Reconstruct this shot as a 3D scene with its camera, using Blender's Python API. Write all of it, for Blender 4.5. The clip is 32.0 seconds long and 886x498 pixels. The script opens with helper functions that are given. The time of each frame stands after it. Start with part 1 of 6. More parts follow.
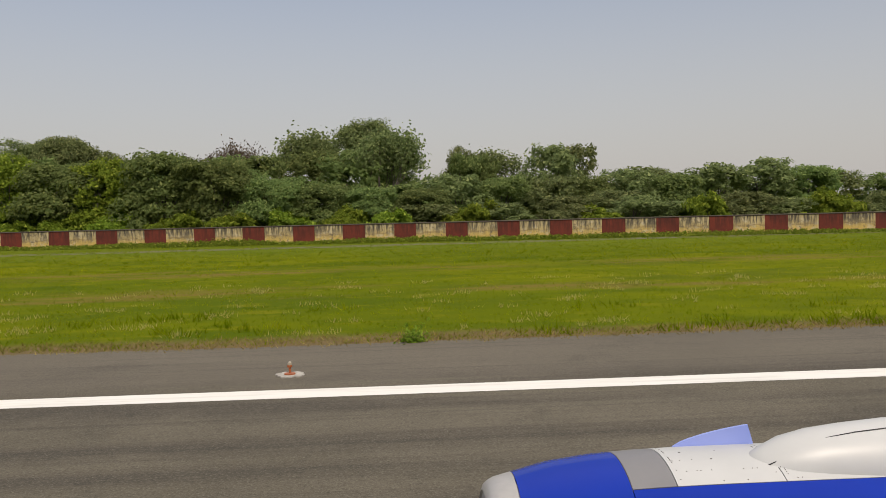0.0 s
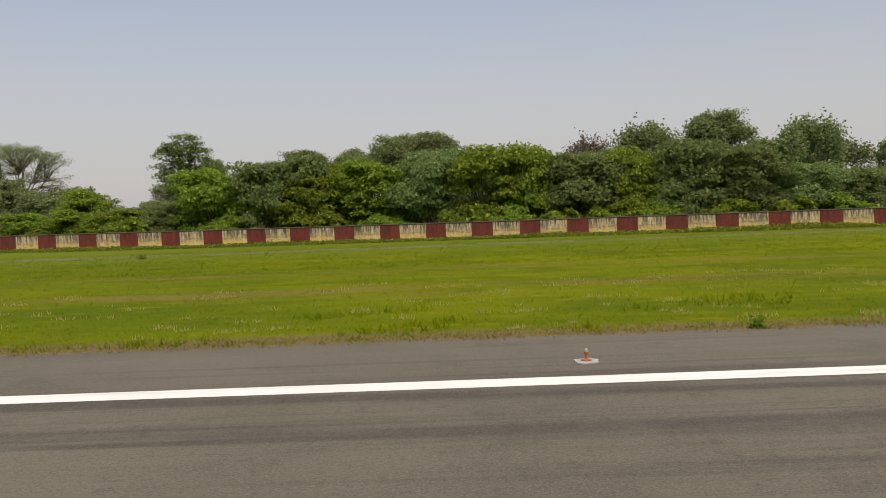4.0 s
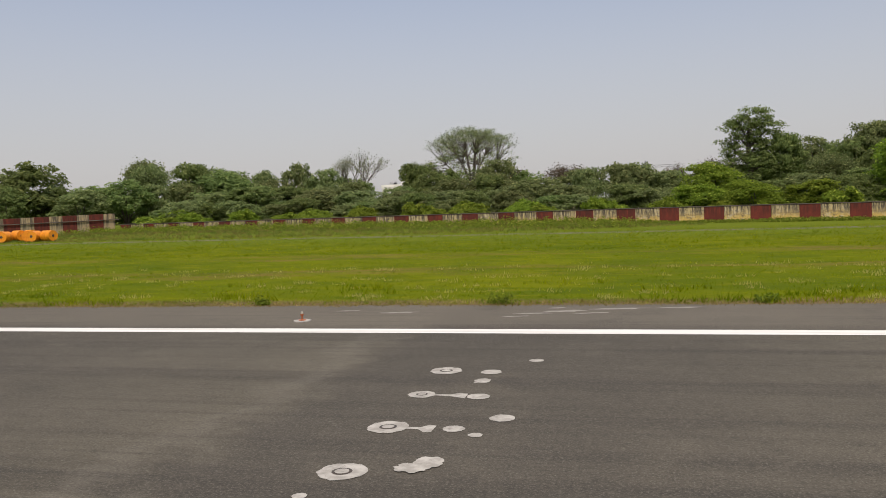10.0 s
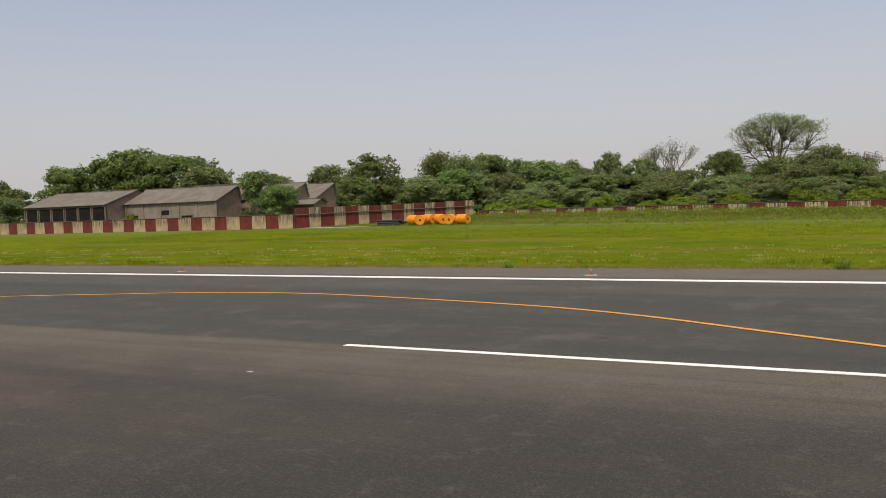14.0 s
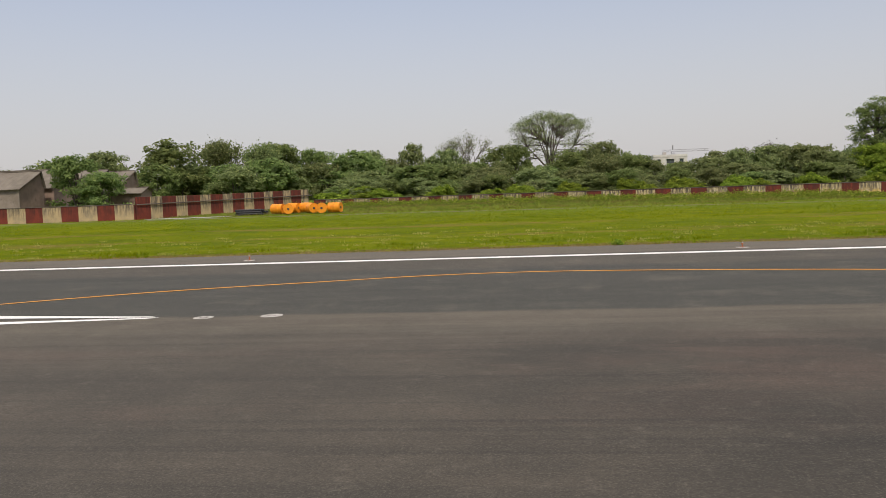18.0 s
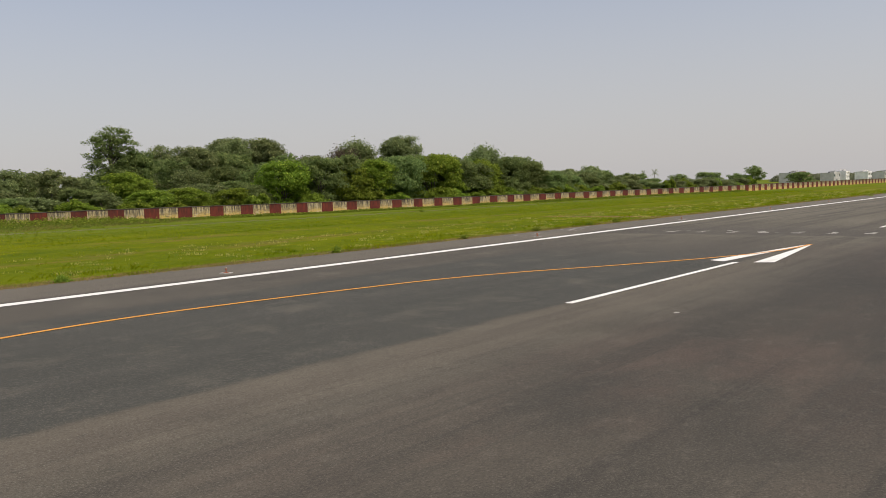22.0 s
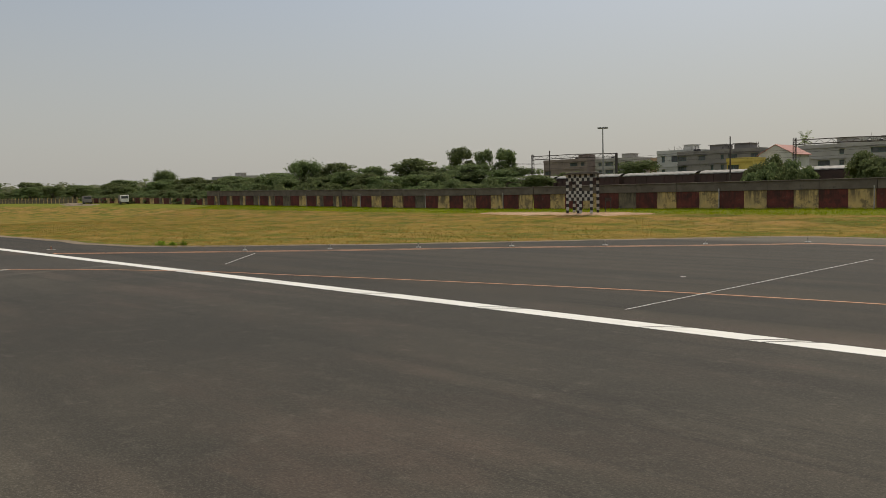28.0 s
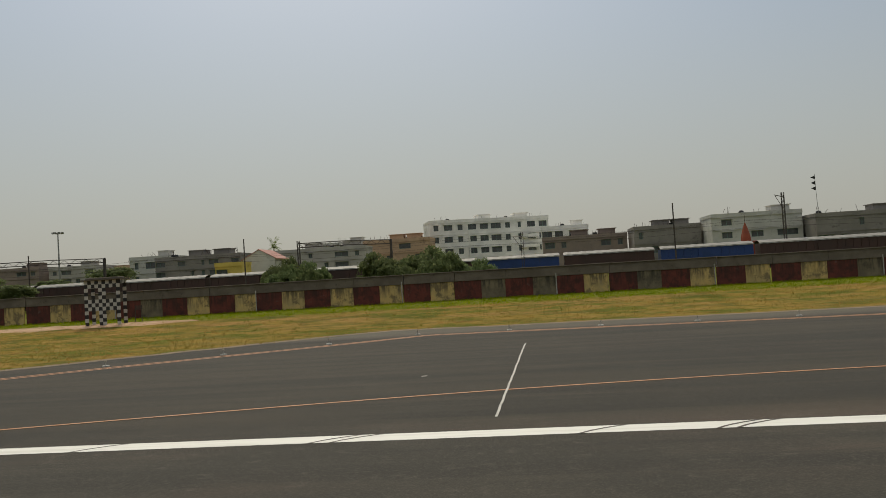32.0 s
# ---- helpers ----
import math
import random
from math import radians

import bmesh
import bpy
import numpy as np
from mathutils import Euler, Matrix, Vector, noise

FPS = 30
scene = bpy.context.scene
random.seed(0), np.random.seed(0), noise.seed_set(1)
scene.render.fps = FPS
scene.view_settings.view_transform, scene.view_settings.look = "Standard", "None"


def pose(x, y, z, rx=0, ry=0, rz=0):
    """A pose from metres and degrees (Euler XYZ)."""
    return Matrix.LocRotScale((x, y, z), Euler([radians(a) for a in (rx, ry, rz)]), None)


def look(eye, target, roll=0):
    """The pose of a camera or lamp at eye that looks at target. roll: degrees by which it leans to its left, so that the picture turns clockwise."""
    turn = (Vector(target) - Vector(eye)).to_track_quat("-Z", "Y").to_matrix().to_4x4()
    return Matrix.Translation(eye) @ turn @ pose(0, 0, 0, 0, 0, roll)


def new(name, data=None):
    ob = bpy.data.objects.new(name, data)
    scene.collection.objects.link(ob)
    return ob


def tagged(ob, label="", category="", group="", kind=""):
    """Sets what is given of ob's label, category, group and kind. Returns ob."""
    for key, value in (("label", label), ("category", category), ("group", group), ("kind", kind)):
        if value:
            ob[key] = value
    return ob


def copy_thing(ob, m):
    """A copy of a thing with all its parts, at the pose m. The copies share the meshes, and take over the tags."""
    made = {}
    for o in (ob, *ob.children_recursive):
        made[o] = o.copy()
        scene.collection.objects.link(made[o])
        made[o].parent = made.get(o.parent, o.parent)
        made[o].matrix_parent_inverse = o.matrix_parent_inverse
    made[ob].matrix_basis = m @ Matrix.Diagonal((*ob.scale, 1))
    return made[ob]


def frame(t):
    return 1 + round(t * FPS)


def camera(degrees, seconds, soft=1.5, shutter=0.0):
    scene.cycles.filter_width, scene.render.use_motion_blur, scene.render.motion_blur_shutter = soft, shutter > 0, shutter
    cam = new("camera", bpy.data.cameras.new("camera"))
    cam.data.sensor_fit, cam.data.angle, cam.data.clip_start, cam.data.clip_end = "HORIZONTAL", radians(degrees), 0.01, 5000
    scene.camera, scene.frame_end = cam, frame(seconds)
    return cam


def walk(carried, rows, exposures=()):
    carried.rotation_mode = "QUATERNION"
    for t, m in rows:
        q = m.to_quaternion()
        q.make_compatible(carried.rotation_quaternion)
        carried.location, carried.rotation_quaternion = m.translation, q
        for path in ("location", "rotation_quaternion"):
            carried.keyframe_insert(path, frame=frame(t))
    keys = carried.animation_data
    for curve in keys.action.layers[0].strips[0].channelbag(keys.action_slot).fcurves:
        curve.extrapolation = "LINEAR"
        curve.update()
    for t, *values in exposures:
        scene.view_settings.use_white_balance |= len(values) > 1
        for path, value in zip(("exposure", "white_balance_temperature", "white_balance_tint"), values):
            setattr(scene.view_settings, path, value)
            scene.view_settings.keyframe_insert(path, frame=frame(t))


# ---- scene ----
cam = camera(57.92, 32.0, 0.75)
PATH = [
    (0, (215.618, 2.858, 4.416), (216.111, 12.831, 3.876), -1.45),
    (0.5, (206.814, 2.949, 4.408), (207.232, 12.926, 3.874), -1.54),
    (1, (198.061, 2.880, 4.400), (198.396, 12.860, 3.859), -1.54),
    (1.5, (189.611, 2.648, 4.438), (189.847, 12.630, 3.890), -1.75),
    (2, (181.144, 2.696, 4.429), (181.276, 12.680, 3.871), -1.94),
    (2.5, (172.993, 2.557, 4.427), (173.024, 12.541, 3.864), -2.09),
    (3, (164.940, 2.207, 4.421), (164.895, 12.192, 3.881), -2.21),
    (3.5, (157.101, 1.975, 4.421), (156.978, 11.960, 3.895), -2.31),
    (4, (149.736, 2.001, 4.464), (149.626, 11.987, 3.949), -2.16),
    (4.5, (142.496, 2.002, 4.407), (142.378, 11.988, 3.896), -2.14),
    (5, (135.516, 2.164, 4.426), (135.422, 12.151, 3.928), -2.12),
    (5.5, (128.709, 2.247, 4.422), (128.632, 12.234, 3.933), -2.16),
    (6, (122.090, 2.219, 4.420), (122.020, 12.207, 3.936), -2.22),
    (6.5, (115.655, 2.075, 4.429), (115.575, 12.063, 3.944), -2.24),
    (7, (109.390, 1.452, 4.417), (109.292, 11.440, 3.935), -2.35),
    (7.5, (102.942, 0.612, 4.429), (102.729, 10.598, 3.949), -2.46),
    (8, (97.088, 0.108, 4.430), (96.554, 10.081, 3.932), -2.41),
    (8.5, (91.768, -0.673, 4.428), (90.704, 9.256, 3.912), -2.44),
    (9, (86.382, -1.964, 4.477), (84.891, 7.910, 3.943), -2.30),
    (9.5, (81.176, -3.175, 4.424), (79.175, 6.608, 3.886), -2.30),
    (10, (76.429, -4.503, 4.348), (73.942, 5.167, 3.797), -2.11),
    (10.5, (72.000, -6.014, 4.346), (68.996, 3.508, 3.788), -2.09),
    (11, (67.316, -7.842, 4.406), (63.858, 1.523, 3.837), -2.17),
    (11.5, (62.913, -10.112, 4.411), (59.078, -0.896, 3.817), -2.22),
    (12, (59.067, -12.578, 4.445), (54.939, -3.490, 3.833), -2.32),
    (12.5, (55.341, -14.762, 4.443), (50.988, -5.778, 3.863), -2.22),
    (13, (51.597, -16.426, 4.361), (47.100, -7.512, 3.798), -2.10),
    (13.5, (48.057, -18.571, 4.423), (43.500, -9.687, 3.867), -2.00),
    (14, (44.456, -20.418, 4.382), (39.909, -11.529, 3.825), -2.02),
    (14.5, (40.911, -22.116, 4.382), (36.399, -13.210, 3.817), -1.79),
    (15, (37.679, -23.777, 4.402), (33.257, -14.828, 3.797), -1.88),
    (15.5, (34.475, -25.212, 4.433), (30.233, -16.179, 3.784), -1.90),
    (16, (31.283, -26.377, 4.461), (27.337, -17.215, 3.768), -1.95),
    (16.5, (28.127, -27.238, 4.471), (24.596, -17.910, 3.737), -2.09),
    (17, (24.535, -27.556, 4.456), (21.694, -17.997, 3.713), -1.88),
    (17.5, (21.115, -27.536, 4.394), (19.067, -17.777, 3.647), -2.05),
    (18, (17.962, -27.204, 4.405), (16.879, -17.293, 3.640), -2.07),
    (18.5, (15.063, -26.392, 4.402), (15.028, -16.423, 3.621), -2.10),
    (19, (12.387, -25.281, 4.424), (13.499, -15.372, 3.658), -1.78),
    (19.5, (10.154, -23.816, 4.385), (12.404, -14.100, 3.646), -1.72),
    (20, (8.288, -22.243, 4.396), (11.697, -12.871, 3.656), -1.86),
    (20.5, (6.757, -20.513, 4.386), (11.301, -11.634, 3.659), -1.88),
    (21, (5.552, -18.813, 4.434), (11.184, -10.583, 3.698), -1.86),
    (21.5, (4.912, -16.938, 4.433), (11.564, -9.509, 3.690), -1.89),
    (22, (4.469, -15.069, 4.402), (12.038, -8.576, 3.659), -1.88),
    (22.5, (4.405, -13.248, 4.426), (12.765, -7.812, 3.681), -1.92),
    (23, (4.511, -11.470, 4.464), (13.505, -7.156, 3.754), -1.88),
    (23.5, (4.775, -9.735, 4.430), (14.234, -6.564, 3.740), -1.71),
    (24, (5.052, -7.992, 4.385), (14.832, -6.020, 3.703), -1.67),
    (24.5, (5.669, -6.500, 4.415), (15.618, -5.747, 3.740), -1.47),
    (25, (6.612, -5.048, 4.477), (16.575, -5.538, 3.779), -1.41),
    (25.5, (7.553, -3.759, 4.431), (17.382, -5.464, 3.732), -1.41),
    (26, (8.567, -2.677, 4.465), (18.116, -5.558, 3.750), -1.39),
    (26.5, (9.648, -1.747, 4.472), (18.784, -5.749, 3.746), -1.38),
    (27, (10.826, -0.954, 4.473), (19.423, -6.010, 3.743), -1.39),
    (27.5, (12.116, -0.271, 4.465), (20.055, -6.307, 3.740), -1.42),
    (28, (13.572, 0.287, 4.463), (20.755, -6.633, 3.740), -1.42),
    (28.5, (15.158, 0.812, 4.424), (21.476, -6.909, 3.732), -1.49),
    (29, (16.756, 1.007, 4.445), (22.172, -7.373, 3.776), -1.59),
    (29.5, (18.487, 1.043, 4.441), (22.989, -7.860, 3.764), -1.78),
    (30, (20.314, 1.121, 4.499), (23.939, -8.174, 3.814), -2.16),
    (30.5, (22.005, 1.147, 4.448), (25.023, -8.385, 4.272), -4.03),
    (31, (24.032, 0.657, 4.451), (25.939, -9.158, 4.636), -4.17),
    (31.5, (26.150, 0.125, 4.417), (27.732, -9.744, 4.731), -3.91),
    (32, (28.300, -0.237, 4.324), (29.426, -10.168, 4.659), -3.47),
]
walk(cam, [(t, look(e, g, r)) for t, e, g, r in PATH], ((0, 0.33, 6680, 13), (2, 0.4, 6620, 13), (4, 0.42, 6560, 14), (8, 0.42, 6450, 15), (13, 0.4, 6400, 15), (17, 0.56, 6400, 15), (18, 0.54, 6400, 15), (21, 0.44, 6420, 15), (22, 0.42, 6420, 14), (24, 0.07, 6500, 10), (28, 0.06, 6660, 8), (30, 0.07, 6660, 7), (32, -0.1, 6740, 4)))

# ---------- light ----------
world = bpy.data.worlds.new("world")
scene.world = world
world.use_nodes = True
wn = world.node_tree
sky = wn.nodes.new("ShaderNodeTexSky")
sky.sky_type = "NISHITA"
sky.sun_disc = False
sky.sun_elevation, sky.sun_rotation = radians(52), radians(165)
sky.air_density, sky.dust_density, sky.ozone_density = 1.0, 2.0, 1.0
# a veil of summer haze, thickest low down
coord = wn.nodes.new("ShaderNodeTexCoord")
split = wn.nodes.new("ShaderNodeSeparateXYZ")
thick = wn.nodes.new("ShaderNodeMapRange")
thick.interpolation_type = "SMOOTHSTEP"
thick.inputs[1].default_value, thick.inputs[2].default_value = -0.02, 0.5
thick.inputs[3].default_value, thick.inputs[4].default_value = 0.88, 0.1
haze = wn.nodes.new("ShaderNodeMix")
haze.data_type = "RGBA"
haze.inputs[7].default_value = (4.08, 3.98, 3.84, 1)
wn.links.new(coord.outputs["Generated"], split.inputs[0])
wn.links.new(split.outputs[2], thick.inputs[0])
wn.links.new(thick.outputs[0], haze.inputs[0])
wn.links.new(sky.outputs[0], haze.inputs[6])
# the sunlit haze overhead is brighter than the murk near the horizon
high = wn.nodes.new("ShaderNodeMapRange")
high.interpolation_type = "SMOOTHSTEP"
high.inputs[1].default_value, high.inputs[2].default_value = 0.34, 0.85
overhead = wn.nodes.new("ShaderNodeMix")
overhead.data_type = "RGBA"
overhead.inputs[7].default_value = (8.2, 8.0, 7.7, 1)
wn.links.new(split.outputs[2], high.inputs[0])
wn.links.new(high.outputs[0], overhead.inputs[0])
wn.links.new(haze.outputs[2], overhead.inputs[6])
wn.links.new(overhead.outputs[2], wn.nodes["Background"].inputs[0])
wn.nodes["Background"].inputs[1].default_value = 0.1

sun_data = bpy.data.lights.new("sun", "SUN")
sun_data.energy, sun_data.angle, sun_data.color = 2.0, radians(2.0), (1.0, 0.89, 0.74)
sun = new("sun", sun_data)
az, el = radians(165), radians(52)
sun.matrix_world = look((math.sin(az) * 60, math.cos(az) * 60, 90), (math.sin(az) * 60 - math.sin(az) * math.cos(el), math.cos(az) * 60 - math.cos(az) * math.cos(el), 90 - math.sin(el)))

# ---------- helpers ----------
rnd = random.Random(7)
nrs = np.random.RandomState(11)


def part(name, bm, material, parent=None, label="", smooth=False):
    me = bpy.data.meshes.new(name)
    if isinstance(bm, tuple):
        me.from_pydata(bm[0], [], bm[1])
    else:
        bm.to_mesh(me)
        bm.free()
    if smooth:
        me.polygons.foreach_set("use_smooth", [True] * len(me.polygons))
    me.materials.append(material)
    ob = new(name, me)
    if parent is not None:
        ob.parent = parent
    if label:
        ob["label"] = label
    return ob


def share(name, me, parent, m):
    ob = new(name, me)
    ob.parent = parent
    ob.matrix_basis = m
    return ob


def root(name, m, label, category, group="", kind=""):
    ob = new(name)
    ob.matrix_basis = m
    return tagged(ob, label, category, group, kind)


def box(bm, x0, y0, z0, x1, y1, z1, bevel=0.0):
    vs = [bm.verts.new(p) for p in ((x0, y0, z0), (x1, y0, z0), (x1, y1, z0), (x0, y1, z0), (x0, y0, z1), (x1, y0, z1), (x1, y1, z1), (x0, y1, z1))]
    fs = [bm.faces.new([vs[i] for i in q]) for q in ((3, 2, 1, 0), (4, 5, 6, 7), (0, 1, 5, 4), (1, 2, 6, 5), (2, 3, 7, 6), (3, 0, 4, 7))]
    if bevel:
        es = {e for f in fs for e in f.edges}
        bmesh.ops.bevel(bm, geom=list(es), offset=bevel, segments=1, affect="EDGES")
    return bm


def boxes(*bs):
    bm = bmesh.new()
    for b in bs:
        box(bm, *b)
    return bm


def tube(bm, pts, radii, n=8, cap=True):
    rings = []
    for i, p in enumerate(pts):
        p = Vector(p)
        d = (Vector(pts[min(i + 1, len(pts) - 1)]) - Vector(pts[max(i - 1, 0)])).normalized()
        a = d.orthogonal().normalized()
        b = d.cross(a)
        rings.append([bm.verts.new(p + (a * math.cos(2 * math.pi * k / n) + b * math.sin(2 * math.pi * k / n)) * radii[i]) for k in range(n)])
    for r, s in zip(rings, rings[1:]):
        for k in range(n):
            bm.faces.new((r[k], r[(k + 1) % n], s[(k + 1) % n], s[k]))
    if cap:
        bm.faces.new(rings[0][::-1])
        bm.faces.new(rings[-1])
    return bm


def step(a, b, v):
    t = min(1.0, max(0.0, (v - a) / (b - a)))
    return t * t * (3 - 2 * t)


# the south field climbs towards the east
RISE_AT, RISE = (100, 115, 150, 200, 240, 300, 360), (0.0, 0.08, 0.55, 1.15, 1.8, 2.1, 2.4)


def gz(x, y):
    """Height of the ground outside the paving."""
    north = step(34, 96, y) * (0.95 - 0.75 * step(-35, 130, x))
    south = step(66, 97, -y) * (1.3 + (float(np.interp(x, RISE_AT, RISE)) if y < -66 else 0.0)) + step(100, 118, -y) * 1.3
    bank = step(96, 114, y) * step(142, 137, y) * step(84, 60, x) * step(-40, -22, x) * 0.5
    z = north + south + bank
    if -66 < y < 29.0:
        z = -0.02
    return z


# ---------- materials ----------
class Nodes:
    def __init__(self, name):
        self.m = bpy.data.materials.new(name)
        self.m.use_nodes = True
        self.t = self.m.node_tree
        self.b = self.t.nodes["Principled BSDF"]

    def add(self, kind):
        return self.t.nodes.new(kind)

    def link(self, a, b):
        self.t.links.new(a, b)

    def val(self, n, i, v):
        if isinstance(v, bpy.types.NodeSocket):
            self.link(v, n.inputs[i])
        else:
            n.inputs[i].default_value = v

    def where(self, kind="pos", scale=(1, 1, 1)):
        if kind == "pos":
            o = self.add("ShaderNodeNewGeometry").outputs["Position"]
        else:
            o = self.add("ShaderNodeTexCoord").outputs["Object"]
        mp = self.add("ShaderNodeMapping")
        self.link(o, mp.inputs[0])
        mp.inputs["Scale"].default_value = scale
        return mp.outputs[0]

    def noise(self, vec, scale, detail=5.0, rough=0.6):
        n = self.add("ShaderNodeTexNoise")
        self.link(vec, n.inputs["Vector"])
        n.inputs["Scale"].default_value, n.inputs["Detail"].default_value, n.inputs["Roughness"].default_value = scale, detail, rough
        return n.outputs["Fac"]

    def ramp(self, fac, lo, hi):
        n = self.add("ShaderNodeMapRange")
        n.interpolation_type = "SMOOTHSTEP"
        self.link(fac, n.inputs[0])
        n.inputs[1].default_value, n.inputs[2].default_value = lo, hi
        return n.outputs[0]

    def mix(self, fac, a, b):
        n = self.add("ShaderNodeMix")
        n.data_type = "RGBA"
        self.val(n, 0, fac)
        self.val(n, 6, (*a, 1) if isinstance(a, tuple) else a)
        self.val(n, 7, (*b, 1) if isinstance(b, tuple) else b)
        return n.outputs[2]

    def math(self, op, a, b=0.0):
        n = self.add("ShaderNodeMath")
        n.operation = op
        self.val(n, 0, a)
        self.val(n, 1, b)
        return n.outputs[0]

    def xyz(self, kind="pos"):
        s = self.add("ShaderNodeSeparateXYZ")
        self.link(self.where(kind), s.inputs[0])
        return s.outputs

    def bump(self, h, strength=0.3, dist=0.02):
        n = self.add("ShaderNodeBump")
        n.inputs["Strength"].default_value, n.inputs["Distance"].default_value = strength, dist
        self.link(h, n.inputs["Height"])
        self.link(n.outputs[0], self.b.inputs["Normal"])

    def done(self, colour, rough=0.8, metal=0.0, spec=0.3):
        self.val(self.b, "Base Color", (*colour, 1) if isinstance(colour, tuple) else colour)
        self.val(self.b, "Roughness", rough)
        self.val(self.b, "Metallic", metal)
        self.b.inputs["Specular IOR Level"].default_value = spec
        return self.m


def plain(name, c1, c2, scale=3.0, rough=0.7, metal=0.0, c3=None, bump=0.15, kind="obj", spec=0.3):
    """Two tones in patches and a third in finer stains."""
    n = Nodes(name)
    v = n.where(kind)
    big = n.noise(v, scale, 6)
    fine = n.noise(v, scale * 9, 3)
    c = n.mix(n.ramp(big, 0.35, 0.68), c1, c2)
    if c3:
        c = n.mix(n.ramp(n.noise(v, scale * 2.3, 8, 0.7), 0.55, 0.75), c, c3)
    if bump:
        n.bump(fine, bump, 0.01)
    return n.done(c, rough, metal, spec)


def make_asphalt():
    n = Nodes("asphalt")
    p = n.where()
    x, y, z = n.xyz()
    streak = n.noise(n.where(scale=(0.025, 0.6, 1)), 1.0, 5, 0.55)
    thin = n.noise(n.where(scale=(0.05, 3.0, 1)), 1.0, 4, 0.55)
    blot = n.noise(p, 0.09, 6, 0.6)
    patchy = n.noise(p, 0.35, 6, 0.65)
    grain = n.noise(p, 22.0, 3, 0.75)
    mid = n.noise(p, 8.0, 4, 0.8)
    wob = n.math("MULTIPLY", n.math("SUBTRACT", n.noise(p, 0.25, 4), 0.5), 1.2)
    yw = n.math("ADD", y, wob)
    old = n.mix(n.ramp(blot, 0.32, 0.68), (0.097, 0.086, 0.063), (0.133, 0.118, 0.089))
    old = n.mix(n.math("MULTIPLY", n.ramp(streak, 0.46, 0.63), 0.72), old, (0.05, 0.044, 0.036))
    newer = n.mix(n.ramp(streak, 0.3, 0.7), (0.038, 0.039, 0.033), (0.054, 0.053, 0.045))
    ex = n.math("ADD", x, n.math("MULTIPLY", wob, 8.0))
    # the resurfaced strip beside the centre line, west of the threshold
    west = n.ramp(x, 58.0, 44.0)
    strip = n.math("MULTIPLY", west, n.math("MULTIPLY", n.ramp(yw, 0.6, 1.1), n.ramp(yw, 16.5, 15.2)))
    tired = n.math("MULTIPLY", n.math("MULTIPLY", n.ramp(ex, 74.0, 52.0), n.ramp(yw, 0.5, 3.5)), n.ramp(yw, 24.0, 22.0))
    old = n.mix(n.math("MULTIPLY", tired, 0.5), old, (0.060, 0.054, 0.045))
    # the older half south of the centre line: browner, with reddish worn patches and rubbered lanes
    side = n.ramp(yw, -1.0, -7.0)
    south = n.mix(n.ramp(blot, 0.38, 0.62), (0.038, 0.035, 0.029), (0.062, 0.054, 0.042))
    south = n.mix(n.math("MULTIPLY", n.ramp(n.noise(n.where(scale=(0.5, 1.0, 1)), 0.11, 6, 0.65), 0.48, 0.64), 0.62), south, (0.1, 0.07, 0.054))
    lane = n.noise(n.where(scale=(0.03, 0.22, 1)), 1.0, 5, 0.6)
    south = n.mix(n.math("MULTIPLY", n.ramp(lane, 0.46, 0.56), 0.6), south, (0.033, 0.031, 0.026))
    rubber = n.noise(n.where(scale=(0.012, 0.75, 1)), 1.0, 5, 0.6)
    south = n.mix(n.math("MULTIPLY", n.ramp(rubber, 0.5, 0.6), 0.62), south, (0.026, 0.024, 0.021))
    old = n.mix(n.math("MULTIPLY", n.ramp(ex, 72.0, 56.0), 0.5), old, (0.054, 0.047, 0.038))
    south = n.mix(n.math("MULTIPLY", n.ramp(ex, 26.0, 6.0), 0.42), south, n.mix(blot, (0.072, 0.063, 0.05), (0.1, 0.088, 0.07)))
    # a darker reach of the south half, fading out to east and west
    south = n.mix(n.math("MULTIPLY", n.math("MULTIPLY", n.ramp(ex, 20.0, 30.0), n.ramp(ex, 64.0, 44.0)), 0.45), south, (0.031, 0.028, 0.023))
    c = n.mix(side, old, south)
    c = n.mix(strip, c, newer)
    # darker surface about the threshold lights
    ragged = n.math("ADD", x, n.math("MULTIPLY", n.math("SUBTRACT", n.noise(p, 0.45, 6, 0.7), 0.5), 5.0))
    dark = n.math("MULTIPLY", n.ramp(ragged, 67.6, 69.4), n.ramp(ragged, 88.0, 73.0))
    c = n.mix(n.math("MULTIPLY", dark, 0.68), c, (0.054, 0.048, 0.041))
    rim = n.math("MULTIPLY", n.ramp(ragged, 66.6, 67.6), n.ramp(ragged, 68.6, 67.6))
    c = n.mix(n.math("MULTIPLY", rim, 0.35), c, (0.15, 0.135, 0.11))
    # pale worn strip along the joint with the resurfaced lane
    worn = n.math("MULTIPLY", n.math("MULTIPLY", n.ramp(yw, -2.4, -1.4), n.ramp(yw, 0.9, 0.4)), n.ramp(x, 64.0, 56.0))
    c = n.mix(n.math("MULTIPLY", worn, 0.26), c, (0.145, 0.12, 0.09))
    mottle = n.noise(p, 1.5, 6, 0.72)
    c = n.mix(n.math("MULTIPLY", n.ramp(mottle, 0.53, 0.7), 0.28), c, (0.14, 0.125, 0.1))
    c = n.mix(n.math("MULTIPLY", n.ramp(mottle, 0.47, 0.3), 0.35), c, (0.036, 0.034, 0.029))
    # pale dusty shoulders
    sh = n.math("MAXIMUM", n.ramp(yw, 22.4, 24.0), n.ramp(yw, -58.0, -62.0))
    c = n.mix(n.math("MULTIPLY", sh, 0.7), c, n.mix(blot, (0.115, 0.1, 0.078), (0.155, 0.136, 0.108)))
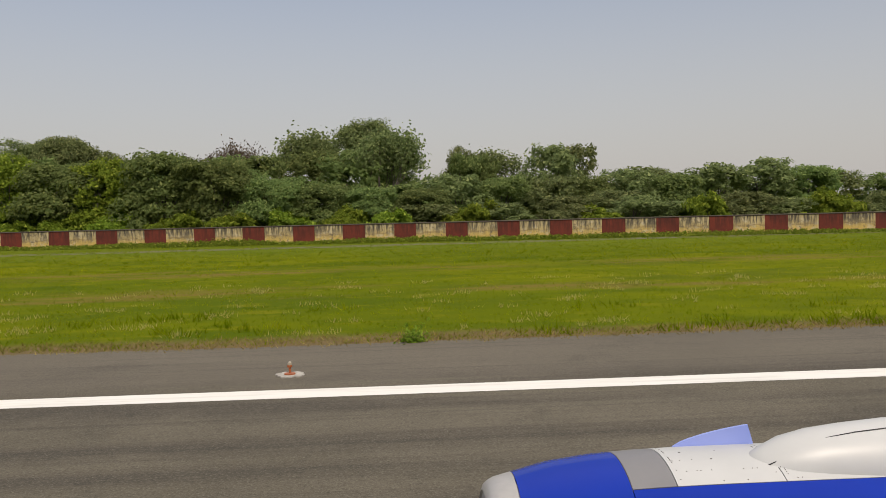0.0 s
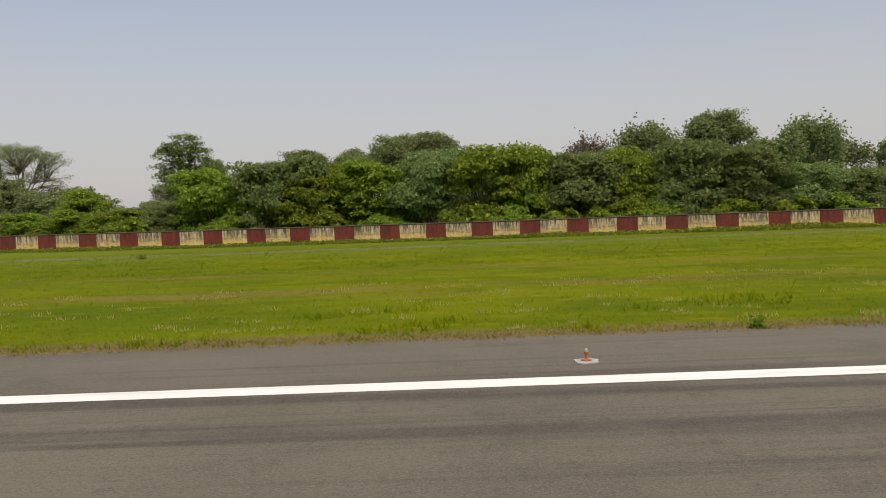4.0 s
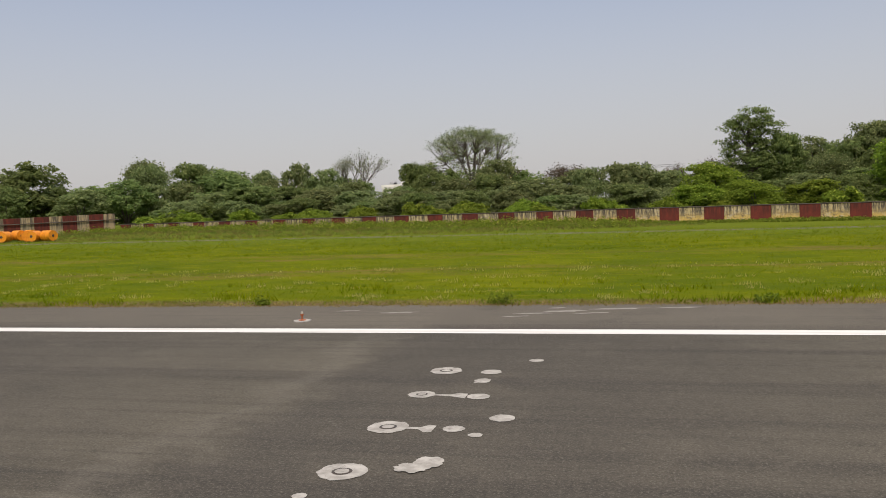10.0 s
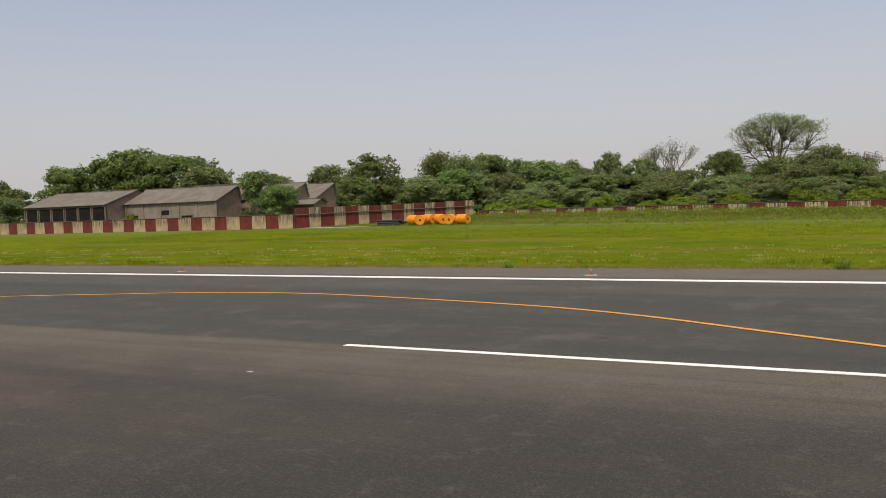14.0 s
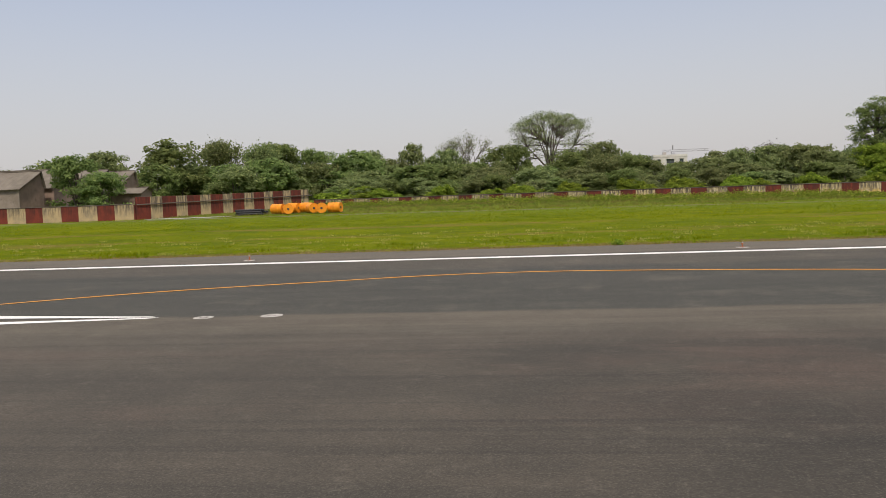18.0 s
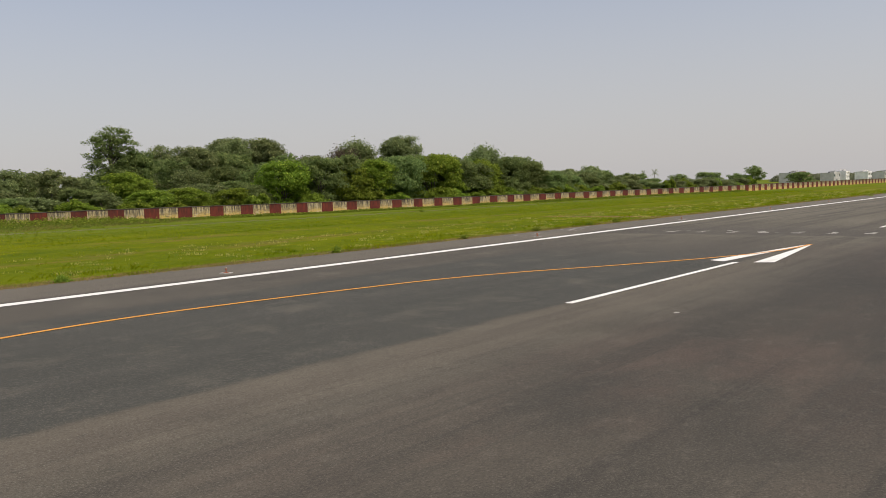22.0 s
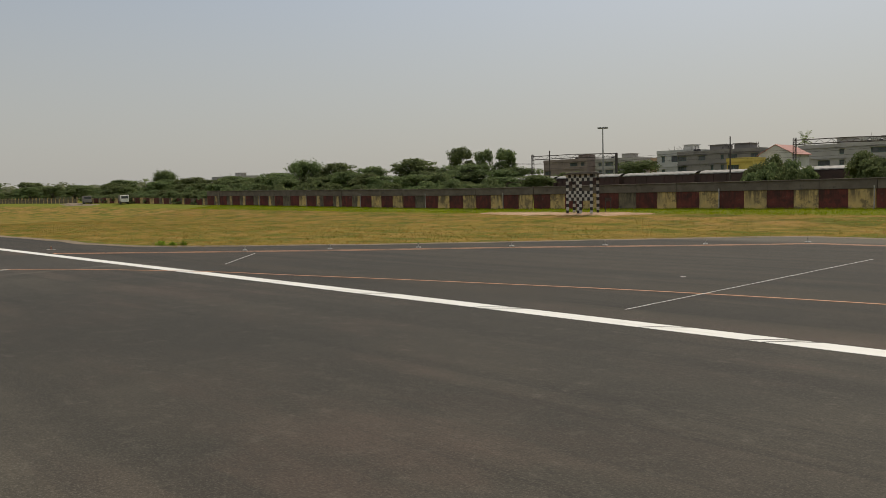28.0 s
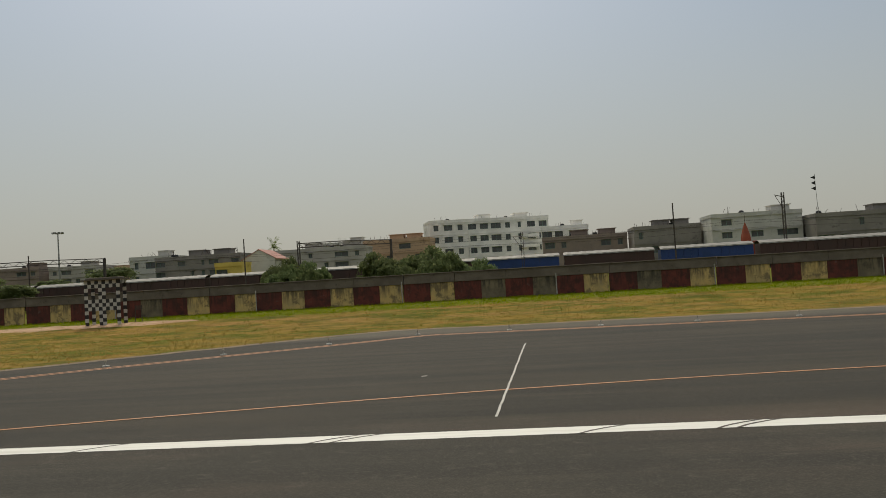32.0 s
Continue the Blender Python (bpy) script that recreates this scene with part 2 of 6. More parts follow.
    # turn pad, blacker again
    pad = n.math("MULTIPLY", n.ramp(yw, -22.5, -25.0), n.ramp(yw, -60.0, -57.0))
    c = n.mix(n.math("MULTIPLY", pad, 0.8), c, n.mix(n.ramp(n.noise(n.where(scale=(0.03, 0.5, 1)), 1.0, 6, 0.62), 0.38, 0.62), (0.047, 0.039, 0.028), (0.022, 0.02, 0.017)))
    # soft mottling, thin drag lines, loose grit
    c = n.mix(n.math("MULTIPLY", n.ramp(patchy, 0.5, 0.74), n.math("SUBTRACT", 0.35, n.math("MULTIPLY", side, 0.25))), c, (0.148, 0.130, 0.098))
    c = n.mix(n.math("MULTIPLY", n.ramp(patchy, 0.48, 0.26), 0.35), c, (0.041, 0.038, 0.031))
    c = n.mix(n.math("MULTIPLY", n.ramp(thin, 0.52, 0.68), 0.32), c, (0.045, 0.041, 0.034))
    c = n.mix(n.math("MULTIPLY", n.ramp(mid, 0.5, 0.66), n.math("SUBTRACT", 0.3, n.math("MULTIPLY", side, 0.15))), c, (0.158, 0.145, 0.113))
    c = n.mix(n.math("MULTIPLY", n.ramp(mid, 0.48, 0.36), 0.28), c, (0.030, 0.028, 0.024))
    c = n.mix(n.math("MULTIPLY", n.ramp(grain, 0.54, 0.66), n.math("SUBTRACT", 0.42, n.math("MULTIPLY", side, 0.2))), c, (0.217, 0.205, 0.166))
    c = n.mix(n.math("MULTIPLY", n.ramp(grain, 0.48, 0.36), 0.42), c, (0.022, 0.021, 0.018))
    n.bump(grain, 0.6, 0.012)
    return n.done(c, 0.85, 0, 0.2)


def make_paint(name, colour, worn, dirt=0.4):
    n = Nodes(name)
    p = n.where()
    c = n.mix(n.math("MULTIPLY", n.ramp(n.noise(n.where(scale=(0.15, 2.0, 1)), 1.2, 6, 0.7), 0.45, 0.75), dirt), colour, worn)
    c = n.mix(n.ramp(n.noise(p, 5.0, 8, 0.75), 0.66, 0.74), c, (0.12, 0.115, 0.105))
    n.bump(n.noise(p, 25.0, 3), 0.3, 0.004)
    return n.done(c, 0.6)


def make_ground():
    n = Nodes("grass_ground")
    p = n.where()
    x, y, z = n.xyz()
    big = n.noise(p, 0.035, 5)
    mid = n.noise(n.where(scale=(0.5, 0.9, 1)), 0.3, 7, 0.7)
    fine = n.noise(p, 3.0, 6, 0.75)
    wob = n.math("MULTIPLY", n.math("SUBTRACT", n.noise(p, 0.12, 5), 0.5), 7.0)
    yw = n.math("ADD", y, wob)
    green = n.mix(n.ramp(big, 0.35, 0.65), (0.096, 0.124, 0.002), (0.138, 0.156, 0.002))
    green = n.mix(n.math("MULTIPLY", n.ramp(mid, 0.42, 0.66), 0.75), green, (0.07, 0.1, 0.004))
    green = n.mix(n.math("MULTIPLY", n.ramp(n.noise(n.where(scale=(0.35, 1, 1)), 0.16, 6, 0.65), 0.5, 0.62), 0.6), green, (0.058, 0.092, 0.004))
    green = n.mix(n.math("MULTIPLY", n.ramp(n.noise(n.where(scale=(0.4, 1, 1)), 0.7, 6, 0.7), 0.54, 0.66), 0.5), green, (0.2, 0.19, 0.01))
    # trodden dry bands that run along the strip
    band = n.math("MULTIPLY", n.ramp(yw, 42.0, 44.0), n.ramp(yw, 50.0, 46.0))
    band2 = n.math("MULTIPLY", n.ramp(yw, 56.0, 58.0), n.ramp(yw, 63.0, 60.0))
    dry = n.math("MULTIPLY", n.math("MAXIMUM", band, band2), n.ramp(n.noise(n.where(scale=(0.4, 2.2, 1)), 0.12, 6, 0.7), 0.44, 0.62))
    green = n.mix(n.math("MULTIPLY", dry, 0.75), green, (0.17, 0.125, 0.035))
    # dull far grass before the wall and a faint wheel track in it
    far = n.ramp(yw, 72.0, 86.0)
    green = n.mix(n.math("MULTIPLY", far, 0.8), green, n.mix(mid, (0.092, 0.132, 0.01), (0.135, 0.158, 0.016)))
    trk = n.math("MULTIPLY", n.ramp(y, 89.0, 90.5), n.ramp(y, 94.5, 93.0))
    green = n.mix(n.math("MULTIPLY", trk, n.ramp(n.noise(n.where(scale=(0.3, 1, 1)), 0.5, 4), 0.3, 0.6)), green, (0.15, 0.15, 0.09))
    # dry fringe along the paving
    edge = n.ramp(n.math("ADD", y, n.math("MULTIPLY", wob, 0.3)), 31.5, 29.6)
    green = n.mix(edge, green, n.mix(fine, (0.1, 0.075, 0.035), (0.19, 0.14, 0.07)))
    # bare earth patch
    dx = n.math("DIVIDE", n.math("SUBTRACT", n.math("ADD", x, n.math("MULTIPLY", wob, 0.25)), 101.2), 2.3)
    dy = n.math("DIVIDE", n.math("SUBTRACT", n.math("ADD", y, wob), 37.0), 11.5)
    r2 = n.math("ADD", n.math("MULTIPLY", dx, dx), n.math("MULTIPLY", dy, dy))
    green = n.mix(n.math("MULTIPLY", n.ramp(n.math("ADD", r2, n.math("MULTIPLY", n.math("SUBTRACT", n.noise(p, 0.5, 7, 0.75), 0.5), 5.0)), 1.4, 0.1), 0.8), green, n.mix(fine, (0.13, 0.08, 0.035), (0.22, 0.14, 0.065)))
    # mown hay-coloured grass on the other side
    hay = n.mix(n.ramp(mid, 0.43, 0.58), (0.24, 0.165, 0.038), (0.105, 0.115, 0.018))
    straw = n.ramp(n.noise(n.where(scale=(0.3, 0.7, 1)), 0.42, 7, 0.65), 0.46, 0.6)
    swath = n.math("MULTIPLY", n.ramp(yw, -74.0, -80.0), n.ramp(yw, -88.0, -85.5))
    hay = n.mix(n.math("MULTIPLY", straw, n.math("ADD", 0.5, n.math("MULTIPLY", swath, 0.45))), hay, (0.29, 0.175, 0.062))
    hay = n.mix(n.math("MULTIPLY", n.ramp(n.noise(n.where(scale=(0.3, 0.6, 1)), 0.5, 6, 0.65), 0.52, 0.62), 0.65), hay, (0.085, 0.09, 0.02))
    strip = n.math("MULTIPLY", n.ramp(yw, -85.5, -88.5), n.ramp(yw, -99.5, -98.0))
    hay = n.mix(n.math("MULTIPLY", n.math("MAXIMUM", strip, n.ramp(yw, -88.0, -92.0)), 0.85), hay, n.mix(mid, (0.12, 0.15, 0.02), (0.16, 0.18, 0.025)))
    clod = n.noise(n.where(scale=(0.6, 1, 1)), 1.3, 6, 0.75)
    hay = n.mix(n.math("MULTIPLY", n.ramp(clod, 0.53, 0.64), 0.6), hay, (0.07, 0.065, 0.02))
    hay = n.mix(n.math("MULTIPLY", n.ramp(clod, 0.46, 0.36), 0.5), hay, (0.33, 0.24, 0.085))
    c = n.mix(n.ramp(y, 0.0, -5.0), green, hay)
    c = n.mix(n.math("MULTIPLY", n.ramp(fine, 0.5, 0.75), 0.3), c, (0.07, 0.09, 0.01))
    n.bump(fine, 0.6, 0.06)
    return n.done(c, 0.95, 0, 0.03)


def make_leaf(name, c1, c2, c3, glow=0.25):
    n = Nodes(name)
    g = n.add("ShaderNodeNewGeometry").outputs["Random Per Island"]
    o = n.add("ShaderNodeObjectInfo").outputs["Random"]
    c = n.mix(g, c1, c2)
    c = n.mix(n.math("MULTIPLY", n.ramp(g, 0.8, 1.0), 0.7), c, c3)
    hs = n.add("ShaderNodeHueSaturation")
    n.link(c, hs.inputs["Color"])
    n.link(n.math("ADD", 0.485, n.math("MULTIPLY", o, 0.03)), hs.inputs["Hue"])
    n.link(n.math("ADD", 0.8, n.math("MULTIPLY", o, 0.4)), hs.inputs["Value"])
    n.done(hs.outputs[0], 0.75, 0, 0.08)
    tr = n.add("ShaderNodeBsdfTranslucent")
    n.link(hs.outputs[0], tr.inputs[0])
    mx = n.add("ShaderNodeMixShader")
    mx.inputs[0].default_value = glow
    n.link(n.b.outputs[0], mx.inputs[1])
    n.link(tr.outputs[0], mx.inputs[2])
    n.link(mx.outputs[0], n.t.nodes["Material Output"].inputs[0])
    return n.m


def make_blade(name, a, b, c, glow=0.5):
    """Grass blades whose colour drifts over the field in patches and swaths."""
    n = Nodes(name)
    g = n.add("ShaderNodeNewGeometry").outputs["Random Per Island"]
    col = n.mix(n.ramp(n.noise(n.where(scale=(0.5, 0.7, 1)), 0.25, 7, 0.68), 0.42, 0.58), a, b)
    col = n.mix(n.math("MULTIPLY", n.ramp(n.noise(n.where(scale=(0.5, 0.8, 1)), 0.6, 7, 0.7), 0.5, 0.62), 0.7), col, c)
    hs = n.add("ShaderNodeHueSaturation")
    n.link(col, hs.inputs["Color"])
    n.link(n.math("ADD", 0.75, n.math("MULTIPLY", g, 0.5)), hs.inputs["Value"])
    n.done(hs.outputs[0], 0.8, 0, 0.05)
    tr = n.add("ShaderNodeBsdfTranslucent")
    n.link(hs.outputs[0], tr.inputs[0])
    mx = n.add("ShaderNodeMixShader")
    mx.inputs[0].default_value = glow
    n.link(n.b.outputs[0], mx.inputs[1])
    n.link(tr.outputs[0], mx.inputs[2])
    n.link(mx.outputs[0], n.t.nodes["Material Output"].inputs[0])
    return n.m


def make_cream():
    """Two coats of limewash: grimy white above, yellow below, streaked from the coping."""
    n = Nodes("cream_limewash")
    v = n.where("obj")
    p = n.where()
    x, y, z = n.xyz("obj")
    cut = n.math("ADD", z, n.math("MULTIPLY", n.math("SUBTRACT", n.noise(n.where(scale=(0.5, 0.5, 0.5)), 1.3, 4), 0.5), 0.9))
    c = n.mix(n.ramp(cut, 0.5, 1.7), (0.56, 0.4, 0.115), (0.48, 0.39, 0.2))
    line = n.math("MULTIPLY", n.ramp(cut, 0.98, 1.1), n.ramp(cut, 1.3, 1.14))
    c = n.mix(n.math("MULTIPLY", line, 0.45), c, (0.22, 0.15, 0.08))
    patch = n.noise(n.where(scale=(1.0, 1.0, 1.6)), 1.1, 7, 0.7)
    c = n.mix(n.math("MULTIPLY", n.ramp(patch, 0.5, 0.62), 0.6), c, (0.56, 0.5, 0.36))
    soot = n.noise(n.where(scale=(3.4, 3.4, 0.4)), 1.0, 7, 0.75)
    c = n.mix(n.math("MULTIPLY", n.ramp(soot, 0.4, 0.58), n.ramp(z, 0.3, 1.9)), c, (0.085, 0.075, 0.058))
    c = n.mix(n.ramp(n.noise(p, 2.2, 8, 0.78), 0.52, 0.64), c, (0.15, 0.125, 0.085))
    n.bump(n.noise(p, 9.0, 4), 0.25, 0.02)
    return n.done(c, 0.9, 0, 0.15)


def make_stained(name, c1, c2, soot_c, hi, amount=0.8, wear=0.0):
    n = Nodes(name)
    p = n.where()
    x, y, z = n.xyz("obj")
    c = n.mix(n.ramp(n.noise(p, 0.8, 6), 0.35, 0.65), c1, c2)
    soot = n.noise(n.where(scale=(2.4, 2.4, 0.3)), 1.0, 6, 0.7)
    c = n.mix(n.math("MULTIPLY", n.math("MULTIPLY", n.ramp(soot, 0.4, 0.62), n.ramp(z, hi * 0.1, hi * 0.9)), amount), c, soot_c)
    c = n.mix(n.math("MULTIPLY", n.ramp(n.noise(p, 3.0, 8, 0.75), 0.58, 0.72), 0.6), c, soot_c)
    if wear:
        flaked = n.noise(p, 0.9, 8, 0.72)
        c = n.mix(n.math("MULTIPLY", n.ramp(flaked, 0.5, 0.6), wear), c, soot_c)
        c = n.mix(n.math("MULTIPLY", n.ramp(flaked, 0.4, 0.3), wear * 0.6), c, tuple(0.5 * v + 0.12 for v in c2))
    n.bump(n.noise(p, 8.0, 4), 0.25, 0.02)
    return n.done(c, 0.9, 0, 0.15)


ASPHALT = make_asphalt()
GROUND = make_ground()
WHITE_PAINT = make_paint("white_road_paint", (0.74, 0.73, 0.69), (0.42, 0.4, 0.36), 0.55)
ORANGE_PAINT = make_paint("yellow_road_paint", (0.62, 0.27, 0.02), (0.42, 0.2, 0.05))
PINK_PAINT = make_paint("faded_yellow_road_paint", (0.44, 0.21, 0.1), (0.27, 0.15, 0.085), 0.7)
CHALK = make_paint("chalky_white_paint", (0.5, 0.49, 0.46), (0.2, 0.19, 0.17), 0.8)
LEAF_LIGHT = make_leaf("light_green_leaves", (0.12, 0.18, 0.022), (0.24, 0.32, 0.035), (0.46, 0.52, 0.08), 0.56)
# the dark and dull greens are lifted paler in place of haze
LEAF_DARK = make_leaf("dark_green_leaves", (0.12, 0.17, 0.055), (0.22, 0.28, 0.09), (0.36, 0.41, 0.14), 0.58)
LEAF_DULL = make_leaf("dull_green_leaves", (0.125, 0.16, 0.06), (0.24, 0.28, 0.11), (0.4, 0.42, 0.17), 0.55)
# horizon leaves: distance haze is mixed into this grey-green
LEAF_FAR_HAZE = make_leaf("haze_greyed_leaves", (0.16, 0.175, 0.105), (0.22, 0.235, 0.14), (0.27, 0.28, 0.17), 0.5)
# leaves beyond the south wall, muted by haze put into the colour
LEAF_SOUTH_HAZE = make_leaf("haze_muted_leaves", (0.11, 0.145, 0.06), (0.17, 0.205, 0.085), (0.28, 0.31, 0.14), 0.54)
LEAF_BROWN = make_leaf("brownish_sparse_leaves", (0.085, 0.06, 0.045), (0.12, 0.095, 0.06), (0.14, 0.12, 0.06), 0.2)
BLADE = make_blade("grass_blades", (0.2, 0.245, 0.004), (0.14, 0.2, 0.004), (0.32, 0.33, 0.01), 0.65)
BLADE_VERGE = make_blade("dry_verge_blades", (0.3, 0.225, 0.085), (0.22, 0.19, 0.05), (0.4, 0.33, 0.13))
BLADE_BANK = make_blade("rank_bank_blades", (0.2, 0.19, 0.05), (0.13, 0.18, 0.03), (0.27, 0.2, 0.075))
BLADE_HAY = make_blade("mown_hay_blades", (0.3, 0.2, 0.05), (0.16, 0.158, 0.028), (0.44, 0.225, 0.085))
BLADE_DRY = make_leaf("dry_grass_blades", (0.5, 0.5, 0.12), (0.62, 0.6, 0.2), (0.34, 0.4, 0.03), 0.65)
BARK = plain("bark", (0.09, 0.075, 0.06), (0.15, 0.13, 0.11), 2.0, 0.9, c3=(0.05, 0.045, 0.04), bump=0.5)
BARK_PALE = plain("pale_bark", (0.2, 0.18, 0.155), (0.28, 0.26, 0.23), 2.0, 0.9, c3=(0.1, 0.09, 0.08), bump=0.5)
RED = make_stained("faded_red_limewash", (0.165, 0.04, 0.026), (0.12, 0.032, 0.023), (0.06, 0.026, 0.021), 2.2, 0.8)
CREAM = make_cream()
TALL_CREAM = make_stained("grimy_tall_wall_plaster", (0.43, 0.33, 0.18), (0.31, 0.25, 0.155), (0.09, 0.078, 0.06), 2.6, 0.95)
COPING = plain("grimy_coping_concrete", (0.075, 0.063, 0.05), (0.12, 0.1, 0.08), 0.8, 0.9, c3=(0.05, 0.042, 0.034), kind="pos")
S_RED = make_stained("dark_red_limewash", (0.16, 0.048, 0.037), (0.105, 0.038, 0.031), (0.05, 0.031, 0.026), 2.2, 0.8, 0.6)
S_CREAM = make_stained("ochre_limewash", (0.62, 0.44, 0.17), (0.48, 0.36, 0.16), (0.14, 0.11, 0.07), 2.2, 0.95, 0.75)
S_GREY = make_stained("bare_grimy_plaster", (0.22, 0.18, 0.115), (0.15, 0.125, 0.085), (0.06, 0.055, 0.045), 2.2, 0.9, 0.5)
GREY_BAND = plain("weathered_grey_concrete", (0.12, 0.1, 0.08), (0.165, 0.14, 0.112), 0.6, 0.9, c3=(0.075, 0.064, 0.052), kind="pos")
CONCRETE = plain("concrete", (0.32, 0.3, 0.27), (0.42, 0.4, 0.36), 1.2, 0.9, c3=(0.2, 0.19, 0.17), kind="pos")
PATCH = plain("pale_repair_concrete", (0.3, 0.285, 0.255), (0.46, 0.44, 0.4), 3.5, 0.9, c3=(0.17, 0.16, 0.145), kind="pos")
EARTH = plain("pinkish_dry_earth", (0.38, 0.235, 0.14), (0.48, 0.32, 0.21), 0.7, 0.95, c3=(0.22, 0.16, 0.1), kind="pos", bump=0.6)
STEEL = plain("dull_galvanised_steel", (0.24, 0.24, 0.24), (0.32, 0.32, 0.31), 4.0, 0.5, 0.6)
DARK_STEEL = plain("dark_rusty_steel", (0.06, 0.052, 0.048), (0.1, 0.08, 0.065), 3.0, 0.7, 0.3)
GLASS_DARK = plain("dim_window_glass", (0.06, 0.066, 0.07), (0.11, 0.115, 0.12), 0.6, 0.15, spec=0.5, bump=0)

# ---------- ground and paving ----------
xs = [-4500, -2000, -900, -500, -300, *range(-225, 525, 25), 600, 750, 1000, 1500, 2500, 4500]
ys = [-4500, -1500, -600, -300, -200, -150, -130, -118, -112, -106, -100, -97, -92, -87, -82, -77, -72, -68, -66, -60, -31, -30, 28.9, 29.1, 34, 40, 46, 52, 58, 64, 70, 76, 82, 88, 94, 98, 104, 115, 130, 160, 200, 300, 600, 1500, 4500]
gv = [(x, y, gz(x, y)) for y in ys for x in xs]
nx = len(xs)
gf = [(j * nx + i, j * nx + i + 1, (j + 1) * nx + i + 1, (j + 1) * nx + i) for j in range(len(ys) - 1) for i in range(nx - 1)]
tagged(part("ground", (gv, gf), GROUND, smooth=True), "green and straw-coloured airfield grass, flat and wide", "grass", kind="structure")

edge_n = [(x, 28.9 + 0.35 * noise.noise((x * 0.13, 0, 0)) + 0.2 * noise.noise((x * 0.7, 3, 0)), 0) for x in range(-420, 460, 2)] + [(3000, 28.9, 0)]
south = [(3000, -30), (160, -30), (88.5, -31), (67.5, -43.4), (52, -56.8), (40.5, -66.0), (26, -65.2), (-60, -62), (-95, -30), (-420, -30)]
rv = edge_n + [(x, y, 0) for x, y in south]
rv += [(x, y, -0.3) for x, y, z in rv]
half = len(rv) // 2
rf = [tuple(range(half))[::-1], tuple(range(half, 2 * half))] + [(i, (i + 1) % half, half + (i + 1) % half, half + i) for i in range(half)]
tagged(part("runway", (rv, rf), ASPHALT), "grey-brown streaked asphalt runway with a turn pad", "runway", kind="structure")


def marking(name, pts, width, material, label, z=0.008, closed=False):
    """A painted stripe along a polyline."""
    vs, fs = [], []
    for i, p in enumerate(pts):
        a, b = pts[max(i - 1, 0)], pts[min(i + 1, len(pts) - 1)]
        d = Vector((b[0] - a[0], b[1] - a[1], 0)).normalized()
        nrm = Vector((-d.y, d.x, 0)) * width / 2
        vs += [(p[0] + nrm.x, p[1] + nrm.y, z), (p[0] - nrm.x, p[1] - nrm.y, z)]
        if i:
            fs.append((2 * i - 2, 2 * i - 1, 2 * i + 1, 2 * i))
    return tagged(part(name, (vs, fs), material), label, "road marking", kind="structure")


def polygon(name, pts, material, label, z=0.008):
    return tagged(part(name, ([(x, y, z) for x, y in pts], [tuple(range(len(pts)))]), material), label, "road marking", kind="structure")


def smooth_line(pts, n=8):
    out = []
    for i in range(len(pts) - 1):
        p0, p1, p2, p3 = (Vector((*pts[max(0, min(len(pts) - 1, i + k))], 0)) for k in (-1, 0, 1, 2))
        for k in range(n):
            t = k / n
            q = 0.5 * (2 * p1 + (p2 - p0) * t + (2 * p0 - 5 * p1 + 4 * p2 - p3) * t * t + (3 * p1 - p0 - 3 * p2 + p3) * t ** 3)
            out.append((q.x, q.y))
    return out + [pts[-1]]


marking("edge_line", [(-420, 22), (-100, 22), (3000, 22)], 0.9, WHITE_PAINT, "continuous white painted runway edge line")
marking("edge_line", [(-420, -22), (-100, -22), (3000, -22)], 0.9, WHITE_PAINT, "continuous white runway edge line, cracked across")
for x0 in (-80, -25.3, 30, 79.5, 129, 178.5, 228, 277.5, 327, 376.5):
    polygon("centre_dash", [(x0, 0.58), (x0 + 17, 0.66), (x0 + 17, 0.98), (x0, 0.9)], WHITE_PAINT, "white painted centre line dash", 0.008)
    for s in (1, -1):
        polygon("arrow_bar", [(x0 + 17.2, 0.75 + s * 0.8), (x0 + 17.6, 0.75 + s * 1.75), (x0 + 29.2, 0.75 + s * 0.25), (x0 + 29.6, 0.75 + s * 0.02)], WHITE_PAINT, "white painted arrow bar before the threshold", 0.009)
for k in range(12):
    yk = -19.8 + 3.6 * k
    polygon("threshold_stripe", [(455, yk - 0.9), (485, yk - 0.9), (485, yk + 0.9), (455, yk + 0.9)], WHITE_PAINT, "white painted threshold stripe")
for k in range(-7, 8):
    polygon("threshold_bar", [(448, k * 2.9 - 0.8), (450, k * 2.9 - 0.8), (450, k * 2.9 + 0.8), (448, k * 2.9 + 0.8)], WHITE_PAINT, "short white painted bar across the runway")
for yk in (11, -11):
    polygon("aiming_point", [(620, yk - 4), (665, yk - 4), (665, yk + 4), (620, yk + 4)], WHITE_PAINT, "large white painted aiming point block")

turn_north = smooth_line([(60, 0.7), (54, 1.2), (48.4, 3.2), (43, 6.0), (37.7, 9.0), (32.7, 10.9), (24.3, 12.6), (18.5, 13.2), (13, 12.6), (7.6, 10.9), (1.8, 8.9), (-2.5, 6.8), (-7.6, 3.8), (-14, 0.5), (-22, -5), (-28, -14)])
marking("turn_line", turn_north, 0.26, ORANGE_PAINT, "curved orange-yellow taxi guide line", 0.016)
turn_south = smooth_line([(106.5, 0.5), (102, -0.8), (94, -3.2), (84, -7.0), (77, -11), (69.2, -16.9), (64, -19.8), (57.2, -22.7), (51.2, -24.4), (41.5, -27.1), (29.6, -29.9), (16, -31.6), (2, -32), (-12, -28), (-22, -20)])
marking("turn_line", turn_south, 0.2, PINK_PAINT, "thin curved faded orange taxi guide line", 0.016)
